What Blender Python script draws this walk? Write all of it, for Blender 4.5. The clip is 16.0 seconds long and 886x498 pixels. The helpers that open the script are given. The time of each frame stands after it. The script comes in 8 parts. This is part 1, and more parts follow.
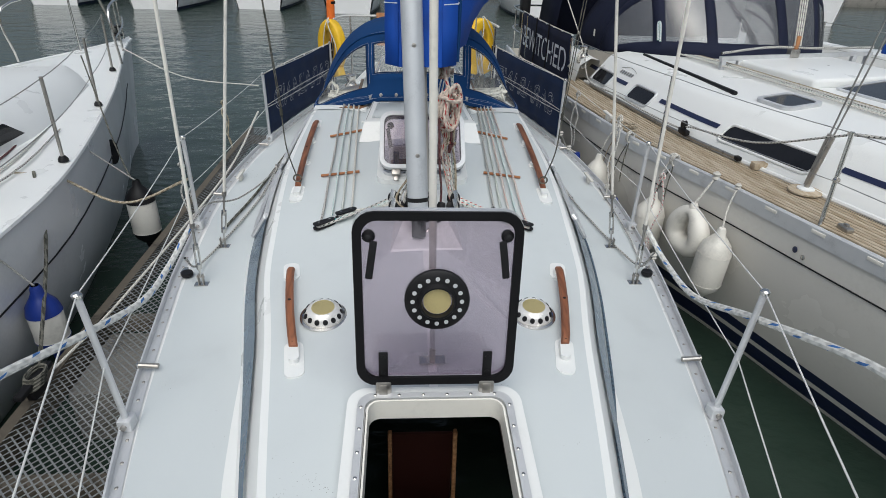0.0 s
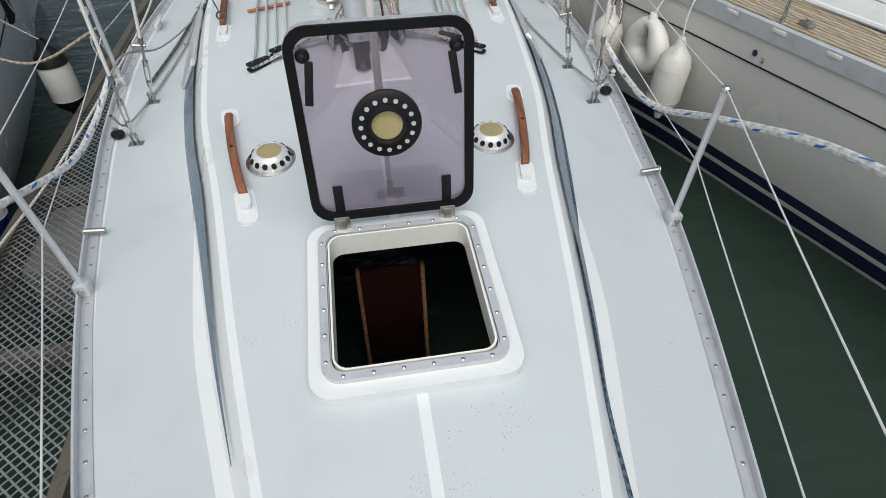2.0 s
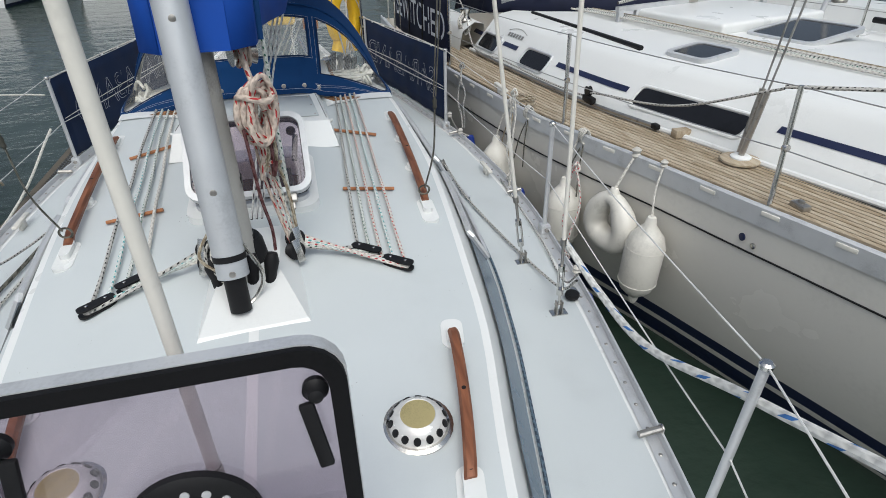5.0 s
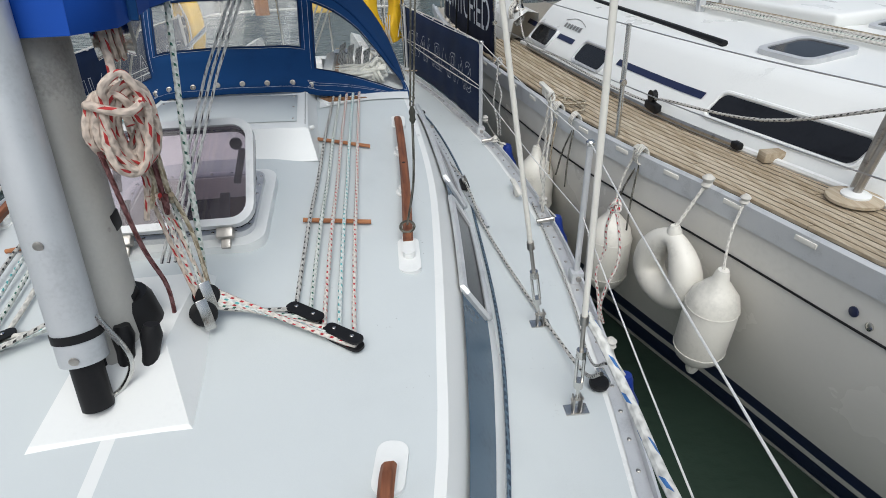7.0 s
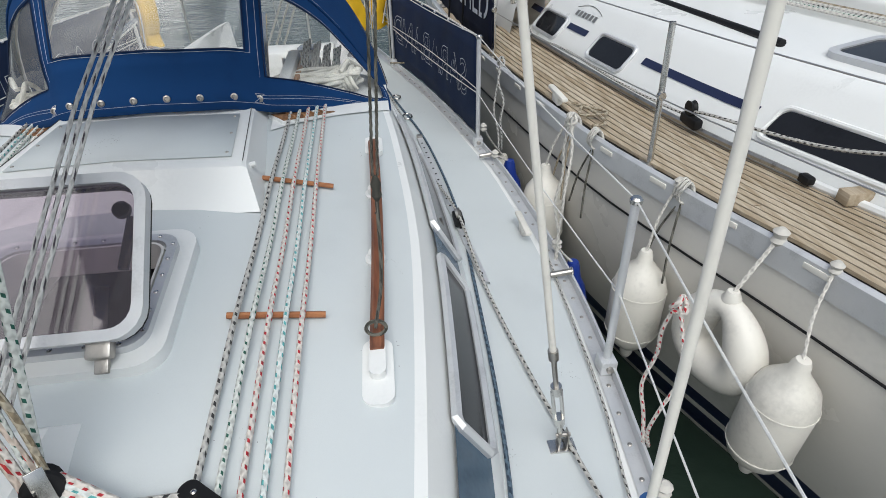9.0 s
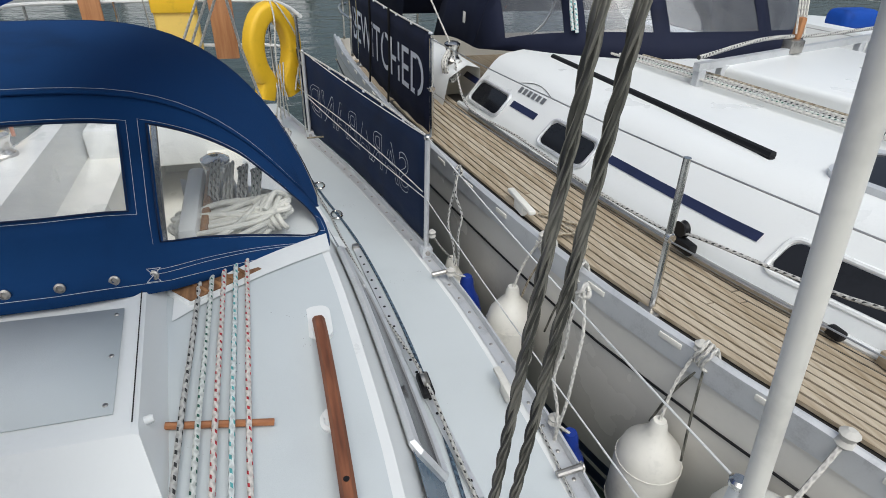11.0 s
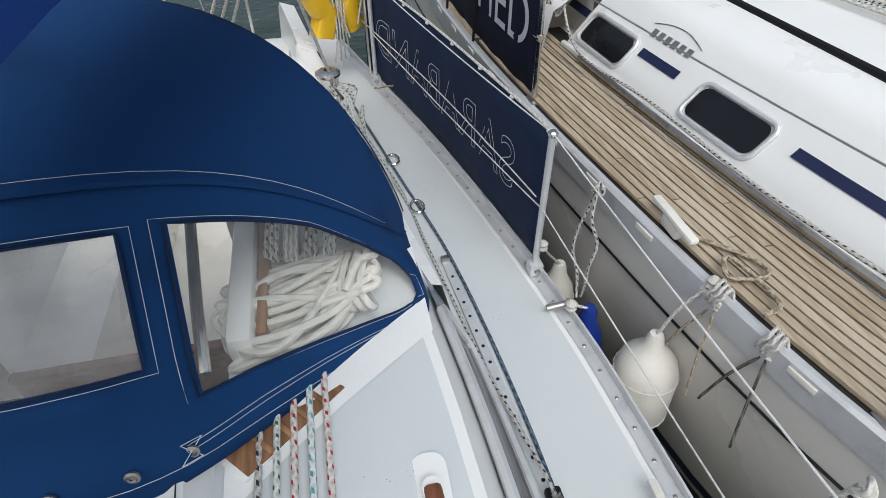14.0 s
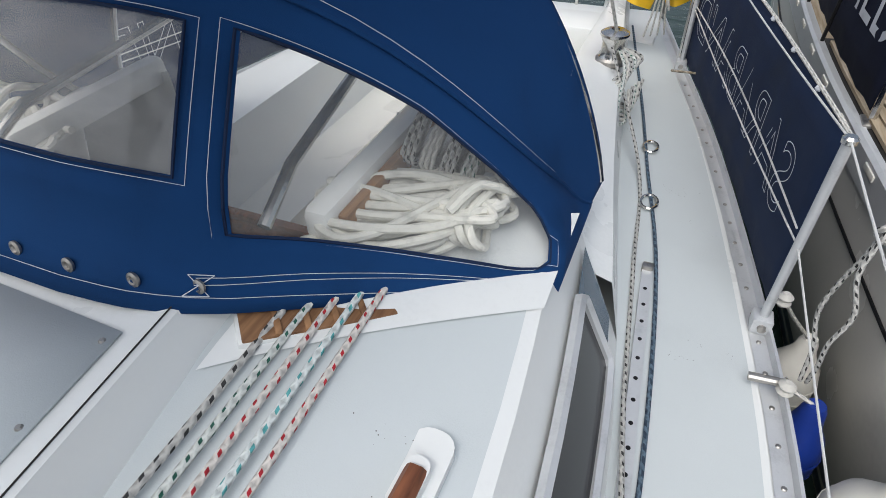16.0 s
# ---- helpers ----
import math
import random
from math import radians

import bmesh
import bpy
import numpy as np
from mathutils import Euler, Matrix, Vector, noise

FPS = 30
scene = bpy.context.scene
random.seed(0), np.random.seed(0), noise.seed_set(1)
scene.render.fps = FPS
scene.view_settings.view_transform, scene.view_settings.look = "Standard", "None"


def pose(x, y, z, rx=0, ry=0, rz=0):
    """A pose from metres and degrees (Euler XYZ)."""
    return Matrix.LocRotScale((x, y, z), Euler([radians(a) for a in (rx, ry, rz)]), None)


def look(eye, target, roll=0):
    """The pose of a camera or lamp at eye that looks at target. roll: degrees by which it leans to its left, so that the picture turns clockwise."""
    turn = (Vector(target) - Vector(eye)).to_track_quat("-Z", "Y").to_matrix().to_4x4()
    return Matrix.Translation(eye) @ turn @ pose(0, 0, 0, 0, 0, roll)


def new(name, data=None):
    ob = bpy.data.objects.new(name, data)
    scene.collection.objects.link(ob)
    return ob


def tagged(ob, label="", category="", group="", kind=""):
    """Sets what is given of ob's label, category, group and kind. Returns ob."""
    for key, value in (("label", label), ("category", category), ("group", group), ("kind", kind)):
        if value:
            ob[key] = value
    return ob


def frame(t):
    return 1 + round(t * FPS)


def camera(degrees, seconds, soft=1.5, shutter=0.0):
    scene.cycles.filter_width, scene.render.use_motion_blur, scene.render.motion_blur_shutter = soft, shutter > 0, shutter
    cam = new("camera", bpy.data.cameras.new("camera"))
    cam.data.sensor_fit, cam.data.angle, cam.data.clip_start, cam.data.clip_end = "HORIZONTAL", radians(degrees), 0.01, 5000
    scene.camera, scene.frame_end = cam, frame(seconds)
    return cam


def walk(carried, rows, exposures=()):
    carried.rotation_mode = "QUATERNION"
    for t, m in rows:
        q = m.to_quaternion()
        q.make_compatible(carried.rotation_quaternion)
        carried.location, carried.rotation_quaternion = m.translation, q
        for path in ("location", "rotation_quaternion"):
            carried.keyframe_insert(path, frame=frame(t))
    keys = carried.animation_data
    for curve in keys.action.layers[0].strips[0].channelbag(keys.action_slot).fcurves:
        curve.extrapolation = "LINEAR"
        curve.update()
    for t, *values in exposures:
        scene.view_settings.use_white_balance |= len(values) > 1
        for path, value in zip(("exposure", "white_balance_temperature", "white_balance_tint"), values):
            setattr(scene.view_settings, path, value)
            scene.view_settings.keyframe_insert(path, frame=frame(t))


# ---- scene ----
cam = camera(75.5, 16.0, soft=0.9)
PATH = [
    (0, (-0.106, -1.713, 1.742), (0.027, 0.04, 0.787), 2.1),
    (0.5, (-0.081, -1.726, 1.718), (0.03, -0.048, 0.637), 1.5),
    (1, (-0.097, -1.723, 1.686), (0.027, -0.144, 0.464), 0.9),
    (1.5, (-0.098, -1.715, 1.637), (0.062, -0.224, 0.313), 0.1),
    (2, (-0.08, -1.7, 1.61), (0.152, -0.254, 0.248), -0.6),
    (2.5, (-0.059, -1.611, 1.612), (0.266, -0.155, 0.279), -1.1),
    (3, (-0.035, -1.479, 1.619), (0.368, 0.019, 0.357), -1.5),
    (3.5, (0.061, -1.339, 1.621), (0.509, 0.208, 0.435), -2.0),
    (4, (0.14, -1.217, 1.627), (0.607, 0.38, 0.517), -1.9),
    (4.5, (0.178, -1.009, 1.605), (0.651, 0.629, 0.559), -0.8),
    (4.7, (0.202, -0.92, 1.584), (0.654, 0.738, 0.561), -0.9),
    (6.8, (0.693, -0.245, 1.416), (0.864, 1.462, 0.387), -1.7),
    (7, (0.693, -0.185, 1.403), (0.869, 1.518, 0.368), -1.9),
    (7.5, (0.689, 0.037, 1.433), (0.888, 1.713, 0.362), -1.7),
    (8, (0.741, 0.229, 1.432), (0.944, 1.895, 0.345), -1.5),
    (8.2, (0.797, 0.285, 1.406), (0.983, 1.953, 0.319), -1.6),
    (10.3, (0.781, 0.964, 1.341), (1.075, 2.598, 0.226), 0.9),
    (10.5, (0.758, 1.057, 1.372), (1.097, 2.688, 0.266), 1.3),
    (11, (0.713, 1.276, 1.53), (1.236, 2.901, 0.489), 1.9),
    (11.5, (0.684, 1.381, 1.616), (1.402, 2.967, 0.632), 2.1),
    (12, (0.598, 1.591, 1.693), (1.513, 3.094, 0.742), 2.5),
    (12.5, (0.593, 1.749, 1.673), (1.507, 3.194, 0.636), 1.7),
    (13, (0.598, 1.881, 1.637), (1.363, 3.312, 0.468), 0.8),
    (13.5, (0.64, 1.942, 1.604), (1.215, 3.374, 0.331), 0.9),
    (14, (0.688, 2.107, 1.578), (1.001, 3.566, 0.247), -0.4),
    (14.5, (0.69, 2.21, 1.448), (0.701, 3.671, 0.083), -2.3),
    (15, (0.826, 2.185, 1.272), (0.591, 3.612, -0.109), -3.8),
    (15.5, (0.968, 2.153, 1.299), (0.557, 3.572, -0.048), -3.3),
    (16, (1.003, 2.25, 1.291), (0.376, 3.633, -0.011), -2.2),
]
walk(cam, [(t, look(eye, target, roll)) for t, eye, target, roll in PATH], [(0, 0.0, 6150, 6), (4, 0.04, 6150, 6), (8, 0.18, 6130, 6), (13, 0.20, 6110, 7), (16, 0.30, 6130, 8)])

# ---- light and sky ----
world = bpy.data.worlds.new("world")
scene.world = world
world.use_nodes = True
wn = world.node_tree.nodes
sky = wn.new("ShaderNodeTexSky")
sky.sky_type = "NISHITA"
sky.sun_disc = False
sky.sun_elevation, sky.sun_rotation = radians(58), radians(200)
sky.air_density, sky.dust_density, sky.ozone_density = 1.0, 6.0, 1.0
hsv = wn.new("ShaderNodeHueSaturation")
hsv.inputs["Saturation"].default_value = 0.62
world.node_tree.links.new(sky.outputs[0], hsv.inputs["Color"])
world.node_tree.links.new(hsv.outputs[0], wn["Background"].inputs[0])
wn["Background"].inputs[1].default_value = 0.12
sun = new("sun", bpy.data.lights.new("sun", "SUN"))
sun.data.energy, sun.data.angle, sun.data.color = 1.1, radians(40), (1.0, 0.98, 0.95)
sun.matrix_world = look((1.5, -3, 6), (0, 1, 0))

# ---- materials ----
def nodes_of(m):
    return m.node_tree.nodes, m.node_tree.links


def mat(name, color, rough=0.5, metal=0.0, vary=0.12, scale=6.0, grain=60.0, bump=0.1, bump_dist=0.002, island=False, stain=None, spec=0.5, specks=False):
    """A painted or plain surface with broad stains, fine grain and relief."""
    m = bpy.data.materials.new(name)
    m.use_nodes = True
    n, l = nodes_of(m)
    b = n["Principled BSDF"]
    b.inputs["Metallic"].default_value = metal
    b.inputs["Specular IOR Level"].default_value = spec
    co = n.new("ShaderNodeTexCoord")
    big, fine = n.new("ShaderNodeTexNoise"), n.new("ShaderNodeTexNoise")
    big.inputs["Scale"].default_value, big.inputs["Detail"].default_value = scale, 5
    fine.inputs["Scale"].default_value, fine.inputs["Detail"].default_value = grain, 3
    for t in (big, fine):
        l.new(co.outputs["Object"], t.inputs["Vector"])
    ramp = n.new("ShaderNodeValToRGB")
    dark = stain or tuple(c * (1 - 2 * vary) for c in color)
    lite = tuple(min(1, c * (1 + 0.6 * vary)) for c in color)
    ramp.color_ramp.elements[0].position, ramp.color_ramp.elements[0].color = 0.25, (*dark, 1)
    ramp.color_ramp.elements[1].position, ramp.color_ramp.elements[1].color = 0.75, (*lite, 1)
    mid = ramp.color_ramp.elements.new(0.45)
    mid.color = (*color, 1)
    add = n.new("ShaderNodeMath")
    add.operation = "MULTIPLY_ADD"
    add.inputs[1].default_value, add.inputs[2].default_value = 0.35, -0.17
    l.new(fine.outputs["Fac"], add.inputs[0])
    tot = n.new("ShaderNodeMath")
    l.new(big.outputs["Fac"], tot.inputs[0])
    l.new(add.outputs[0], tot.inputs[1])
    last = tot
    if island:
        oi = n.new("ShaderNodeObjectInfo")
        sc = n.new("ShaderNodeMath")
        sc.operation = "MULTIPLY_ADD"
        sc.inputs[1].default_value, sc.inputs[2].default_value = 0.3, -0.15
        l.new(oi.outputs["Random"], sc.inputs[0])
        last = n.new("ShaderNodeMath")
        l.new(tot.outputs[0], last.inputs[0])
        l.new(sc.outputs[0], last.inputs[1])
    l.new(last.outputs[0], ramp.inputs[0])
    l.new(ramp.outputs[0], b.inputs["Base Color"])
    rr = n.new("ShaderNodeMapRange")
    rr.inputs[3].default_value, rr.inputs[4].default_value = max(0.02, rough - 0.1), min(1, rough + 0.1)
    l.new(big.outputs["Fac"], rr.inputs[0])
    l.new(rr.outputs[0], b.inputs["Roughness"])
    if specks:
        vo, pa, th, gate, both, mx = n.new("ShaderNodeTexVoronoi"), n.new("ShaderNodeTexNoise"), n.new("ShaderNodeMath"), n.new("ShaderNodeMath"), n.new("ShaderNodeMath"), n.new("ShaderNodeMix")
        vo.inputs["Scale"].default_value, pa.inputs["Scale"].default_value = 120, 3.1
        pa.inputs["Detail"].default_value, pa.inputs["Roughness"].default_value = 6, 0.75
        for t in (vo, pa):
            l.new(co.outputs["Object"], t.inputs["Vector"])
        th.operation, th.inputs[1].default_value = "LESS_THAN", 0.15
        gate.operation, gate.inputs[1].default_value = "GREATER_THAN", 0.615
        both.operation = "MULTIPLY"
        l.new(vo.outputs["Distance"], th.inputs[0])
        l.new(pa.outputs["Fac"], gate.inputs[0])
        l.new(th.outputs[0], both.inputs[0])
        l.new(gate.outputs[0], both.inputs[1])
        mx.data_type = "RGBA"
        mx.inputs[7].default_value = (0.10, 0.10, 0.09, 1)
        l.new(both.outputs[0], mx.inputs[0])
        l.new(ramp.outputs[0], mx.inputs[6])
        l.new(mx.outputs[2], b.inputs["Base Color"])
    if bump:
        bp = n.new("ShaderNodeBump")
        bp.inputs["Strength"].default_value, bp.inputs["Distance"].default_value = bump, bump_dist
        l.new(fine.outputs["Fac"], bp.inputs["Height"])
        l.new(bp.outputs[0], b.inputs["Normal"])
    return m


def rope_mat(name, base, fleck=None, twist=28.0, fleck_len=22.0, amount=0.25, rough=0.85):
    """Braided rope: strands wind round the line, with flecks of a second colour."""
    m = bpy.data.materials.new(name)
    m.use_nodes = True
    n, l = nodes_of(m)
    b = n["Principled BSDF"]
    b.inputs["Roughness"].default_value = rough
    uv = n.new("ShaderNodeUVMap")
    sep = n.new("ShaderNodeSeparateXYZ")
    l.new(uv.outputs[0], sep.inputs[0])

    def math_node(op, a, bb, c=None):
        k = n.new("ShaderNodeMath")
        k.operation = op
        for i, v in enumerate((a, bb, c)):
            if v is None:
                continue
            if isinstance(v, (int, float)):
                k.inputs[i].default_value = v
            else:
                l.new(v, k.inputs[i])
        return k.outputs[0]
    u, v = sep.outputs[0], sep.outputs[1]
    s1 = math_node("SINE", math_node("MULTIPLY_ADD", u, twist * 6.283, math_node("MULTIPLY", v, 12.566)), 0)
    s2 = math_node("SINE", math_node("MULTIPLY_ADD", u, twist * 6.283, math_node("MULTIPLY", v, -12.566)), 0)
    weave = math_node("MAXIMUM", s1, s2)
    shade = n.new("ShaderNodeMapRange")
    shade.inputs[1].default_value, shade.inputs[2].default_value = -0.6, 0.8
    shade.inputs[3].default_value, shade.inputs[4].default_value = 0.72, 1.0
    l.new(weave, shade.inputs[0])
    col = n.new("ShaderNodeMix")
    col.data_type = "RGBA"
    col.inputs[6].default_value = (*base, 1)
    col.inputs[7].default_value = (*(fleck or base), 1)
    f1 = math_node("FRACT", math_node("MULTIPLY_ADD", u, fleck_len, v), 0)
    f2 = math_node("FRACT", math_node("MULTIPLY_ADD", v, 3.0, math_node("MULTIPLY", u, 4.0)), 0)
    on = math_node("MULTIPLY", math_node("LESS_THAN", f1, amount ** 0.5), math_node("LESS_THAN", f2, amount ** 0.5 + 0.1))
    l.new(on, col.inputs[0])
    mul = n.new("ShaderNodeMix")
    mul.data_type, mul.blend_type = "RGBA", "MULTIPLY"
    mul.inputs[0].default_value = 1
    l.new(col.outputs[2], mul.inputs[6])
    l.new(shade.outputs[0], mul.inputs[7])
    l.new(mul.outputs[2], b.inputs["Base Color"])
    bp = n.new("ShaderNodeBump")
    bp.inputs["Strength"].default_value, bp.inputs["Distance"].default_value = 0.6, 0.002
    l.new(weave, bp.inputs["Height"])
    l.new(bp.outputs[0], b.inputs["Normal"])
    return m


def wood_mat(name, dark, light, rough=0.55, along="Y", scale=14.0):
    m = bpy.data.materials.new(name)
    m.use_nodes = True
    n, l = nodes_of(m)
    b = n["Principled BSDF"]
    co, mp, no = n.new("ShaderNodeTexCoord"), n.new("ShaderNodeMapping"), n.new("ShaderNodeTexNoise")
    k = {"X": (0.08, 1, 1), "Y": (1, 0.08, 1), "Z": (1, 1, 0.08)}[along]
    mp.inputs["Scale"].default_value = [s * scale for s in k]
    no.inputs["Scale"].default_value, no.inputs["Detail"].default_value = 4, 6
    l.new(co.outputs["Object"], mp.inputs[0])
    l.new(mp.outputs[0], no.inputs["Vector"])
    oi, ad = n.new("ShaderNodeObjectInfo"), n.new("ShaderNodeMath")
    ad.operation = "MULTIPLY_ADD"
    ad.inputs[1].default_value = 0.22
    l.new(oi.outputs["Random"], ad.inputs[0])
    l.new(no.outputs["Fac"], ad.inputs[2])
    rp = n.new("ShaderNodeValToRGB")
    rp.color_ramp.elements[0].position, rp.color_ramp.elements[0].color = 0.38, (*dark, 1)
    rp.color_ramp.elements[1].position, rp.color_ramp.elements[1].color = 0.8, (*light, 1)
    l.new(ad.outputs[0], rp.inputs[0])
    l.new(rp.outputs[0], b.inputs["Base Color"])
    b.inputs["Roughness"].default_value = rough
    bp = n.new("ShaderNodeBump")
    bp.inputs["Strength"].default_value, bp.inputs["Distance"].default_value = 0.25, 0.001
    l.new(no.outputs["Fac"], bp.inputs["Height"])
    l.new(bp.outputs[0], b.inputs["Normal"])
    return m


def clear_mat(name, tint, gloss_rough=0.05, haze=0.0, haze_color=(0.7, 0.7, 0.7), ior=1.45):
    """A thin see-through sheet: tinted, with a glossy film, and some diffuse haze that lightens it."""
    m = bpy.data.materials.new(name)
    m.use_nodes = True
    n, l = nodes_of(m)
    n.remove(n["Principled BSDF"])
    tr, gl, df = n.new("ShaderNodeBsdfTransparent"), n.new("ShaderNodeBsdfGlossy"), n.new("ShaderNodeBsdfDiffuse")
    tr.inputs[0].default_value = (*tint, 1)
    gl.inputs["Roughness"].default_value = gloss_rough
    df.inputs[0].default_value = (*haze_color, 1)
    lw, pw, fr = n.new("ShaderNodeLayerWeight"), n.new("ShaderNodeMath"), n.new("ShaderNodeMapRange")
    mx, mh = n.new("ShaderNodeMixShader"), n.new("ShaderNodeMixShader")
    lw.inputs["Blend"].default_value = 0.5
    pw.operation, pw.inputs[1].default_value = "POWER", 5.0
    fr.inputs[3].default_value, fr.inputs[4].default_value = 2 * ((ior - 1) / (ior + 1)) ** 2, 0.9
    l.new(lw.outputs["Facing"], pw.inputs[0])
    l.new(pw.outputs[0], fr.inputs[0])
    no, rg = n.new("ShaderNodeTexNoise"), n.new("ShaderNodeMapRange")
    no.inputs["Scale"].default_value, no.inputs["Detail"].default_value = 7, 6
    rg.inputs[3].default_value, rg.inputs[4].default_value = haze * 0.3, haze * 1.7
    l.new(no.outputs["Fac"], rg.inputs[0])
    l.new(rg.outputs[0], mh.inputs[0])
    l.new(tr.outputs[0], mh.inputs[1])
    l.new(df.outputs[0], mh.inputs[2])
    l.new(fr.outputs[0], mx.inputs[0])
    l.new(mh.outputs[0], mx.inputs[1])
    l.new(gl.outputs[0], mx.inputs[2])
    l.new(mx.outputs[0], n["Material Output"].inputs[0])
    return m


M_DECK = mat("grey_nonskid_paint", (0.55, 0.585, 0.59), 0.6, vary=0.04, scale=2.5, grain=420, bump=0.25, bump_dist=0.001, specks=True)
M_WHITE = mat("white_gelcoat", (0.74, 0.75, 0.735), 0.3, vary=0.03, scale=3, grain=90, bump=0.02)
M_CREAM = mat("cream_gelcoat", (0.80, 0.78, 0.71), 0.3, vary=0.06, scale=2.5, grain=60, bump=0.02)
M_HULLR = mat("offwhite_hull", (0.71, 0.69, 0.64), 0.25, vary=0.04, scale=1.6, grain=40, bump=0.01)
M_HULLL = mat("white_hull", (0.78, 0.78, 0.78), 0.25, vary=0.04, scale=1.6, grain=40, bump=0.01)
M_PALE = mat("pale_gelcoat", (0.86, 0.855, 0.82), 0.3, vary=0.04, scale=2.5, grain=60, bump=0.02)
M_NAVY = mat("navy_stripe", (0.012, 0.018, 0.06), 0.35, vary=0.1, bump=0)
M_BLACK = mat("black_plastic", (0.009, 0.009, 0.010), 0.5, vary=0.2, grain=120, bump=0.1, spec=0.25)
M_RUBBER = mat("black_rubber", (0.007, 0.007, 0.008), 0.6, vary=0.2, grain=120, bump=0.15, spec=0.15)
M_STEEL = mat("stainless_steel", (0.62, 0.61, 0.58), 0.22, 1.0, vary=0.12, scale=30, grain=200, bump=0.05)
M_DULL = mat("dull_steel", (0.42, 0.40, 0.37), 0.4, 1.0, vary=0.25, scale=20, grain=150, bump=0.1)
M_ALU = mat("anodised_aluminium", (0.60, 0.61, 0.62), 0.42, 0.4, vary=0.08, scale=12, grain=160, bump=0.05)
M_MASTP = mat("silver_mast", (0.50, 0.52, 0.54), 0.45, 0.35, vary=0.08, scale=8, grain=120, bump=0.05)
M_MASTG = mat("weathered_mast", (0.42, 0.41, 0.38), 0.55, 0.2, vary=0.18, scale=6, grain=120, bump=0.08)
M_BLUE = mat("navy_canvas", (0.008, 0.041, 0.132), 0.9, vary=0.16, scale=4, grain=900, bump=0.3, bump_dist=0.001, spec=0.15)
M_CLOTH = mat("dark_navy_acrylic", (0.008, 0.019, 0.055), 0.8, vary=0.15, scale=6, grain=900, bump=0.3, bump_dist=0.001, spec=0.25)
M_COVER = mat("bright_blue_sailcloth", (0.006, 0.055, 0.31), 0.7, vary=0.15, scale=6, grain=900, bump=0.3, bump_dist=0.001, spec=0.25)
M_DKNAVY = mat("black_navy_canvas", (0.009, 0.012, 0.030), 0.8, vary=0.15, scale=6, grain=900, bump=0.3, bump_dist=0.001, spec=0.25)
M_TEAK = wood_mat("oiled_teak", (0.10, 0.032, 0.014), (0.27, 0.10, 0.045))
M_TEAKD = wood_mat("weathered_teak_plank", (0.27, 0.205, 0.125), (0.47, 0.40, 0.30), 0.8)
M_CAULK = mat("black_caulk", (0.018, 0.016, 0.014), 0.7, vary=0.2, bump=0.1)
M_BAMBOO = wood_mat("varnished_batten", (0.26, 0.09, 0.03), (0.42, 0.18, 0.07), along="X")
M_TEAKW = wood_mat("worn_bare_teak", (0.13, 0.060, 0.026), (0.36, 0.19, 0.085), 0.7)
M_PLY = wood_mat("plywood_board", (0.28, 0.11, 0.04), (0.42, 0.20, 0.08), along="Z")
M_YELLOW = mat("yellow_vinyl", (0.72, 0.44, 0.015), 0.5, vary=0.12, scale=8, bump=0.1)
M_PALEYEL = mat("pale_yellow_vinyl", (0.75, 0.52, 0.12), 0.5, vary=0.1, scale=8, bump=0.1)
M_ORANGE = mat("orange_plastic", (0.75, 0.16, 0.02), 0.5, vary=0.12, bump=0.05)
M_FENDER = mat("white_vinyl_fender", (0.70, 0.68, 0.62), 0.42, vary=0.10, scale=7, grain=60, bump=0.06)
M_FENDBLUE = mat("blue_vinyl_fender", (0.008, 0.03, 0.22), 0.4, vary=0.12, scale=7, bump=0.06)
M_STITCH = mat("white_stitching", (0.62, 0.64, 0.68), 0.8, vary=0.1, bump=0)
# mahogany taken near black: the shade below deck is in the colour
M_SHADOWIN = mat("shaded_cabin_wood", (0.022, 0.006, 0.004), 0.4, vary=0.3, scale=5, bump=0.05)
M_WINDOW = mat("smoked_acrylic_window", (0.012, 0.013, 0.016), 0.12, vary=0.15, bump=0, spec=0.28)
M_WINBLUE = mat("blue_grey_window_panel", (0.055, 0.10, 0.15), 0.25, vary=0.12, scale=5, bump=0.02)
M_BRASS = mat("brass_mesh", (0.55, 0.46, 0.22), 0.45, 0.5, vary=0.2, grain=300, bump=0.2)
M_PONT = mat("galvanised_grating", (0.22, 0.23, 0.23), 0.6, 0.5, vary=0.3, scale=5, grain=80, bump=0.1)
M_PONTW = mat("wet_pontoon_timber", (0.10, 0.085, 0.065), 0.8, vary=0.3, scale=5, grain=40, bump=0.4, bump_dist=0.004)
M_CONC = mat("pontoon_float", (0.20, 0.19, 0.17), 0.85, vary=0.3, scale=4, grain=50, bump=0.4, bump_dist=0.006)
# the sprayhood windows' white haze stands in for sky sheen and a brighter interior
M_VINYLM = clear_mat("brightened_vinyl", (0.93, 0.935, 0.93), 0.08, 0.20, (0.90, 0.90, 0.88), 1.3)
M_VINYL = clear_mat("clear_vinyl", (0.95, 0.955, 0.95), 0.06, 0.10, (0.85, 0.85, 0.83), 1.22)
M_VINYLD = clear_mat("smoky_vinyl", (0.72, 0.73, 0.76), 0.06, 0.14, (0.6, 0.62, 0.66))
M_LENS = clear_mat("smoked_acrylic_lid", (0.76, 0.71, 0.76), 0.04, 0.06, (0.62, 0.58, 0.62))
R_WHITE = rope_mat("white_rope", (0.62, 0.60, 0.55))
R_BLUEF = rope_mat("white_rope_blue_fleck", (0.64, 0.64, 0.61), (0.05, 0.16, 0.42), 18, 7, 0.06)
R_RED = rope_mat("white_rope_red_fleck", (0.62, 0.58, 0.53), (0.42, 0.02, 0.03), 40, 36, 0.10)
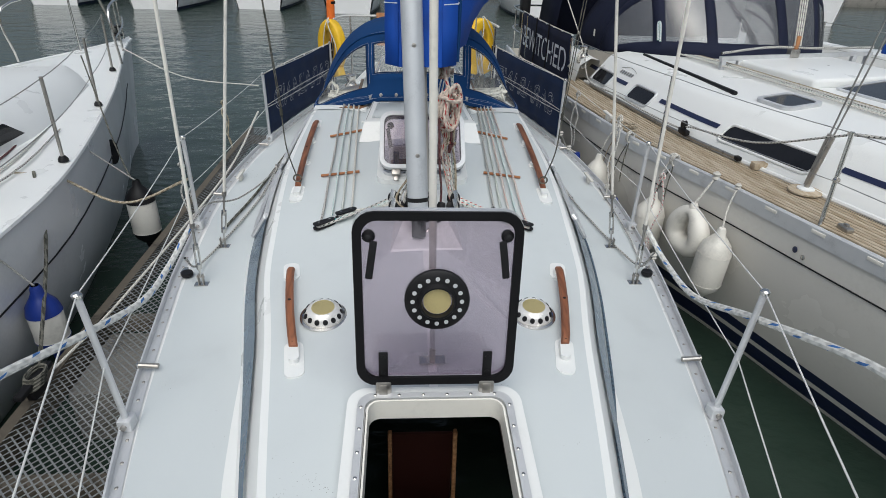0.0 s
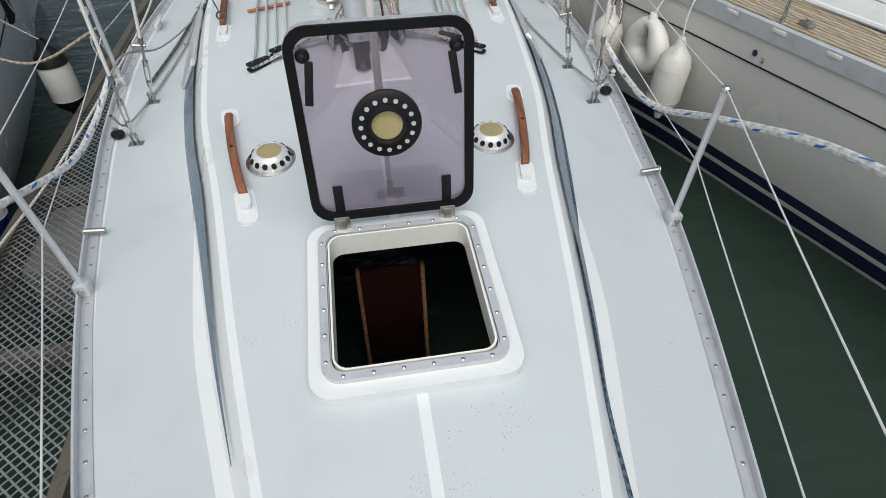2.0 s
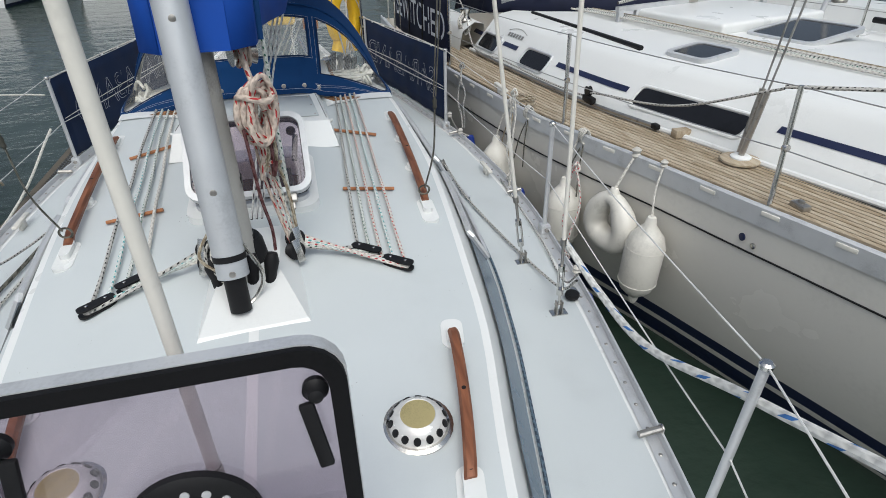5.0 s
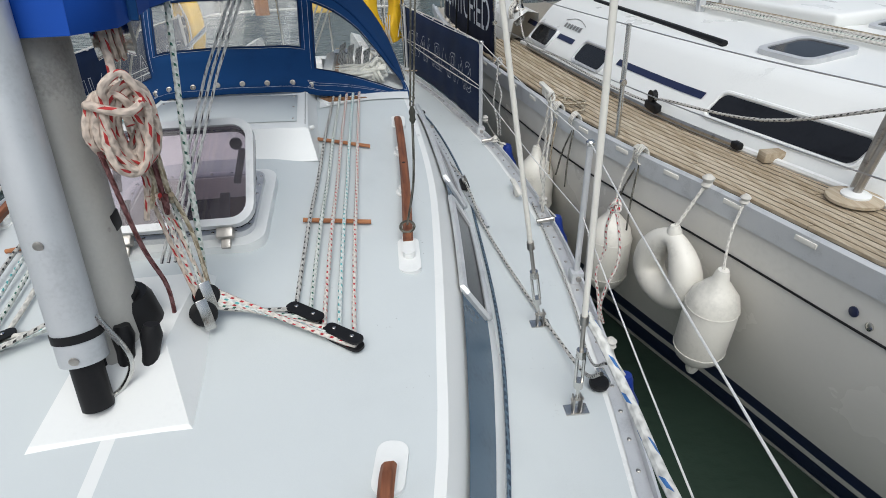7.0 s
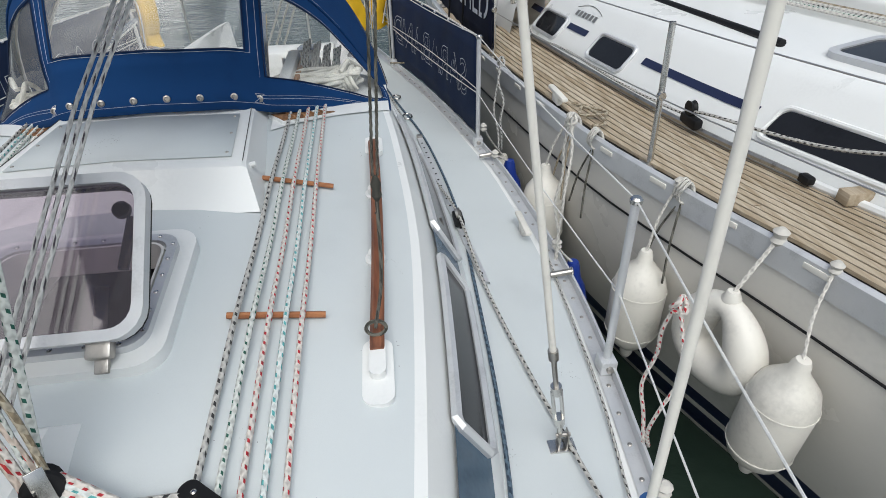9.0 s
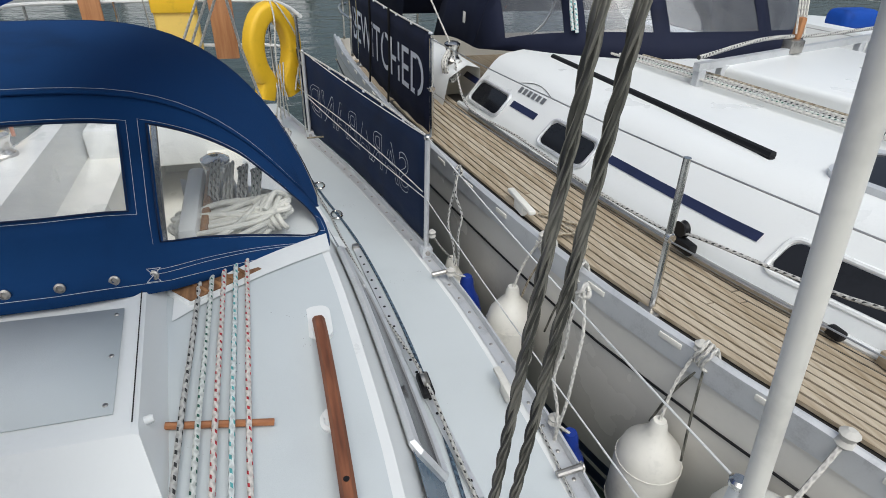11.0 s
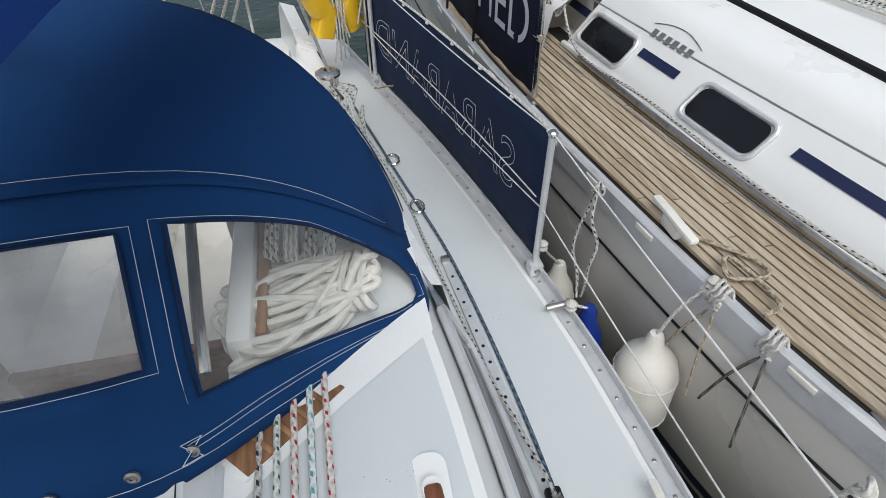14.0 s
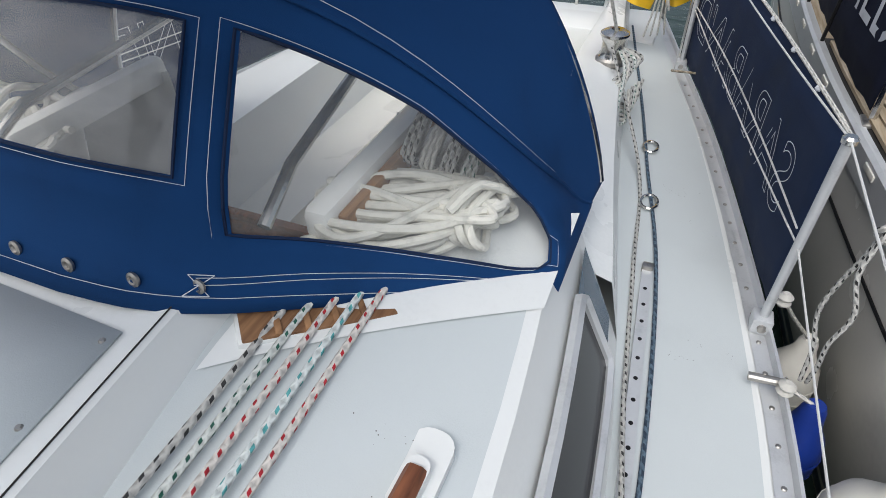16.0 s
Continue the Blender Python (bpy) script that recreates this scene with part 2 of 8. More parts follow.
R_GREEN = rope_mat("white_rope_green_fleck", (0.60, 0.62, 0.58), (0.02, 0.10, 0.07), 40, 38, 0.09)
R_BLACK = rope_mat("grey_rope_black_fleck", (0.48, 0.47, 0.44), (0.03, 0.03, 0.03), 40, 36, 0.13)
R_TEAL = rope_mat("white_rope_teal_fleck", (0.62, 0.66, 0.64), (0.10, 0.36, 0.36), 40, 32, 0.12)
R_NAVY = rope_mat("slate_blue_rope", (0.10, 0.15, 0.20), (0.03, 0.05, 0.08), 50, 30, 0.3)
R_DARK = rope_mat("weathered_dark_rope", (0.15, 0.145, 0.12), (0.05, 0.05, 0.04), 22, 12, 0.3)
R_TAN = rope_mat("tan_rope", (0.42, 0.37, 0.28), (0.25, 0.2, 0.13), 40, 20, 0.3)
R_PINK = rope_mat("pale_rope_red_fleck", (0.56, 0.47, 0.40), (0.40, 0.03, 0.03), 30, 13, 0.09)
R_MAROON = rope_mat("maroon_rope", (0.16, 0.07, 0.07), (0.08, 0.02, 0.02), 40, 20, 0.3)
M_COILROPE = mat("soft_white_rope", (0.70, 0.68, 0.61), 0.9, vary=0.14, scale=40, grain=500, bump=0.35, bump_dist=0.001, spec=0.15)
R_KICK = rope_mat("white_rope_dark_fleck", (0.62, 0.61, 0.58), (0.06, 0.05, 0.06), 26, 12, 0.08)
M_WIRE = mat("wire", (0.45, 0.44, 0.42), 0.35, 0.9, vary=0.2, bump=0)
M_WIREW = mat("white_wire", (0.60, 0.60, 0.58), 0.45, 0.0, vary=0.15, bump=0)


def water_mat():
    m = bpy.data.materials.new("marina_water")
    m.use_nodes = True
    n, l = nodes_of(m)
    b = n["Principled BSDF"]
    b.inputs["Base Color"].default_value = (0.024, 0.040, 0.030, 1)
    b.inputs["Roughness"].default_value = 0.06
    b.inputs["IOR"].default_value = 1.33
    co = n.new("ShaderNodeTexCoord")
    mp = n.new("ShaderNodeMapping")
    mp.inputs["Scale"].default_value = (1, 1.5, 1)
    l.new(co.outputs["Object"], mp.inputs[0])
    hs = []
    for s, d in ((1.3, 3), (5.0, 4)):
        t = n.new("ShaderNodeTexNoise")
        t.inputs["Scale"].default_value, t.inputs["Detail"].default_value = s, d
        l.new(mp.outputs[0], t.inputs["Vector"])
        hs.append(t)
    b1, b2 = n.new("ShaderNodeBump"), n.new("ShaderNodeBump")
    b1.inputs["Strength"].default_value, b1.inputs["Distance"].default_value = 0.4, 0.10
    b2.inputs["Strength"].default_value, b2.inputs["Distance"].default_value = 0.5, 0.03
    l.new(hs[0].outputs["Fac"], b1.inputs["Height"])
    l.new(hs[1].outputs["Fac"], b2.inputs["Height"])
    l.new(b1.outputs[0], b2.inputs["Normal"])
    l.new(b2.outputs[0], b.inputs["Normal"])
    return m


M_WATER = water_mat()

# ---- mesh helpers ----
V = Vector


def thing(name, label, category, group="", at=(0, 0, 0), kind=""):
    e = new(name)
    e.location = at
    e.empty_display_size = 0.05
    return tagged(e, label, category, group, kind)


def mesh_of(name, bm, material, smooth=True, angle=35):
    me = bpy.data.meshes.new(name)
    bm.normal_update()
    if smooth:
        lim = radians(angle)
        for f in bm.faces:
            f.smooth = True
        for e in bm.edges:
            if len(e.link_faces) == 2 and e.calc_face_angle(0) > lim:
                e.smooth = False
    bm.to_mesh(me)
    bm.free()
    for m in (material if isinstance(material, (list, tuple)) else [material]):
        me.materials.append(m)
    return me


def part(name, bm, material, parent=None, label="", smooth=True, angle=35, at=None):
    me = mesh_of(name, bm, material, smooth, angle)
    ob = new(name, me)
    if parent:
        ob.parent = parent
        if parent.location.length and parent.type == "EMPTY" and at is None:
            ob.location = -parent.location
    if at is not None:
        ob.matrix_basis = at
    if label:
        ob["label"] = label
    return ob


def solo(name, bm, material, label, category, group="", kind="", **kw):
    return tagged(part(name, bm, material, None, **kw), label, category, group, kind)


def spline(pts, k=6, closed=False):
    """A smooth line through the given points."""
    p = [V(q) for q in pts]
    out, n = [], len(p)
    for i in range(n if closed else n - 1):
        a = p[(i - 1) % n] if closed or i > 0 else p[0] * 2 - p[1]
        b, c = p[i], p[(i + 1) % n]
        d = p[(i + 2) % n] if closed or i + 2 < n else p[-1] * 2 - p[-2]
        for j in range(k):
            t = j / k
            out.append(0.5 * ((2 * b) + (c - a) * t + (2 * a - 5 * b + 4 * c - d) * t * t + (3 * b - a - 3 * c + d) * t ** 3))
    if not closed:
        out.append(p[-1])
    return out


def tube(bm, pts, r, n=8, closed=False, radii=None):
    """A round tube along points, with the length in metres as its u."""
    uv = bm.loops.layers.uv.verify()
    p = [V(q) for q in pts]
    m = len(p)
    up = None
    rings, lens = [], [0.0]
    for i in range(m):
        a = p[i - 1] if i > 0 else (p[-1] if closed else p[0])
        b = p[(i + 1) % m] if i < m - 1 or closed else p[-1]
        d = (b - a).normalized() if (b - a).length > 1e-9 else V((0, 0, 1))
        if up is None:
            up = d.orthogonal().normalized()
        up = (up - d * up.dot(d))
        up = up.normalized() if up.length > 1e-6 else d.orthogonal().normalized()
        s = d.cross(up)
        rr = radii[i] if radii else r
        rings.append([bm.verts.new(p[i] + (up * math.cos(6.28319 * k / n) + s * math.sin(6.28319 * k / n)) * rr) for k in range(n)])
        if i:
            lens.append(lens[-1] + (p[i] - p[i - 1]).length)
    for i in range(m if closed else m - 1):
        A, B = rings[i], rings[(i + 1) % m]
        u0, u1 = lens[i], lens[i + 1] if i + 1 < m else lens[i] + 0.02
        for k in range(n):
            f = bm.faces.new((A[k], A[(k + 1) % n], B[(k + 1) % n], B[k]))
            for lp, q in zip(f.loops, ((u0, k / n), (u0, (k + 1) / n), (u1, (k + 1) / n), (u1, k / n))):
                lp[uv].uv = q
    if not closed:
        for ring in (rings[0][::-1], rings[-1]):
            bm.faces.new(ring)
    return bm


def tubes(lines, r, n=8):
    bm = bmesh.new()
    for q in lines:
        tube(bm, q, r, n)
    return bm


def box(bm, size, at=(0, 0, 0), bevel=0.0, seg=2, m=None):
    made = bmesh.ops.create_cube(bm, size=1)
    vs = made["verts"]
    for v in vs:
        v.co = V((v.co.x * size[0], v.co.y * size[1], v.co.z * size[2]))
    if bevel:
        es = list({e for v in vs for e in v.link_edges})
        got = bmesh.ops.bevel(bm, geom=es, offset=bevel, segments=seg, affect="EDGES", profile=0.5)
        vs = list({v for f in got["faces"] for v in f.verts} | {v for v in vs if v.is_valid})
    t = (m or Matrix.Identity(4)) if m is not None else Matrix.Translation(at)
    for v in vs:
        v.co = t @ v.co
    return bm


def abox(size, at=(0, 0, 0), bevel=0.004, seg=2, m=None):
    return box(bmesh.new(), size, at, bevel, seg, m)


def lathe(bm, prof, n=20, m=None, caps=True):
    m = m or Matrix.Identity(4)
    rings = [[bm.verts.new(m @ V((r * math.cos(6.28319 * k / n), r * math.sin(6.28319 * k / n), z))) for k in range(n)] for r, z in prof]
    for A, B in zip(rings, rings[1:]):
        for k in range(n):
            bm.faces.new((A[k], A[(k + 1) % n], B[(k + 1) % n], B[k]))
    if caps:
        bm.faces.new(rings[0][::-1])
        bm.faces.new(rings[-1])
    return bm


def alathe(prof, n=20, m=None, caps=True):
    return lathe(bmesh.new(), prof, n, m, caps)


def sheet(bm, fn, us, vs, keep=None, mi=None):
    g = [[bm.verts.new(fn(u, v)) for v in vs] for u in us]
    for i in range(len(us) - 1):
        for j in range(len(vs) - 1):
            if keep and not keep(i, j):
                continue
            f = bm.faces.new((g[i][j], g[i + 1][j], g[i + 1][j + 1], g[i][j + 1]))
            if mi:
                f.material_index = mi(i, j)
    return bm


def thicken(ob, t, offset=-1):
    s = ob.modifiers.new("thick", "SOLIDIFY")
    s.thickness, s.offset = t, offset
    return ob


def lerp(x, xs, ys):
    return float(np.interp(x, xs, ys))


def smooth_table(xs, ys):
    """A smooth curve through a table."""
    q = spline([(a, b, 0) for a, b in zip(xs, ys)], 8)
    X, Y = [v.x for v in q], [v.y for v in q]
    return lambda x: float(np.interp(x, X, Y))


def disc_prism(bm, outline, z0, z1, m=None):
    m = m or Matrix.Identity(4)
    a = [bm.verts.new(m @ V((x, y, z0))) for x, y in outline]
    b = [bm.verts.new(m @ V((x, y, z1))) for x, y in outline]
    n = len(a)
    for i in range(n):
        bm.faces.new((a[i], a[(i + 1) % n], b[(i + 1) % n], b[i]))
    bm.faces.new(a[::-1])
    bm.faces.new(b)
    return bm


def rounded(w, h, r, k=5, cx=0.0, cy=0.0):
    out = []
    for sx, sy, a0 in ((1, 1, 0), (-1, 1, 90), (-1, -1, 180), (1, -1, 270)):
        for i in range(k + 1):
            a = radians(a0 + 90 * i / k)
            out.append((cx + sx * (w / 2 - r) + r * math.cos(a), cy + sy * (h / 2 - r) + r * math.sin(a)))
    return out


def ring_prism(bm, outer, inner, z0, z1, m=None):
    m = m or Matrix.Identity(4)
    n = len(outer)
    L = [[bm.verts.new(m @ V((x, y, z))) for x, y in o] for o, z in ((outer, z0), (outer, z1), (inner, z1), (inner, z0))]
    for a in range(4):
        A, B = L[a], L[(a + 1) % 4]
        for i in range(n):
            bm.faces.new((A[i], A[(i + 1) % n], B[(i + 1) % n], B[i]))
    return bm


# ---- lines of the boat underfoot ----
HALF = smooth_table([-3.6, -3.2, -2.6, -1.8, -1.05, -0.1, 0.72, 1.3, 2.1, 2.9, 3.55, 4.6, 5.5, 6.2], [0.02, 0.18, 0.40, 0.68, 0.93, 1.19, 1.345, 1.43, 1.50, 1.48, 1.41, 1.21, 0.98, 0.80])
ROOF_X = smooth_table([-2.2, -1.4, -1.0, -0.5, 0.2, 0.66, 1.05, 1.65, 2.13, 2.66, 3.0, 3.5, 4.2, 6.2], [0.24, 0.38, 0.46, 0.56, 0.68, 0.775, 0.82, 0.875, 0.90, 0.885, 0.86, 0.80, 0.72, 0.5])
FOOT_X = smooth_table([-2.2, -1.4, -1.0, -0.5, 0.2, 0.92, 1.4, 2.24, 2.93, 3.41, 4.25, 6.2], [0.26, 0.42, 0.52, 0.655, 0.81, 0.975, 1.05, 1.095, 1.07, 1.01, 0.87, 0.6])


def roof_mid(y):
    return 0.235 + 0.078 * max(y, -2.5)


def roof_z(x, y):
    crown = min(0.16, 0.06 + 0.06 * max(0.0, y - 1.0))
    return roof_mid(y) + crown * (1 - (x / 0.82) ** 2)


def deck_z(x, y):
    """The deck outside the coachroof, from the toe rail inward."""
    b = HALF(y)
    k = max(0.0, min(1.0, (0.6 - y) / 2.0))
    crown = 0.055 + 0.12 * k
    return crown * (1 - (abs(x) / max(b, 0.05)) ** 2)


def top_z(x, y):
    ax, r, f = abs(x), ROOF_X(y), FOOT_X(y)
    d = deck_z(x, y)
    if ax >= f:
        return d
    t = roof_z(min(ax, r), y)
    fade = max(0.0, min(1.0, (y + 2.2) / 1.0))
    t = d + (t - d) * fade if y < -1.2 else t
    if ax <= r:
        return max(t, d)
    k = (ax - r) / (f - r)
    return t + (deck_z(f, y) - t) * k

# ---- the boat underfoot: hull, deck, coachroof ----
YS = [-3.6 + 0.2 * i for i in range(12)] + [-1.25, -1.05, -0.9, -0.73, -0.6, -0.47, -0.33, -0.2, -0.05, 0.1, 0.25, 0.4, 0.55, 0.7, 0.85, 1.0, 1.15, 1.3, 1.45, 1.55, 1.75, 1.9, 2.05, 2.2, 2.35, 2.5, 2.65, 2.8, 2.95, 3.1, 3.25, 3.4]
YA = YS + [3.6 + 0.2 * i for i in range(14)]


def own_hull():
    bm = bmesh.new()
    for s in (-1, 1):
        def fn(y, k, s=s):
            b = HALF(y)
            z = -0.005 - 1.35 * k
            w = b * (1 - 0.12 * k - 0.45 * k ** 4) + 0.012
            return (s * w, y + (0.35 * k if y < -3 else 0), z)
        sheet(bm, fn, YA, [0, 0.15, 0.3, 0.5, 0.7, 0.85, 1.0])
    a = [bm.verts.new((x, 6.2, z)) for x, z in ((-0.8, 0), (0.8, 0), (0.35, -1.35), (-0.35, -1.35))]
    bm.faces.new(a)
    tagged(part("hull", bm, M_WHITE), "white glassfibre hull of the yacht underfoot", "hull", kind="structure")


def own_deck():
    # side decks and foredeck outside the coachroof foot
    for s, nm in ((-1, "deck_port"), (1, "deck_starboard")):
        bm = bmesh.new()

        def fn(y, k, s=s):
            f, b = FOOT_X(y) - 0.01, HALF(y)
            f = min(f, b * 0.6)
            x = f + (b - f) * k
            return (s * x, y, deck_z(x, y))
        ks = [0, 0.12, 0.3, 0.5, 0.7, 0.88, 1.0]
        sheet(bm, fn, YA, ks, mi=lambda i, j: 1 if j in (0, 5) else 0)
        tagged(part(nm, bm, [M_DECK, M_WHITE]), "light grey non-skid side deck with white margins", "deck", kind="structure")
    # coachroof: roof with the hatch cut out, and sloping sides
    bm = bmesh.new()
    xs0 = [0, 0.016, 0.12, 0.235]

    def row(y):
        r, f = ROOF_X(y), FOOT_X(y)
        e = max(0.24, r - 0.028)
        if r < 0.3:
            q = [r * t for t in (0, 0.1, 0.35, 0.6)] + [r * 0.75, r * 0.9, r * 0.97, r]
        else:
            q = xs0 + [0.235 + (e - 0.235) * 0.33, 0.235 + (e - 0.235) * 0.66, e, r]
        return q + [r + (f - r) * t for t in (0.12, 0.3, 0.62, 0.8, 1.0)]
    ys = [y for y in YS if y > -2.25]
    rows = [row(y) for y in ys]
    k = len(rows[0])
    for s in (-1, 1):
        g = [[bm.verts.new((s * x, y, top_z(x, y) - (0.01 if j == k - 1 else 0))) for j, x in enumerate(rw)] for y, rw in zip(ys, rows)]
        for i in range(len(ys) - 1):
            for j in range(k - 1):
                hole = -0.74 < ys[i] < -0.21 and j < 3
                hole2 = (1.54 < ys[i] < 1.80 and j < 3) or (ys[i] > 2.79 and j < 4)
                if hole or hole2:
                    continue
                f = bm.faces.new((g[i][j], g[i + 1][j], g[i + 1][j + 1], g[i][j + 1]))
                line = j == 0 and (ys[i] < -0.76 or -0.21 <= ys[i] < 0.95)
                f.material_index = 1 if j >= 6 or line or ys[i] >= 3.09 else 0
    bmesh.ops.remove_doubles(bm, verts=bm.verts, dist=0.0005)
    bmesh.ops.recalc_face_normals(bm, faces=bm.faces)
    for s, nm in ((-1, "trim_port"), (1, "trim_starboard")):
        # white margin of the roof panel along the foot of the sprayhood
        edge = lambda x: lerp(x, [0.30, 0.396, 0.60, 0.88], [2.60, 2.655, 2.85, 3.105])
        mg = sheet(bmesh.new(), lambda x, k: (s * x, edge(x) - 0.05 + 0.06 * k, roof_z(x, edge(x) - 0.05 + 0.06 * k) + 0.006), [0.40 + 0.02 * i for i in range(24)], [0, 1, 2, 3, 4, 5])
        tagged(part(nm, mg, M_WHITE), "white moulded margin before the sprayhood", "trim", kind="structure")
    tagged(part("coachroof", bm, [M_DECK, M_WHITE]), "grey and white wedge-shaped coachroof rising aft", "deck", kind="structure")
    # foredeck ahead of the coachroof
    bm = sheet(bmesh.new(), lambda y, k: (k * HALF(y) * 0.62, y, deck_z(k * HALF(y) * 0.62, y)), [-3.6, -3.4, -3.2, -3.0, -2.8, -2.6, -2.4, -2.2, -2.0, -1.8], [-1, -0.5, -0.03, 0.03, 0.5, 1], mi=lambda i, j: 1 if j == 2 else 0)
    tagged(part("foredeck", bm, [M_DECK, M_WHITE]), "grey non-skid foredeck with a white centre line", "deck", kind="structure")
    # after bulkhead and the cabin below the hatches
    bm = bmesh.new()
    for q in (-1, 1):
        ring = [(0.37, roof_z(0.37, 3.4)), (ROOF_X(3.4), roof_z(ROOF_X(3.4), 3.4)), (FOOT_X(3.4), 0.0), (0.55, 0.0), (0.55, -0.5), (0.37, -0.5)]
        bm.faces.new([bm.verts.new((q * x, 3.398, z)) for x, z in ring])
    tagged(part("bulkhead", bm, M_WHITE), "white cabin bulkhead facing the cockpit", "wall", kind="structure")
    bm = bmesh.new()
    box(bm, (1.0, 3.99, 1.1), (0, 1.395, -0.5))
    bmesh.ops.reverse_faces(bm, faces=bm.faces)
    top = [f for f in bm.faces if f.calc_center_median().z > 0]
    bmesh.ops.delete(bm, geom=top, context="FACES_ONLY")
    tagged(part("cabin_lining", bm, M_SHADOWIN), "mahogany lining of the cabin below, its shade put into the colour", "wall", kind="structure")


def forepeak():
    t = thing("forepeak_berth", "dark forepeak berth with a navy cushion and worn wooden trims", "berth", at=(0, -0.3, -0.95))
    part("cushion", abox((0.9, 0.42, 0.10), (0, -0.36, -0.62), 0.04, 3), M_CLOTH, t, "navy berth cushion")
    for x in (-0.17, 0.11):
        part("edge_trim", abox((0.018, 0.03, 0.62), bevel=0.005, m=Matrix.Translation((x, 0.02, -0.42)) @ pose(0, 0, 0, -8)), M_TEAKW, t, "worn wooden door edge trim")
    part("door", abox((0.26, 0.02, 0.60), (-0.03, 0.06, -0.42), 0.004), M_SHADOWIN, t, "red wooden door with the cabin's shade in its colour")


def side_windows():
    # long blue-grey panel with framed panes set into the coachroof sides
    for s in (-1, 1):
        w = thing("side_window", "long blue-grey side window strip with silver framed panes", "window", "side windows", at=(s * 0.95, 1.8, 0.25))

        def fn(y, k, s=s, lift=0.006):
            r, f = ROOF_X(y), FOOT_X(y)
            h = max(0.0, min(1.0, (y + 0.9) / 1.2))
            c = 0.5
            t = c + (k - 0.5) * 0.46 * (0.12 + 0.88 * h)
            x = r + (f - r) * t
            return (s * (x + lift), y, top_z(x, y) + lift)
        ys = [-0.9 + 0.05 * i for i in range(86)]
        part("panel", sheet(bmesh.new(), lambda y, k: fn(y, k, lift=0.011), ys, [i / 8 for i in range(9)]), M_WINBLUE, w)
        for y0, y1 in ((1.40, 2.08), (2.25, 3.20)):
            yy = [y0 + (y1 - y0) * i / 10 for i in range(11)]

            def pf(u, k, s=s):
                return V(fn(u, k, s, 0.017))
            ed = [pf(y0 + (y1 - y0) * a, b) for a, b in [(0, 0.1), (0, 0.9), (0.02, 1.0)] + [(q / 8, 1.0) for q in range(1, 8)] + [(0.98, 1), (1, 0.9), (1, 0.1), (0.98, 0)] + [(q / 8, 0.0) for q in range(7, 0, -1)] + [(0.02, 0)]]
            fr = part("frame", tube(bmesh.new(), ed, 0.015, 6, closed=True), M_ALU, w, "silver aluminium window frame")
            part("pane", sheet(bmesh.new(), lambda u, k: V(fn(u, 0.06 + 0.88 * k, s, 0.015)), yy, [i / 8 for i in range(9)]), M_WINDOW, w, "dark smoked pane")


own_hull()
own_deck()
side_windows()
forepeak()


def toe_rails():
    ys = [-3.5 + 0.1 * i for i in range(97)]
    screw = mesh_of("screw", alathe([(0.007, 0), (0.007, 0.002), (0.004, 0.004)], 8), M_DULL)
    slot = mesh_of("slot", abox((0.005, 0.028, 0.012), bevel=0), M_BLACK, smooth=False)
    for s in (-1, 1):
        t = thing("toe_rail", "perforated silver aluminium toe rail along the deck edge", "rail", "toe rails", at=(s * HALF(1), 1, 0))
        prof = [(-0.05, 0.004), (-0.006, 0.006), (-0.004, 0.035), (0.004, 0.036), (0.008, 0.0), (0.008, -0.035)]
        bm = bmesh.new()
        sheet(bm, lambda y, k: (s * (HALF(y) + prof[k][0]), y, deck_z(HALF(y) + min(0, prof[k][0]), y) + prof[k][1]), ys, list(range(6)))
        part("rail", bm, M_ALU, t, angle=20)
        for i in range(84):
            y = -2.9 + 0.1 * i
            o = new("slot", slot)
            o.parent = t
            o.location = V((s * (HALF(y) + 0.004), y, 0.020)) - t.location
        for i in range(62):
            y = -1.5 + 0.11 * i
            o = new("screw", screw)
            o.parent = t
            o.location = V((s * (HALF(y) - 0.028), y, deck_z(HALF(y) - 0.028, y) + 0.005)) - t.location


toe_rails()


def stanchion(x, y, h=0.62, lean=0.03, group="stanchions"):
    s = 1 if x > 0 else -1
    z = deck_z(x, y) + 0.004
    t = thing("stanchion", "grey aluminium guardrail stanchion in a square deck socket", "stanchion", group, at=(x, y, z))
    part("socket", abox((0.055, 0.06, 0.055), (0, 0, 0.028), 0.008), M_ALU, t, at=Matrix.Identity(4))
    part("bolt", alathe([(0.012, 0), (0.012, 0.01), (0.006, 0.013)], 8, Matrix.Translation((s * 0.0, -0.03, 0.03)) @ pose(0, 0, 0, 90)), M_DULL, t, at=Matrix.Identity(4))
    part("post", tubes([[(0, 0, 0.03), (s * lean, 0, h)]], 0.0125, 12), M_ALU, t, at=Matrix.Identity(4))
    part("cap", alathe([(0.012, -0.012), (0.017, -0.008), (0.018, 0.004), (0.012, 0.010)], 12, Matrix.Translation((s * lean, 0, h))), M_STEEL, t, at=Matrix.Identity(4))
    return V((x + s * lean, y, z + h)), V((x + s * lean * 0.5, y, z + h * 0.5))


ST = {}
for s in (-1, 1):
    for y in (-2.6, 0.0, 1.76, 3.62, 5.4):
        ST[s, y] = stanchion(s * (HALF(y) - 0.02), y, lean=0.035 if y < 1 else 0.0)


def sag(a, b, drop, k=10):
    a, b = V(a), V(b)
    return [a.lerp(b, i / k) - V((0, 0, drop * 4 * (i / k) * (1 - i / k))) for i in range(k + 1)]


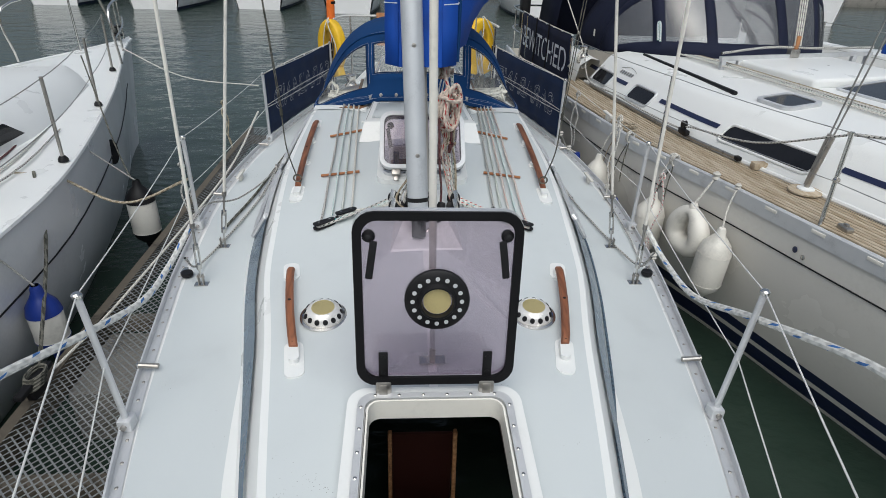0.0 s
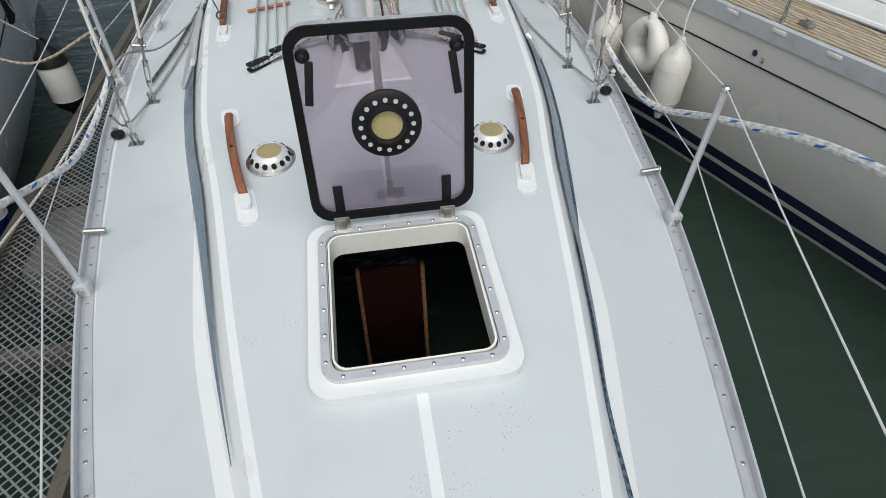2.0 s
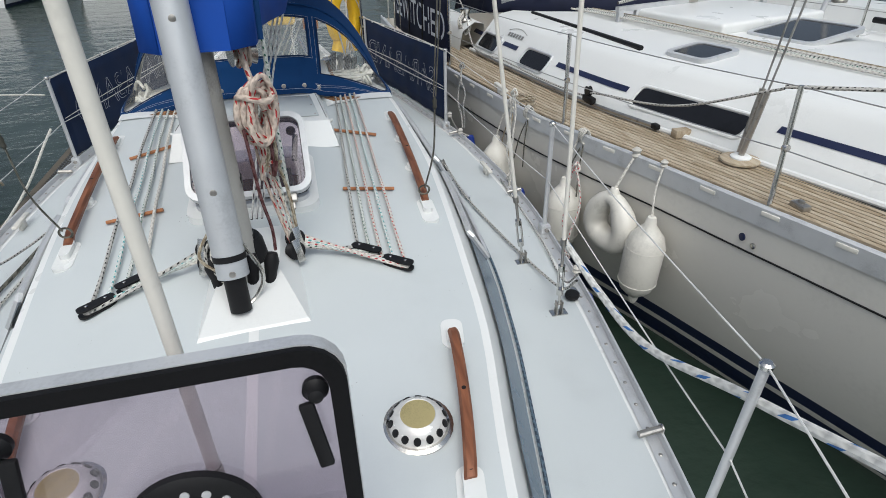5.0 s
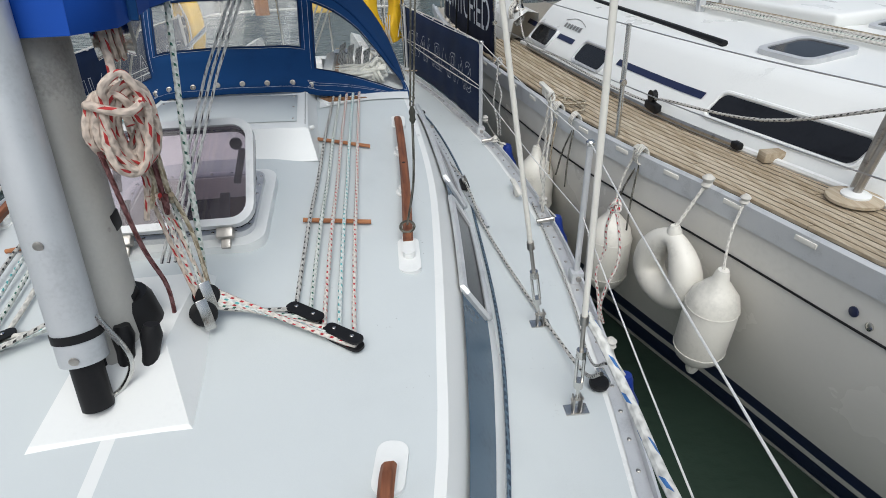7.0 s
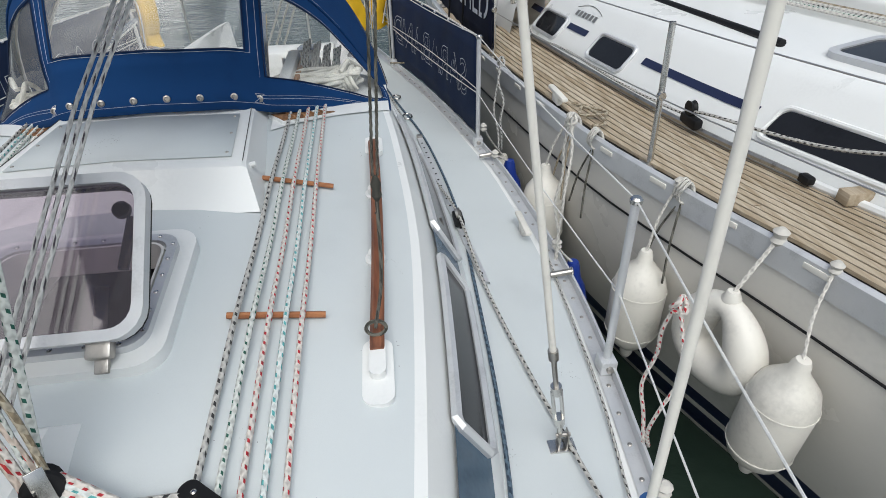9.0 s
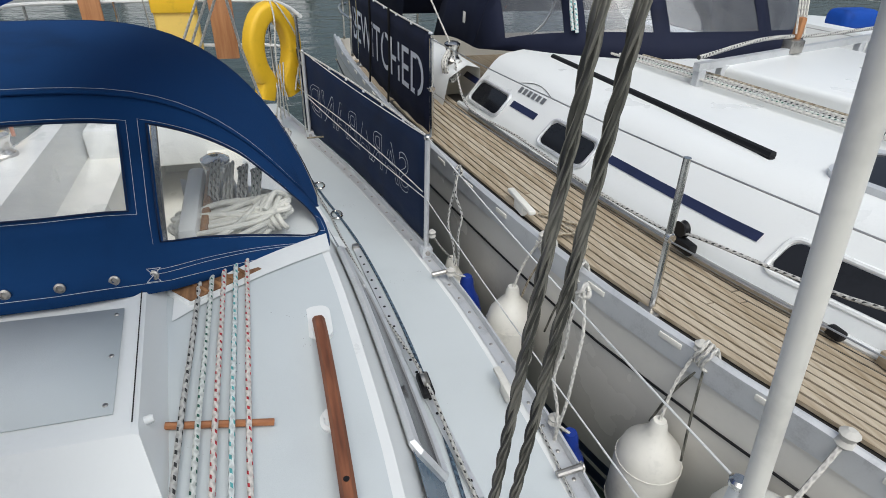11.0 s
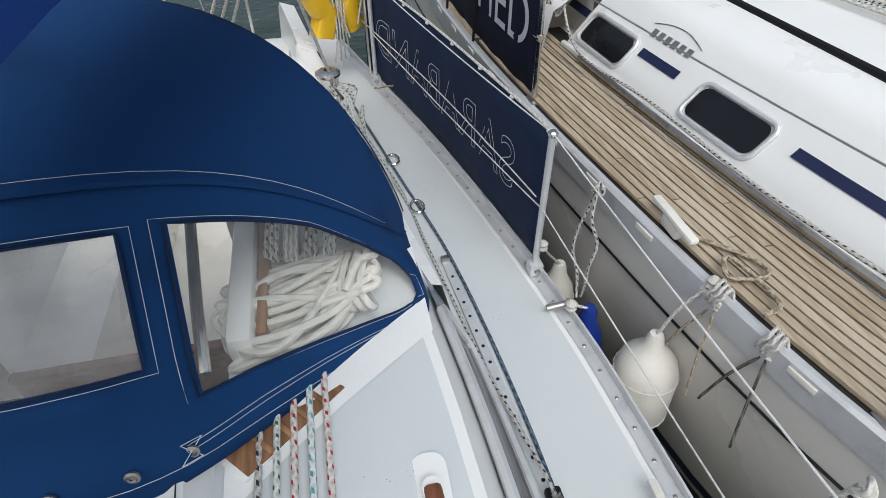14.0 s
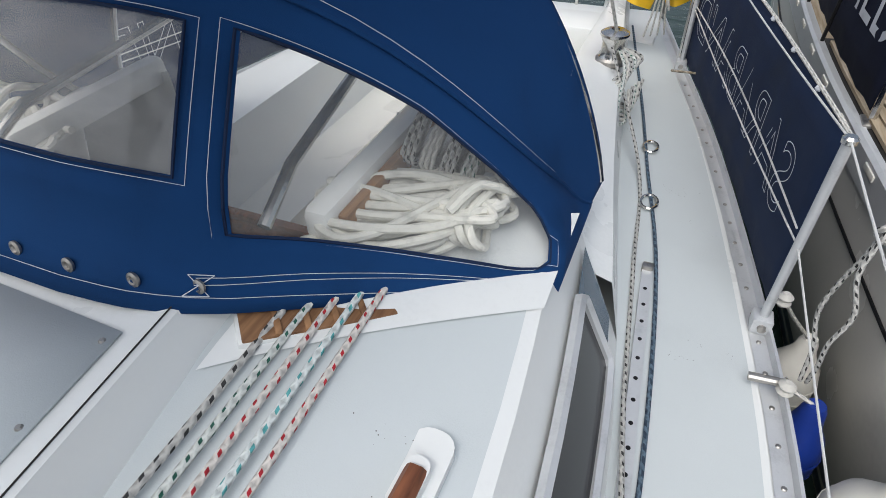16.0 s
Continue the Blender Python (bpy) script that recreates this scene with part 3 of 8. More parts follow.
for s in (-1, 1):
    yy = (-2.6, 0.0, 1.76, 3.62, 5.4)
    for lvl in (0, 1):
        pts = []
        for a, b in zip(yy, yy[1:]):
            pts += sag(ST[s, a][lvl], ST[s, b][lvl], 0.015, 8)
        solo("guardrail_wire", tube(bmesh.new(), pts, 0.0027, 6), M_WIREW, "thin pale guardrail wire strung between stanchions", "wire", "guardrail wires")

# ---- shrouds ----
def shroud(x, y, top, white_to, label):
    s = 1 if x > 0 else -1
    z = deck_z(x, y)
    t = thing("shroud", label, "shroud", "shrouds", at=(x, y, z))
    a, b = V((0, 0, 0)), V(top) - V((x, y, z))
    d = b.normalized()
    part("chainplate", abox((0.075, 0.045, 0.006), (0, 0, 0.003), 0.002), M_STEEL, t, at=Matrix.Identity(4))
    bm = bmesh.new()
    for o in (-0.012, 0.012):
        box(bm, (0.005, 0.028, 0.06), (o, 0, 0.034), 0.002)
    lathe(bm, [(0.006, -0.02), (0.006, 0.02)], 8, Matrix.Translation((0, 0, 0.05)) @ pose(0, 0, 0, 0, 90))
    part("toggle", bm, M_DULL, t, at=Matrix.Identity(4))
    part("lower_screw", tubes([[d * 0.05, d * 0.12]], 0.006), M_STEEL, t, at=Matrix.Identity(4))
    bm = bmesh.new()
    side = d.cross(V((0, 1, 0))).normalized()
    for o in (-1, 1):
        tube(bm, [d * 0.12 + side * 0.011 * o, d * 0.23 + side * 0.011 * o], 0.0055, 8)
    for q in (0.115, 0.235):
        tube(bm, [d * (q - 0.014), d * (q + 0.014)], 0.015, 10)
    part("turnbuckle", bm, M_STEEL, t, at=Matrix.Identity(4))
    part("upper_screw", tubes([[d * 0.23, d * 0.34]], 0.007), M_DULL, t, at=Matrix.Identity(4))
    part("wire", tubes([[d * 0.33, b]], 0.005), M_WIRE, t, at=Matrix.Identity(4))
    if white_to:
        part("sleeve", tubes([[d * 0.36, d * white_to]], 0.0088, 12), M_FENDER, t, "white plastic shroud sleeve", at=Matrix.Identity(4))
        part("sleeve_end", tubes([[d * 0.345, d * 0.375]], 0.013, 12), M_DULL, t, at=Matrix.Identity(4))


for s in (-1, 1):
    shroud(s * 1.228, 1.05, (s * 1.10, 1.13, 6.0), 3.2, "thick white-sleeved cap shroud on a steel turnbuckle")
    shroud(s * 1.228, 1.485, (s * 0.405, 1.495, 5.4), 3.0, "white-sleeved lower shroud on a steel turnbuckle")

# ---- front hatch ----
HZ = roof_z(0, -0.45)
tilt_front = math.degrees(math.atan2(roof_z(0, -0.1) - roof_z(0, -0.8), 0.7))


def hatch(name, cy, length, width, base_tilt, open_deg, hinge_aft, z, label, tall, ringed):
    """A framed deck hatch with its acrylic lid swung open about a hinge."""
    t = thing(name, label, "hatch", "deck hatches", at=(0, cy, z))
    R = pose(0, 0, 0, base_tilt)
    I = R
    outer, inner = rounded(width + 0.11, length + 0.12, 0.07), rounded(width - 0.02, length - 0.02, 0.05)
    part("plinth", ring_prism(bmesh.new(), outer, inner, -0.03, 0.016), M_WHITE, t, "raised white moulded plinth", at=I)
    fr_o, fr_i = rounded(width + 0.035, length + 0.035, 0.055), rounded(width - 0.015, length - 0.015, 0.045)
    part("frame", ring_prism(bmesh.new(), fr_o, fr_i, 0.012, 0.036), M_ALU, t, "grey aluminium hatch frame", at=I)
    part("coaming", ring_prism(bmesh.new(), rounded(width - 0.028, length - 0.028, 0.045), rounded(width - 0.040, length - 0.040, 0.04), -0.055, 0.034), M_CREAM, t, at=I)
    sc = mesh_of("frame_screw", alathe([(0.006, 0), (0.006, 0.002), (0.003, 0.004)], 8), M_STEEL)
    pts = []
    for i in range(6):
        q = -width / 2 + width * (i + 0.5) / 6
        pts += [(q, -length / 2 - 0.005), (q, length / 2 + 0.005)]
        q = -length / 2 + length * (i + 0.5) / 6
        pts += [(-width / 2 - 0.005, q), (width / 2 + 0.005, q)]
    for p in pts:
        o = new("frame_screw", sc)
        o.parent = t
        o.matrix_basis = I @ Matrix.Translation((p[0], p[1], 0.036))
    hy = (length / 2 + 0.03) * (1 if hinge_aft else -1)
    L = I @ Matrix.Translation((0, hy, 0.055)) @ pose(0, 0, 0, -open_deg if hinge_aft else open_deg)
    flip = -1 if hinge_aft else 1
    lw, ll = width + (0.045 if ringed else 0.075), tall
    ofs = (0.0, flip * (ll / 2 + 0.01))
    lid_o, lid_m, lid_i = rounded(lw, ll, 0.07, 5, *ofs), rounded(lw - 0.06, ll - 0.06, 0.05, 5, *ofs), rounded(lw - 0.012, ll - 0.012, 0.065, 5, *ofs)
    lid = part("lid", ring_prism(bmesh.new(), lid_o, rounded(lw - 0.05, ll - 0.05, 0.052, 5, *ofs), 0.0, 0.030), M_ALU, t, "grey aluminium lid frame", at=L)
    part("seal", ring_prism(bmesh.new(), rounded(lw - 0.004, ll - 0.004, 0.068, 5, *ofs), rounded(lw - 0.06, ll - 0.06, 0.05, 5, *ofs), -0.012, 0.002), M_RUBBER, lid, "black rubber seal", at=Matrix.Identity(4))
    part("acrylic", disc_prism(bmesh.new(), rounded(lw - 0.052, ll - 0.052, 0.05, 5, *ofs), 0.010, 0.020), M_LENS, lid, "smoked lilac acrylic panel", at=Matrix.Identity(4))
    for s in (-1, 1):
        hx = s * width * 0.36
        part("hinge", box(abox((0.055, 0.05, 0.03), (hx, 0, 0.0), 0.006), (0.03, 0.07, 0.014), (hx, -flip * 0.02, -0.012), 0.003), M_DULL, lid, "grey metal hinge block", at=Matrix.Identity(4))
        st = abox((0.032, 0.10, 0.006), (hx, flip * 0.085, 0.003), 0.002)
        for q in (0.055, 0.115):
            lathe(st, [(0.008, -0.004), (0.008, 0.004)], 8, Matrix.Translation((hx, flip * q, 0.0)))
        part("hinge_strap", st, M_BLACK, lid, "black hinge strap with two screws", at=Matrix.Identity(4))
        kx, ky = s * width * 0.44, flip * (ll - 0.075)
        h = alathe([(0.020, 0.0), (0.021, -0.012), (0.014, -0.02), (0.012, -0.03), (0.004, -0.034)], 16, Matrix.Translation((kx, ky, 0.01)))
        a = radians(8 * s * flip)
        box(h, (0.024, 0.13, 0.012), bevel=0.004, m=Matrix.Translation((kx + 0.055 * math.sin(a) , ky - flip * 0.075, -0.016)) @ pose(0, 0, 0, 0, 0, math.degrees(-a) * flip))
        part("handle", h, M_BLACK, lid, "black locking handle on a round boss", at=Matrix.Identity(4))
    if ringed:
        C = Matrix.Translation((0, flip * (ll * 0.53), 0.0))
        ventp = part("ventilator", alathe([(0.108, 0.008), (0.108, -0.006), (0.095, -0.014), (0.066, -0.016), (0.058, -0.030), (0.052, -0.030), (0.048, -0.010)], 36, C, False), M_BLACK, lid, "round black ventilator with a ring of holes", at=Matrix.Identity(4))
        part("gauze", alathe([(0.046, 0.0), (0.046, -0.012)], 24, C), M_BRASS, lid, "brass insect gauze", at=Matrix.Identity(4))
        # light through the holes is put in as pale aluminium plugs
        holes = mesh_of("lit_vent_hole", alathe([(0.0075, 0.0), (0.0075, -0.0165), (0.004, -0.0168)], 10), M_ALU)
        for i in range(16):
            a = 6.28319 * i / 16
            o = new("lit_vent_hole", holes)
            o.parent = lid
            o.matrix_basis = C @ Matrix.Translation((0.081 * math.cos(a), 0.081 * math.sin(a), 0))
        # the strut that props the lid open, behind the panel
    return t, L


F_HATCH, LIDM = hatch("fore_hatch", -0.478, 0.55, 0.50, tilt_front, 101, True, HZ + 0.022, "open foredeck hatch with smoked acrylic lid standing up", 0.635, True)


A_HATCH, LID2 = hatch("main_hatch", 1.735, 0.37, 0.44, 7.5, 34, False, roof_z(0, 1.735) + 0.008, "saloon hatch with smoked lid propped half open", 0.39, False)


# ---- handrails ----
def handrail(x0, y0, x1, y1, sx, feet):
    a, b = V((sx * x0, y0, roof_z(x0, y0))), V((sx * x1, y1, roof_z(x1, y1)))
    t = thing("handrail", "teak coachroof handrail on white moulded feet", "handrail", "handrails", at=a)
    d = (b - a)
    ln = d.length
    yaw = math.degrees(math.atan2(-d.x, d.y))
    pit = math.degrees(math.atan2(d.z, math.hypot(d.x, d.y)))
    m = Matrix.Translation(a) @ pose(0, 0, 0, pit, 0, yaw)
    bm = bmesh.new()
    # rail bar: rounded plank that bends gently
    n = 14
    pts = []
    for i in range(n + 1):
        q = i / n
        pts.append(m @ V((0.010 * sx * 4 * q * (1 - q), ln * q, 0.042 - (0.018 if i in (0, n) else 0))))
    sec = [(-0.016, -0.013), (0.016, -0.013), (0.018, 0.004), (0.010, 0.014), (-0.010, 0.014), (-0.018, 0.004)]
    rings = [[bm.verts.new(p + V((c[0], 0, c[1]))) for c in sec] for p in pts]
    for A, B in zip(rings, rings[1:]):
        for k in range(6):
            bm.faces.new((A[k], A[(k + 1) % 6], B[(k + 1) % 6], B[k]))
    bm.faces.new(rings[0][::-1])
    bm.faces.new(rings[-1])
    part("bar", bm, M_TEAK, t, "reddish teak bar", angle=25)
    for q in feet:
        end = q in (0, 1)
        w, l = 0.075, (0.20 if q == 0 else 0.14 if q == 1 else 0.07)
        c = m @ V((0, ln * q + (-0.045 if q == 0 else 0.008 if q == 1 else 0), 0.0))
        z = roof_z(abs(c.x), c.y)
        pad = bmesh.new()
        mm = Matrix.Translation((c.x, c.y, z)) @ pose(0, 0, 0, pit, 0, yaw)
        disc_prism(pad, rounded(w if end else 0.06, l, 0.03, 4), -0.01, 0.008, mm)
        disc_prism(pad, rounded(0.04, l * 0.6, 0.018, 4), 0.006, 0.030, mm @ Matrix.Translation((0, 0.03 if q == 0 else -0.03 if q == 1 else 0, 0)))
        part("foot", pad, M_WHITE, t, "white moulded foot")
    for q in (0.04, 0.5, 0.96):
        p = m @ V((0.010 * sx * 4 * q * (1 - q), ln * q, 0.055 - (0.012 if q != 0.5 else 0)))
        part("plug", alathe([(0.007, -0.003), (0.007, 0.0025)], 10, Matrix.Translation(p)), M_BLACK, t, "dark bolt head")


for s in (-1, 1):
    handrail(0.545, 0.115, 0.645, 0.67, s, (0, 1))
    handrail(0.75, 1.54, 0.775, 2.63, s, (0, 0.35, 0.68, 1))


# ---- round deck ventilators ----
M_VENT = mat("worn_white_enamel", (0.72, 0.71, 0.68), 0.25, 0.25, vary=0.08, scale=25, grain=150, bump=0.05)
def deck_vent(x, y):
    z = roof_z(abs(x), y)
    t = thing("deck_ventilator", "domed stainless deck ventilator with a brass gauze cap", "ventilator", "deck ventilators", at=(x, y, z))
    I = pose(0, 0, 0, 5, 0, 0) @ Matrix.Diagonal((1.06, 1.06, 1.25, 1))
    part("flange", alathe([(0.095, 0), (0.095, 0.004), (0.085, 0.008), (0.08, 0.006)], 28), M_STEEL, t, at=I)
    part("dome", alathe([(0.078, 0.004), (0.074, 0.022), (0.062, 0.036), (0.048, 0.042), (0.046, 0.041)], 28), M_VENT, t, "white enamelled dome", at=I)
    part("cap", alathe([(0.046, 0.036), (0.046, 0.0415)], 24), M_BRASS, t, "brass gauze cap", at=I)
    hole = mesh_of("air_hole", alathe([(0.010, 0), (0.010, 0.004), (0.005, 0.005)], 10), M_BLACK)
    for i in range(14):
        a = 6.28319 * i / 14
        o = new("air_hole", hole)
        o.parent = t
        o.matrix_basis = I @ pose(0, 0, 0, 0, 0, math.degrees(a)) @ Matrix.Translation((0.071, 0, 0.023)) @ pose(0, 0, 0, 0, 62, 0)


for s in (-1, 1):
    deck_vent(s * 0.452, 0.325)

# ---- water, pontoon ----
bm = bmesh.new()
sheet(bm, lambda x, y: (x, y, -1.0), [-900, -60, -8, 8, 60, 900], [-900, -60, -8, 8, 60, 900])
tagged(part("water", bm, M_WATER), "grey-green rippled harbour water", "water", kind="structure")


# ---- mast, spinnaker pole, boom ----
def rake(z):
    return 0.27 * (z - 0.7)


def lean(z):
    return -0.028 - 0.040 * (z - 0.55)


def mast():
    z0 = roof_z(0, 1.1)
    t = thing("mast", "weathered silver aluminium mast stepped on the coachroof", "mast", at=(0, 1.1, z0))
    bm = bmesh.new()
    sec = [(0.055 * math.cos(a) * (1 if math.cos(a) else 1), 0.085 * math.sin(a)) for a in [6.28319 * k / 20 for k in range(20)]]
    rings = []
    for z in (z0 + 0.03, 1.0, 2.0, 8.0):
        rings.append([bm.verts.new((x + lean(z), 1.13 + rake(z) + y, z)) for x, y in sec])
    for A, B in zip(rings, rings[1:]):
        for k in range(20):
            bm.faces.new((A[k], A[(k + 1) % 20], B[(k + 1) % 20], B[k]))
    part("extrusion", bm, M_MASTG, t)
    pad = bmesh.new()
    for (w0, y0, y1, z) in ((0.34, 0.87, 1.36, 0.0), ):
        zb, zf = roof_z(0, 1.36) + 0.045, roof_z(0, 0.87) + 0.006
        a = [pad.verts.new(p) for p in ((-0.187, 0.79, zf - 0.025), (0.197, 0.81, zf - 0.025), (0.15, 1.40, zb - 0.06), (-0.15, 1.40, zb - 0.06))]
        b = [pad.verts.new(p) for p in ((-0.172, 0.81, zf - 0.003), (0.18, 0.83, zf - 0.003), (0.10, 1.02, zb), (0.11, 1.34, zb), (-0.11, 1.34, zb), (-0.10, 1.02, zb))]
        pad.faces.new(b)
        pad.faces.new((a[0], a[1], b[1], b[0]))
        pad.faces.new((a[1], a[2], b[3], b[2], b[1]))
        pad.faces.new((a[2], a[3], b[4], b[3]))
        pad.faces.new((a[3], a[0], b[0], b[5], b[4]))
    part("mast_step", pad, M_WHITE, t, "white moulded mast step", angle=15)
    part("heel_casting", alathe([(0.10, 0.0), (0.10, 0.02), (0.085, 0.03), (0.075, 0.10), (0.065, 0.12)], 20, Matrix.Translation((-0.02, 1.12, roof_z(0, 1.2) + 0.035))), M_BLACK, t, "black mast heel casting")
    for i, (x, y) in enumerate(((-0.098, 0.985), (-0.045, 0.98), (0.005, 0.978), (0.056, 0.975))):
        z = roof_z(0, y) + 0.02
        part("turning_block", alathe([(0.030, 0), (0.030, 0.012), (0.022, 0.018), (0.021, 0.08), (0.027, 0.12), (0.018, 0.15)], 12, Matrix.Translation((x, y, z)) @ pose(0, 0, 0, -14, (-10, -4, 4, 12)[i])), M_BLACK, t, "small black turning block on a round base")
    for z, x in ((1.0, 0.056), (0.8, 0.056)):
        part("cleat", abox((0.02, 0.05, 0.05), (x + lean(z), 1.08 + rake(z), z - 0.25), 0.006), M_BLACK, t, "black cleat")
    part("track", abox((0.02, 0.016, 6.5), bevel=0.002, m=Matrix.Translation((lean(4.2), 1.22 + rake(4.2), 4.2)) @ pose(0, 0, 0, -15.1, -2.3)), M_ALU, t)
    for z in (0.75, 0.95, 1.2):
        part("rivet", alathe([(0.006, 0), (0.004, 0.003)], 8, Matrix.Translation((0.054 + lean(z), 1.10 + rake(z), z)) @ pose(0, 0, 0, 0, 90)), M_DULL, t)
    # spinnaker pole stowed upright against the mast
    p = thing("spinnaker_pole", "silver spinnaker pole stowed upright before the mast", "pole", at=(0, 0.98, 0.42))
    q = lambda z: V((-0.012 + lean(z), 0.965 + rake(z), z))
    part("tube", tubes([[q(0.52), q(0.7), q(2.0), q(5.0)]], 0.052, 20), M_MASTP, p)
    part("collar", tubes([[q(0.575), q(0.595)]], 0.054, 20), M_BLACK, p, "black plastic collar")
    part("end_fitting", tubes([[q(0.40), q(0.53)]], 0.036, 14), M_BLACK, p, "black jaw fitting")
    part("wire_bridle", tubes([spline([q(0.62) + V((0.05, 0, 0)), q(0.5) + V((0.09, 0.02, 0)), q(0.42) + V((0.05, 0.03, 0)), q(0.40)], 6)], 0.007), M_STEEL, p)
    for z in (0.55, 0.81, 1.3):
        part("bolt", alathe([(0.011, 0.0), (0.011, 0.004), (0.006, 0.006)], 12, Matrix.Translation(q(z) + V((0.006, -0.051, 0))) @ pose(0, 0, 0, 90)), M_DULL, p, "round bolt head")
    s = thing("babystay", "white-sleeved babystay rising close behind the hatch lid", "stay", at=(0.0, 0.06, roof_z(0, 0.06)))
    b, tp = V((0.0, 0.03, roof_z(0, 0.03))), V((-0.10, 0.24, 6.0))
    part("deck_plate", abox((0.10, 0.05, 0.006), b + V((0, 0, 0.004)), 0.002), M_STEEL, s)
    part("toggle", abox((0.022, 0.03, 0.06), b + V((0, 0, 0.035)), 0.005), M_DULL, s)
    part("turnbuckle", tubes([[b + V((0, 0, 0.06)), b.lerp(tp, 0.055)]], 0.010, 10), M_ALU, s, "grey turnbuckle")
    part("collar", tubes([[b.lerp(tp, 0.05), b.lerp(tp, 0.057)]], 0.016, 12), M_DULL, s)
    part("sleeve", tubes([[b.lerp(tp, 0.056), tp]], 0.0135, 12), M_FENDER, s)


mast()


def swing(y):
    """The boom lies swung out to starboard."""
    return 0.25 * max(0.0, y - 1.25)


def boom_and_cover():
    t = thing("boom", "silver boom slung above the coachroof and sprayhood", "boom", at=(0, 1.3, 1.34))
    part("spar", tubes([[(0, 1.28, 1.30), (swing(4.3), 4.3, 1.66)]], 0.055, 16), M_MASTP, t)
    part("gooseneck", abox((0.05, 0.1, 0.06), (0, 1.25, 1.30), 0.008), M_DULL, t)
    c = thing("sail_cover", "bright blue sail cover laced over the stowed mainsail", "sail cover", at=(0, 1.1, 1.3))
    rnd = random.Random(4)

    def fn(y, k):
        a = -1.25 + 2.5 * k  # from one bottom edge over the top to the other
        q = (y - 0.88) / 3.5
        top = 1.98 - 0.42 * q
        aft = max(0.0, min(1.0, (y - 1.62) / 0.5))  # deep narrow skirt at the gooseneck, loose and wide further aft
        low = lerp(y, [0.9, 1.60, 1.72, 2.0, 2.5, 4.4], [1.19, 1.21, 1.32, 1.385, 1.455, 1.52])
        w = (0.165 + 0.04 * aft) * (1 + 0.05 * math.sin(9 * y + 5 * k)) * (0.6 if y < 0.95 else 1)
        ang = math.pi * k
        x = -w * math.cos(ang) * (1 + (0.25 - 0.55 * aft) * math.sin(ang))
        z = low + (top - low) * math.sin(ang) ** 0.75
        crease = 0.012 * math.sin(23 * y + 7 * math.sin(3 * k)) * math.sin(ang)
        near = max(0.0, 1 - (y - 0.9) / 1.4)
        return (x * (1 + crease * 2) - 0.03 * near + swing(y), y + near * (0.24 + 0.27 * (z - 1.2)), z + crease)
    ys = [0.90 + 0.07 * i for i in range(45)]
    ks = [i / 24 for i in range(25)]
    bm = bmesh.new()
    sheet(bm, fn, ys, ks)
    ob = part("canvas", bm, M_COVER, c, "creased bright blue sailcloth", angle=80)
    thicken(ob, 0.004)
    front = bmesh.new()
    ring = [front.verts.new(fn(0.90, k)) for k in ks]
    front.faces.new(ring)
    part("front_flap", front, M_COVER, c)
    for s in (-1, 1):
        ln = [V(fn(y, 0.08 if s < 0 else 0.92)) + V((s * 0.006, 0, -0.0)) for y in ys]
        part("seam", tube(bmesh.new(), ln, 0.0025, 5), M_STITCH, c, "white stitched seam")
    strap = [V(fn(1.06, k / 14 * 0.5 + 0.5)) + V((0.006, 0, 0)) for k in range(15)]
    part("strap", tube(bmesh.new(), strap[-7:], 0.016, 6), M_BLUE, c, "blue webbing strap")
    for y in (2.5, 3.1, 3.7):
        p = V(fn(y, 0.95))
        part("hook", alathe([(0.009, 0), (0.009, 0.01), (0.004, 0.014)], 8, Matrix.Translation(p) @ pose(0, 0, 0, 0, 90)), M_STITCH, c, "small white hook")


boom_and_cover()


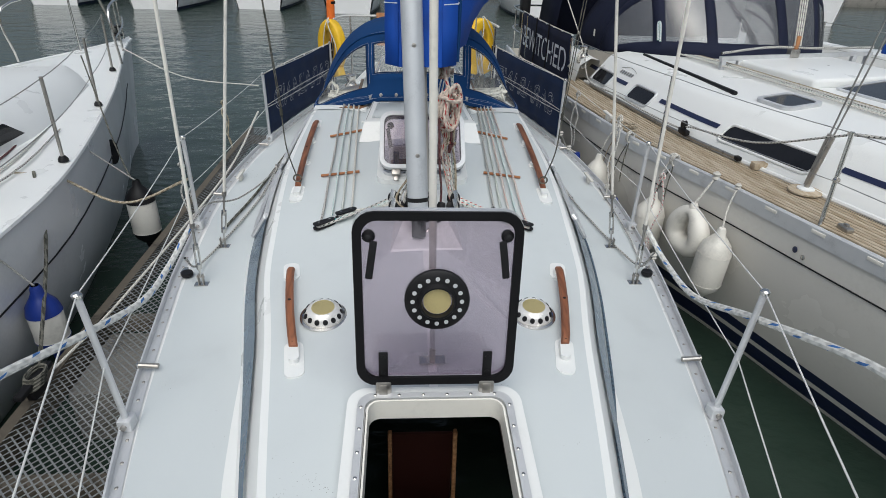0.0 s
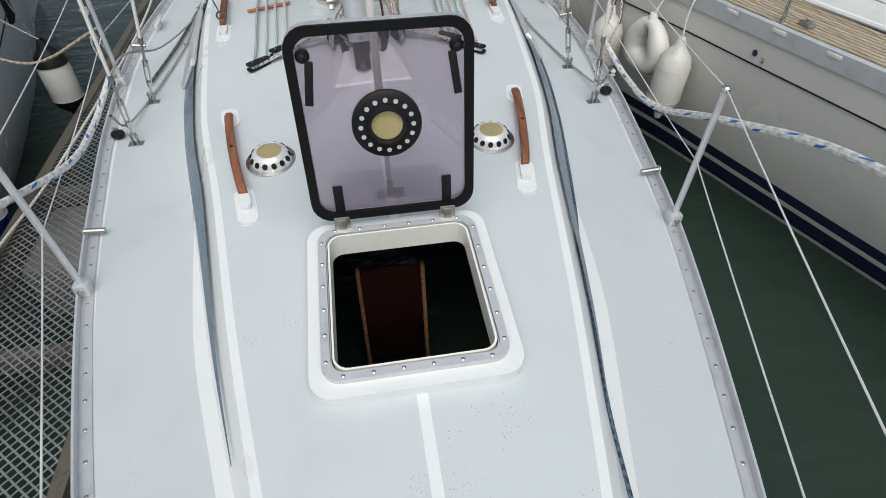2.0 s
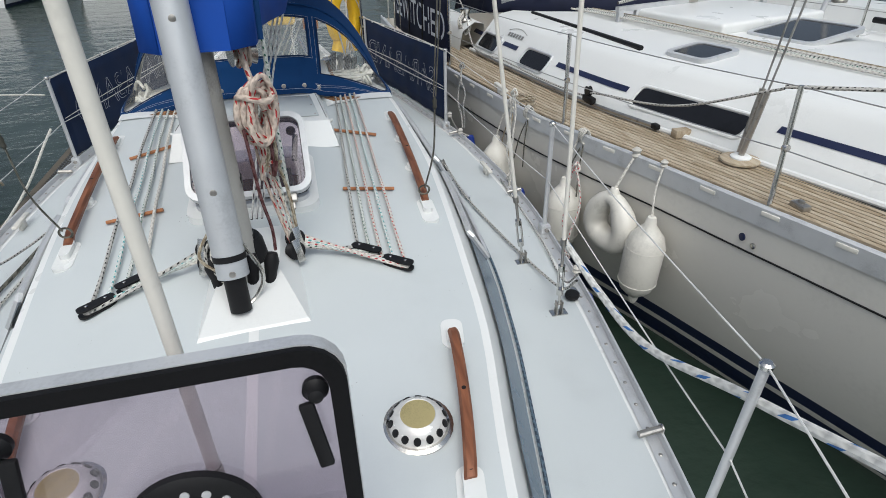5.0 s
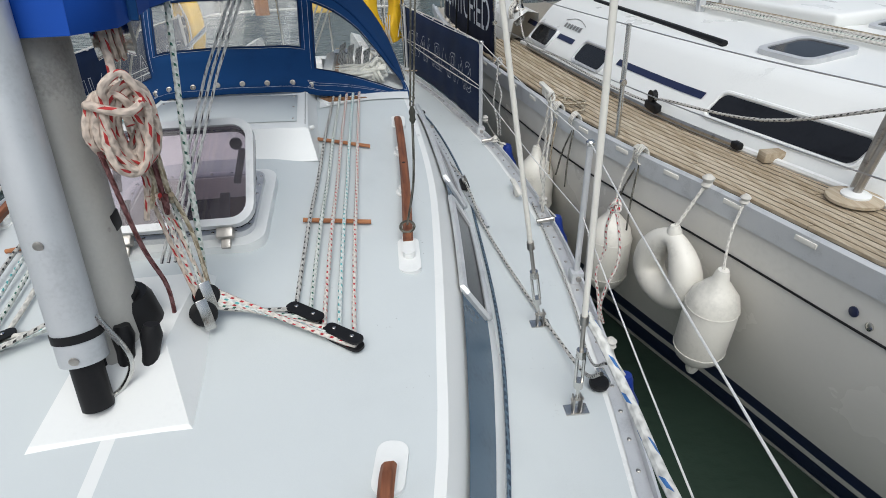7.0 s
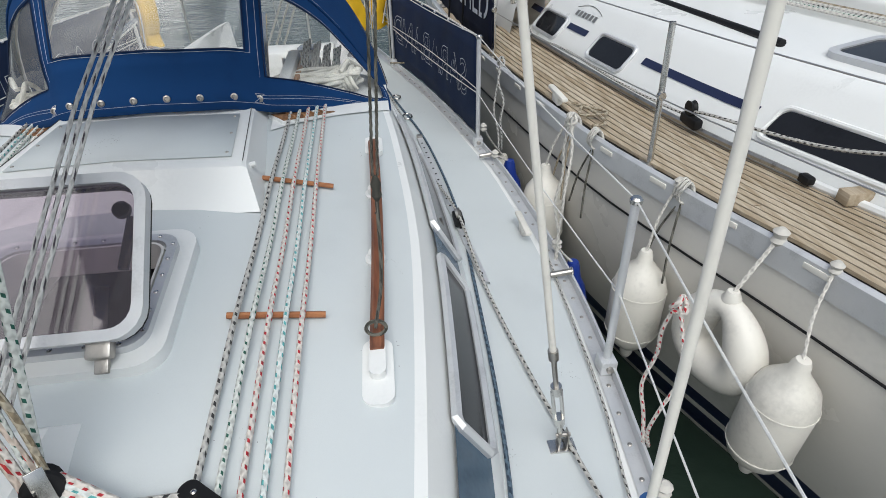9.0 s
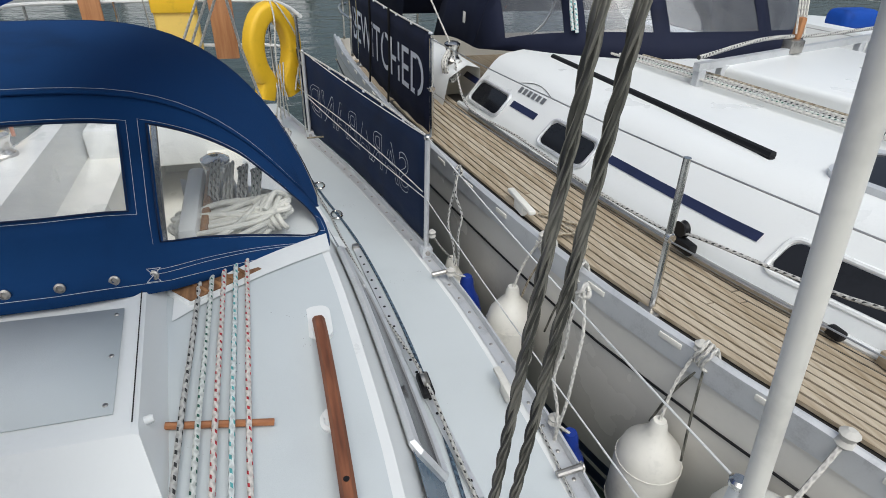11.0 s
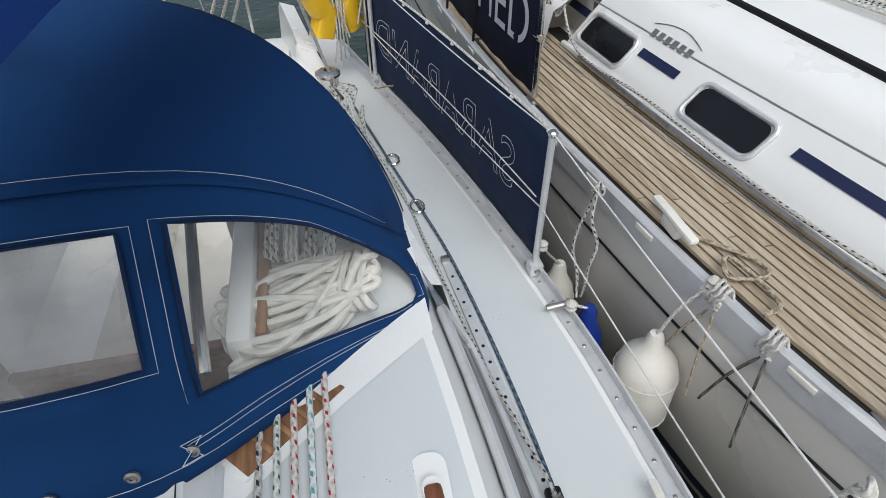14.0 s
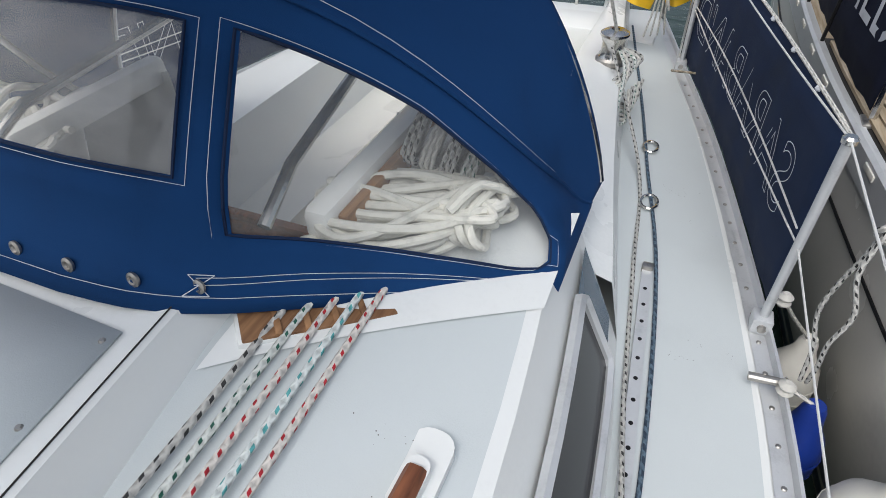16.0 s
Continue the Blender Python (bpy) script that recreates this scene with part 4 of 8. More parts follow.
# ---- sea hood and sprayhood ----
def sea_hood():
    t = thing("sea_hood", "white sliding hatch hood with a grey non-skid panel", "hatch cover", at=(0, 2.3, 0.5))
    half = lambda y: lerp(y, [2.19, 2.64, 3.3], [0.385, 0.350, 0.31])
    foot = lambda y: lerp(y, [2.10, 2.45, 2.62, 3.3], [0.426, 0.405, 0.390, 0.36])
    top = lambda y: 0.622 + 0.035 * (y - 2.19)
    bm = bmesh.new()
    loops = []
    for y, k in ((2.10, 0), (2.185, 0.94), (2.205, 1), (2.62, 1), (2.79, 1)):
        zb = roof_z(0.42, y) - 0.006
        zt = zb + 0.012 + (top(y) - zb - 0.012) * k
        wb = foot(y)
        wt = wb - 0.008 + (half(y) - wb + 0.008) * k
        loops.append([bm.verts.new(p) for p in ((-wb, y, zb), (-wt, y, zt - 0.006 * k), (-wt + 0.012, y, zt), (0, y, zt + 0.012), (wt - 0.012, y, zt), (wt, y, zt - 0.006 * k), (wb, y, zb))])
    for A, B in zip(loops, loops[1:]):
        for k in range(6):
            bm.faces.new((A[k], A[k + 1], B[k + 1], B[k]))
    bm.faces.new(loops[-1])
    part("moulding", bm, M_WHITE, t, angle=20)
    crown = lambda x, y: top(y) + 0.012 * (1 - abs(x) / 0.4)
    bm = bmesh.new()
    sheet(bm, lambda k, y: (k * (half(y) - 0.045), y, crown(k * 0.33, y) + 0.006), [-1, -0.5, 0, 0.5, 1], [2.235, 2.4, 2.585])
    thicken(part("panel", bm, M_DECK, t, "grey non-skid panel"), 0.004)
    for s in (-1, 1):
        part("joint", tube(bmesh.new(), [(s * (half(y) - 0.010), y, top(y) + 0.001) for y in (2.21, 2.4, 2.64, 2.78)], 0.0014, 5), M_CAULK, t)
        for y in (2.26, 2.41, 2.56):
            part("screw", alathe([(0.006, 0), (0.004, 0.003)], 8, Matrix.Translation((s * (half(y) - 0.060), y, crown(0.31, y) + 0.006))), M_DULL, t)
        part("drain_spout", alathe([(0.009, 0), (0.009, 0.012), (0.007, 0.02)], 10, Matrix.Translation((s * 0.388, 2.235, 0.595)) @ pose(0, 0, 0, 0, s * 75)), M_WHITE, t)
    # rope exit boxes in the roof on either side
    for s in (-1, 1):
        e = thing("rope_exit", "teak-lined slot where the control lines enter the sprayhood", "rope exit", "rope exits", at=(s * 0.52, 2.78, roof_z(0.52, 2.78)))
        m = Matrix.Translation((s * 0.506, 2.798, roof_z(0.506, 2.798) - 0.010)) @ pose(0, 0, 0, 6, s * 10, s * 45)
        part("surround", abox((0.285, 0.088, 0.026), bevel=0.006, m=m), M_WHITE, e)
        part("slot", abox((0.27, 0.075, 0.022), bevel=0.003, m=m @ Matrix.Translation((0, -0.004, 0.006))), M_TEAKW, e, "worn teak lining")
        for k in range(4):
            part("divider", abox((0.012, 0.074, 0.008), bevel=0.002, m=m @ Matrix.Translation((-0.075 + 0.05 * k, -0.004, 0.018))), M_TEAKW, e)


sea_hood()


SIDE = 0.865  # half width of the hem's front corner; beyond it the edge runs aft
WIDE = 0.97


def arch1(x):
    """The front hoop, named by the place of the hem below it."""
    ax = abs(x)
    xa = lerp(ax, [0, 0.33, 0.40, 0.60, 0.80, SIDE, WIDE], [0, 0.345, 0.422, 0.60, 0.757, 0.79, 0.862])
    q = xa / SIDE
    y = 2.86 + 0.62 * q ** 3
    z = 0.45 + 0.655 * max(0.0, 1 - q ** 4) ** 1.42
    if ax > SIDE:
        k = (ax - SIDE) / (WIDE - SIDE)
        y, z = y + 0.03 * k, z - (z - 0.40) * k * k
    return V((math.copysign(xa, x), y, z))


def arch2(x):
    q = min(1, abs(x) / 0.87)
    return V((x, 3.62, 0.40 + 0.745 * max(0, 1 - q ** 3.2) ** 0.8))


def hood_low(x):
    ax = abs(x)
    k = max(0.0, (ax - SIDE) / (WIDE - SIDE))
    return V((math.copysign(min(ax, SIDE), x), lerp(ax, [0, 0.16, 0.27, 0.345, 0.60, SIDE], [2.60, 2.605, 2.617, 2.652, 2.888, 3.133]) + 0.36 * k, lerp(ax, [0, 0.27, 0.345, 0.40, 0.60, SIDE], [0.662, 0.652, 0.630, 0.600, 0.524, 0.411]) - 0.01 * k))


def front_pt(x, v):
    a, b = hood_low(x), arch1(x)
    ax = min(abs(x) / SIDE, 1)
    fade = max(0.0, 1 - max(0.0, abs(x) - SIDE) / (WIDE - SIDE))
    out = (0.010 + 0.045 * ax ** 4) * fade * math.sin(math.pi * v)
    flat = 0.036 * lerp(v, [0, 0.08, 0.20, 0.40, 1], [0, 0.35, 1, 0.25, 0]) * lerp(ax, [0, 0.55, 0.85, 1], [1, 1, 0.2, 0])
    p = a.lerp(b, v)
    return p + V((0.6 * out * x / SIDE, flat - out, 0.004 * math.sin(17 * x + 5 * v) * v * (1 - v)))


def win_low(x):
    return lerp(abs(x), [0, 0.325, 0.387, 0.65, 0.78, 0.82, 0.835, WIDE], [0.43, 0.43, 0.245, 0.25, 0.27, 0.32, 0.40, 0.45])


def win_high(x):
    return lerp(abs(x), [0, 0.325, 0.387, 0.62, 0.74, 0.80, 0.825, 0.835, WIDE], [0.86, 0.86, 0.875, 0.865, 0.80, 0.73, 0.66, 0.57, 0.55])


def sprayhood():
    t = thing("sprayhood", "navy canvas sprayhood with three clear windows over the companionway", "sprayhood", at=(0, 3.2, 0.6))
    xs = sorted({0, 0.325, 0.355, 0.387, 0.82, 0.835, SIDE, 0.873, 0.885, 0.897, 0.91, 0.925, 0.94, 0.955, WIDE} | {0.04 * i for i in range(1, 8)} | {0.387 + 0.0224 * i for i in range(1, 20)})
    xs = [-x for x in xs[:0:-1]] + xs
    ws = [0, 0.06, 0.12, 0.18, 0.25, 0.34, 0.42, 0.5, 0.58, 0.66, 0.75, 0.81, 0.88, 0.94, 1.0]

    def cut_pt(x, w):
        return front_pt(x, lerp(w, [0, 0.25, 0.75, 1], [0, win_low(x), win_high(x), 1]))

    def is_win(x, w):
        ax = abs(x)
        return 0.25 < w < 0.75 and (ax < 0.325 or 0.387 < ax < 0.835)
    bm = bmesh.new()
    sheet(bm, cut_pt, xs, ws, keep=lambda i, j: not is_win((xs[i] + xs[i + 1]) / 2, (ws[j] + ws[j + 1]) / 2))
    front = part("front_panel", bm, M_BLUE, t, "navy canvas front panel", angle=70)
    thicken(front, 0.004, 0)
    for lo, hi, nm in ((-0.325, 0.325, "clear middle window"), (0.387, 0.835, "clear curved side window"), (-0.835, -0.387, "clear curved side window")):
        mid = lo < 0 < hi
        xx = [lo - 0.008 + (hi - lo + 0.016) * i / 18 for i in range(19)]
        w = part("window", sheet(bmesh.new(), lambda x, k: cut_pt(x, 0.235 + 0.53 * k) + V((0, 0.003, 0)), xx, [i / 8 for i in range(9)]), M_VINYLM if mid else M_VINYL, t, nm, angle=80)
        w.visible_shadow = False

        def rim(d):
            x0, x1 = lo - d, hi + d
            g = 1.05 * d
            row = [x0 + (x1 - x0) * i / 22 for i in range(23)]
            low = [(x, win_low(max(lo, min(hi, x))) - g) for x in row]
            high = [(x, win_high(max(lo, min(hi, x))) + g) for x in row[::-1]]
            ends = lambda p, q: [(p[0] + (q[0] - p[0]) * i / 6, p[1] + (q[1] - p[1]) * i / 6) for i in range(1, 6)]
            return [front_pt(a, b) + V((0, -0.0035, 0.0015)) for a, b in low + ends(low[-1], high[0]) + high + ends(high[-1], low[0])]
        part("binding", tube(bmesh.new(), rim(0.004), 0.0028, 4, closed=True), M_CLOTH, t, "dark binding round the window")
        part("stitching", tube(bmesh.new(), rim(0.020), 0.0006, 4, closed=True), M_STITCH, t)
    # roof cloth between the two hoops
    us = [-1 + 2 * i / 48 for i in range(49)]

    def roof(u, v):
        e = math.copysign(1 - (1 - abs(u)) ** 1.6, u)
        p, q = arch1(WIDE * e), arch2(0.87 * e)
        r = p.lerp(q, v)
        return r + V((0, 0, 0.025 * math.sin(math.pi * v) * (1 - abs(e) ** 4)))
    top = part("roof_cloth", sheet(bmesh.new(), roof, us, [0, 0.02, 0.1, 0.25, 0.4, 0.55, 0.7, 0.85, 0.95, 1.0]), M_BLUE, t, "navy canvas roof, faded along the seams", angle=80)
    thicken(top, 0.004, 0)
    seam = [roof(u, 0.0) + V((0, -0.004, 0.006)) for u in us]
    part("brow_piping", tube(bmesh.new(), seam, 0.006, 6), M_BLUE, t)
    part("brow_stitching", tube(bmesh.new(), [roof(u, 0.035) + V((0, -0.001, 0.004)) for u in us], 0.0007, 4), M_STITCH, t, "white stitching along the brow")
    for u0 in (-0.72, 0.72):
        part("side_stitching", tube(bmesh.new(), [roof(u0 + 0.0 * v, v / 12) + V((0, 0, 0.003)) for v in range(13)], 0.0006, 4), M_STITCH, t)
    hem = [front_pt(x, 0.05) + V((0, -0.005, 0.002)) for x in [-0.84 + 0.04 * i for i in range(43)]]
    part("hem_stitching", tube(bmesh.new(), hem, 0.0006, 4), M_STITCH, t)
    for sx in (-1, 1):
        for v in (0.085, 0.105):
            part("hem_stitching", tube(bmesh.new(), [front_pt(sx * (0.36 + 0.03 * i), v + 0.004 * i) + V((0, -0.005, 0.002)) for i in range(15)], 0.0006, 4), M_STITCH, t)
        cross = bmesh.new()
        q = lambda a, b: front_pt(sx * (0.365 + 0.014 * a), 0.085 + 0.03 * b) + V((0, -0.006, 0.002))
        for p0, p1 in (((-1, -1), (1, 1)), ((-1, 1), (1, -1)), ((-1, -1), (1, -1)), ((-1, 1), (1, 1))):
            tube(cross, [q(*p0), q(*p1)], 0.0008, 4)
        part("cross_stitching", cross, M_STITCH, t, "white cross-stitched patch")
    hoop = [arch2(0.865 * math.sin(math.pi * (i / 30 - 0.5))) + V((0, -0.02, -0.02)) for i in range(31)]
    part("hoop", tube(bmesh.new(), hoop, 0.011, 8), M_STEEL, t, "stainless hoop inside the canvas")
    hoop1 = [arch1(0.96 * math.sin(math.pi * (i / 30 - 0.5))) + V((0, 0.02, -0.025)) for i in range(31)]
    part("hoop", tube(bmesh.new(), hoop1, 0.011, 8), M_STEEL, t, "stainless hoop inside the canvas")
    for x in (-0.285, -0.17, -0.057, 0.057, 0.17, 0.285, 0.365, -0.365, 0.80, -0.80):
        p = front_pt(x, 0.085 if abs(x) < 0.5 else 0.16)
        g = alathe([(0.013, 0), (0.013, 0.004), (0.008, 0.006), (0.006, 0.002)], 14, Matrix.Translation(p + V((0.004 * (x > 0.5), -0.004, 0))) @ pose(0, 0, 0, 75, 0, 30 if x > 0.5 else -30 if x < -0.5 else 0))
        part("eyelet", g, M_DULL, t, "round metal eyelet")


sprayhood()


# ---- cockpit behind the sprayhood ----
def cockpit():
    ys = [3.4 + 0.2 * i for i in range(15)]

    def inner(y):
        return min(0.56, HALF(y) - 0.33)
    for s in (-1, 1):
        c = thing("cockpit_coaming", "white moulded cockpit coaming", "coaming", "cockpit coamings", at=(s * 0.6, 4.6, 0.1))
        prof = lambda y: [(FOOT_X(y), deck_z(FOOT_X(y), y) - 0.01), (FOOT_X(y) - 0.05, 0.24), (FOOT_X(y) - 0.14, 0.27), (inner(y) - 0.02, 0.25), (inner(y) - 0.05, -0.05)]
        bm = bmesh.new()
        sheet(bm, lambda y, k: (s * prof(y)[k][0], y, prof(y)[k][1]), ys, list(range(5)))
        part("moulding", bm, M_WHITE, c, angle=50)
        bm = bmesh.new()
        sheet(bm, lambda y, k: (s * (inner(y) - 0.05 - 0.25 * k), y, -0.05), ys, [0, 1])
        part("seat", bm, M_CREAM, c, "cream cockpit seat")
        bm = bmesh.new()
        sheet(bm, lambda y, k: (s * (inner(y) - 0.30), y, -0.05 - 0.45 * k), ys, [0, 1])
        part("seat_front", bm, M_CREAM, c)
    bm = bmesh.new()
    sheet(bm, lambda x, y: (x, y, -0.5), [-0.6, 0.6], [3.3, 6.2])
    tagged(part("cockpit_sole", bm, M_CREAM), "cream moulded cockpit floor", "floor", kind="structure")
    b = thing("stern_deck", "white after deck across the stern", "deck", at=(0, 6.1, 0.0))
    part("deck", abox((1.62, 0.55, 0.06), (0, 5.95, 0.0), 0.015), M_WHITE, b)
    part("locker", abox((1.0, 0.30, 0.30), (0, 5.6, 0.0), 0.03), M_WHITE, b)
    # companionway dressing seen through the clear windows
    k = thing("companionway", "cream companionway side with a varnished edge strip", "companionway", at=(0, 3.3, 0.7))
    for s in (-1, 1):
        part("grab_rail", tubes([[(s * 0.375, 2.86, 0.66), (s * 0.365, 2.98, 0.72), (s * 0.30, 3.55, 0.80)]], 0.013, 10), M_STEEL, k, "polished steel grab rail")
        part("slide_rail", abox((0.022, 0.46, 0.06), (s * 0.475, 3.19, roof_z(0.47, 3.19) + 0.02), 0.004), M_TEAKW, k, "varnished hatch slide rail")
        part("side_panel", abox((0.06, 0.50, 0.08), (s * 0.43, 3.18, roof_z(0.43, 3.18) + 0.02), 0.02, 2), M_PALE, k, "white moulded hatch side")
    w = thing("washboard", "reddish varnished washboard standing in the companionway", "washboard", at=(0, 3.39, -0.5))
    part("board", abox((0.735, 0.022, 0.62), (0, 3.385, -0.18), 0.005), M_TEAK, w)
    part("cap_rail", abox((0.745, 0.034, 0.03), (0, 3.385, 0.145), 0.008), M_TEAK, w)
    # hank of heavy white rope in the corner under the side window
    rnd = random.Random(11)
    for s in (1, -1):
        base = roof_z(0.58, 3.08)
        c = thing("rope_coil", "loose hank of thick white rope under the sprayhood", "rope coil", "rope coils", at=(s * 0.58, 3.08, base))
        for i in range(26 if s > 0 else 9):
            layer = i // 7
            off = (i % 7 - 3) * 0.019
            a, b = 0.175 + rnd.uniform(-0.04, 0.02), 0.040 + 0.014 * (i % 3)
            cx, cy = s * (0.555 + rnd.uniform(-0.015, 0.015)), 3.085 + off
            tw = radians(s * (24 + rnd.uniform(-20, 20)))
            pts = []
            for j in range(10):
                an = 6.28319 * j / 10
                x, y = a * math.cos(an) * rnd.uniform(0.95, 1.04), b * math.sin(an) + 0.022 * math.sin(2 * an + i)
                px, py = cx + x * math.cos(tw) - y * math.sin(tw), cy + x * math.sin(tw) + y * math.cos(tw)
                pts.append((px, py, max(roof_z(abs(px), py) + 0.010, base + 0.014 + 0.019 * layer + rnd.uniform(-0.008, 0.010))))
            part("turn", tube(bmesh.new(), spline(pts, 5, True), 0.0095, 8, True), M_COILROPE, c)
        for k in range(3 if s > 0 else 1):
            x0 = 0.665 + 0.022 * k
            part("frapping", tube(bmesh.new(), spline([(s * (x0 + 0.015 * math.sin(2 * q)), 3.12 + 0.085 * math.cos(q), base + 0.04 + 0.05 * math.sin(q)) for q in [6.28 * i / 8 for i in range(8)]], 5, True), 0.0095, 8, True), M_COILROPE, c)
        part("tail", tube(bmesh.new(), spline([(s * 0.66, 3.04, base + 0.09), (s * 0.70, 3.10, base + 0.12), (s * 0.745, 3.18, base + 0.06), (s * 0.74, 3.26, base + 0.03)], 6), 0.0095, 8), M_COILROPE, c)
    # clutches and small lines beside the coil
    r = thing("rope_clutches", "bank of grey rope clutches beside the coil", "clutch", at=(0.56, 3.02, roof_z(0.56, 3.02)))
    for i in range(4):
        part("clutch", abox((0.03, 0.11, 0.05), (0.50 + 0.045 * i, 3.3, roof_z(0.56, 3.3) + 0.03), 0.006), M_DULL, r)
        part("lever", abox((0.02, 0.09, 0.012), bevel=0.003, m=Matrix.Translation((0.50 + 0.045 * i, 3.27, roof_z(0.56, 3.3) + 0.075)) @ pose(0, 0, 0, 30)), M_DULL, r)
        bunch = bmesh.new()
        for k in range(3):
            ox = 0.49 + 0.045 * i + 0.012 * k
            tube(bunch, spline([(ox, 3.36, roof_z(ox, 3.3) + 0.09), (ox + 0.012, 3.28, roof_z(ox, 3.3) + 0.12 + 0.01 * k), (ox - 0.008, 3.20, roof_z(ox, 3.2) + 0.05), (ox + 0.01, 3.24, roof_z(ox, 3.2) + 0.02)], 4), 0.0055, 6)
        part("line_tail", bunch, (R_BLACK, R_WHITE, R_BLACK, R_GREEN)[i], r, "bunched line tail")


cockpit()


def winch(x, y, z, r=0.06, group="winches"):
    t = thing("winch", "polished two-speed sheet winch with rope turns", "winch", group, at=(x, y, z))
    I = Matrix.Identity(4)
    part("base", alathe([(r * 1.15, 0), (r * 1.15, 0.02), (r, 0.03)], 24), M_DULL, t, at=I)
    part("drum", alathe([(r, 0.03), (r * 0.82, 0.05), (r * 0.80, 0.09), (r * 0.95, 0.115), (r * 1.02, 0.12), (r * 1.02, 0.13)], 28), M_STEEL, t, at=I)
    part("top", alathe([(r * 0.98, 0.13), (r * 0.7, 0.142), (r * 0.3, 0.145), (r * 0.28, 0.13)], 24), M_STEEL, t, at=I)
    return t


for s in (-1, 1):
    winch(s * 0.70, 4.78, 0.255)
winch(0.486, 3.56, 0.50, 0.055)


# ---- the teak-decked yacht alongside ----
GUN = smooth_table([-5.2, -4.2, -2.5, -0.5, 0.72, 1.25, 1.9, 2.35, 3.0, 4.2, 5.2, 6.6, 7.6], [4.35, 3.75, 3.28, 2.80, 2.45, 2.29, 2.10, 1.95, 1.78, 1.60, 1.50, 1.45, 1.47])
GZ = 0.28


def side_pt(y, s, lift=0.0):
    """A place on the cabin side of the yacht alongside: s from foot (0) to shoulder (1)."""
    k = max(0.35, min(1.0, (y + 3.0) / 4.0))
    return V((GUN(y) + 0.5 + 0.22 * s - 0.78 * lift, y, GZ + 0.05 + 0.27 * s * k + 0.63 * lift))


def text_mesh(body, size, outline=0.0):
    cu = bpy.data.curves.new("lettering", "FONT")
    cu.body, cu.size = body, size
    if outline:
        cu.fill_mode, cu.bevel_depth, cu.bevel_resolution = "NONE", outline, 0
    else:
        cu.extrude = 0.001
    tmp = new("lettering", cu)
    me = bpy.data.meshes.new_from_object(tmp.evaluated_get(bpy.context.evaluated_depsgraph_get()))
    bpy.data.objects.remove(tmp)
    return me


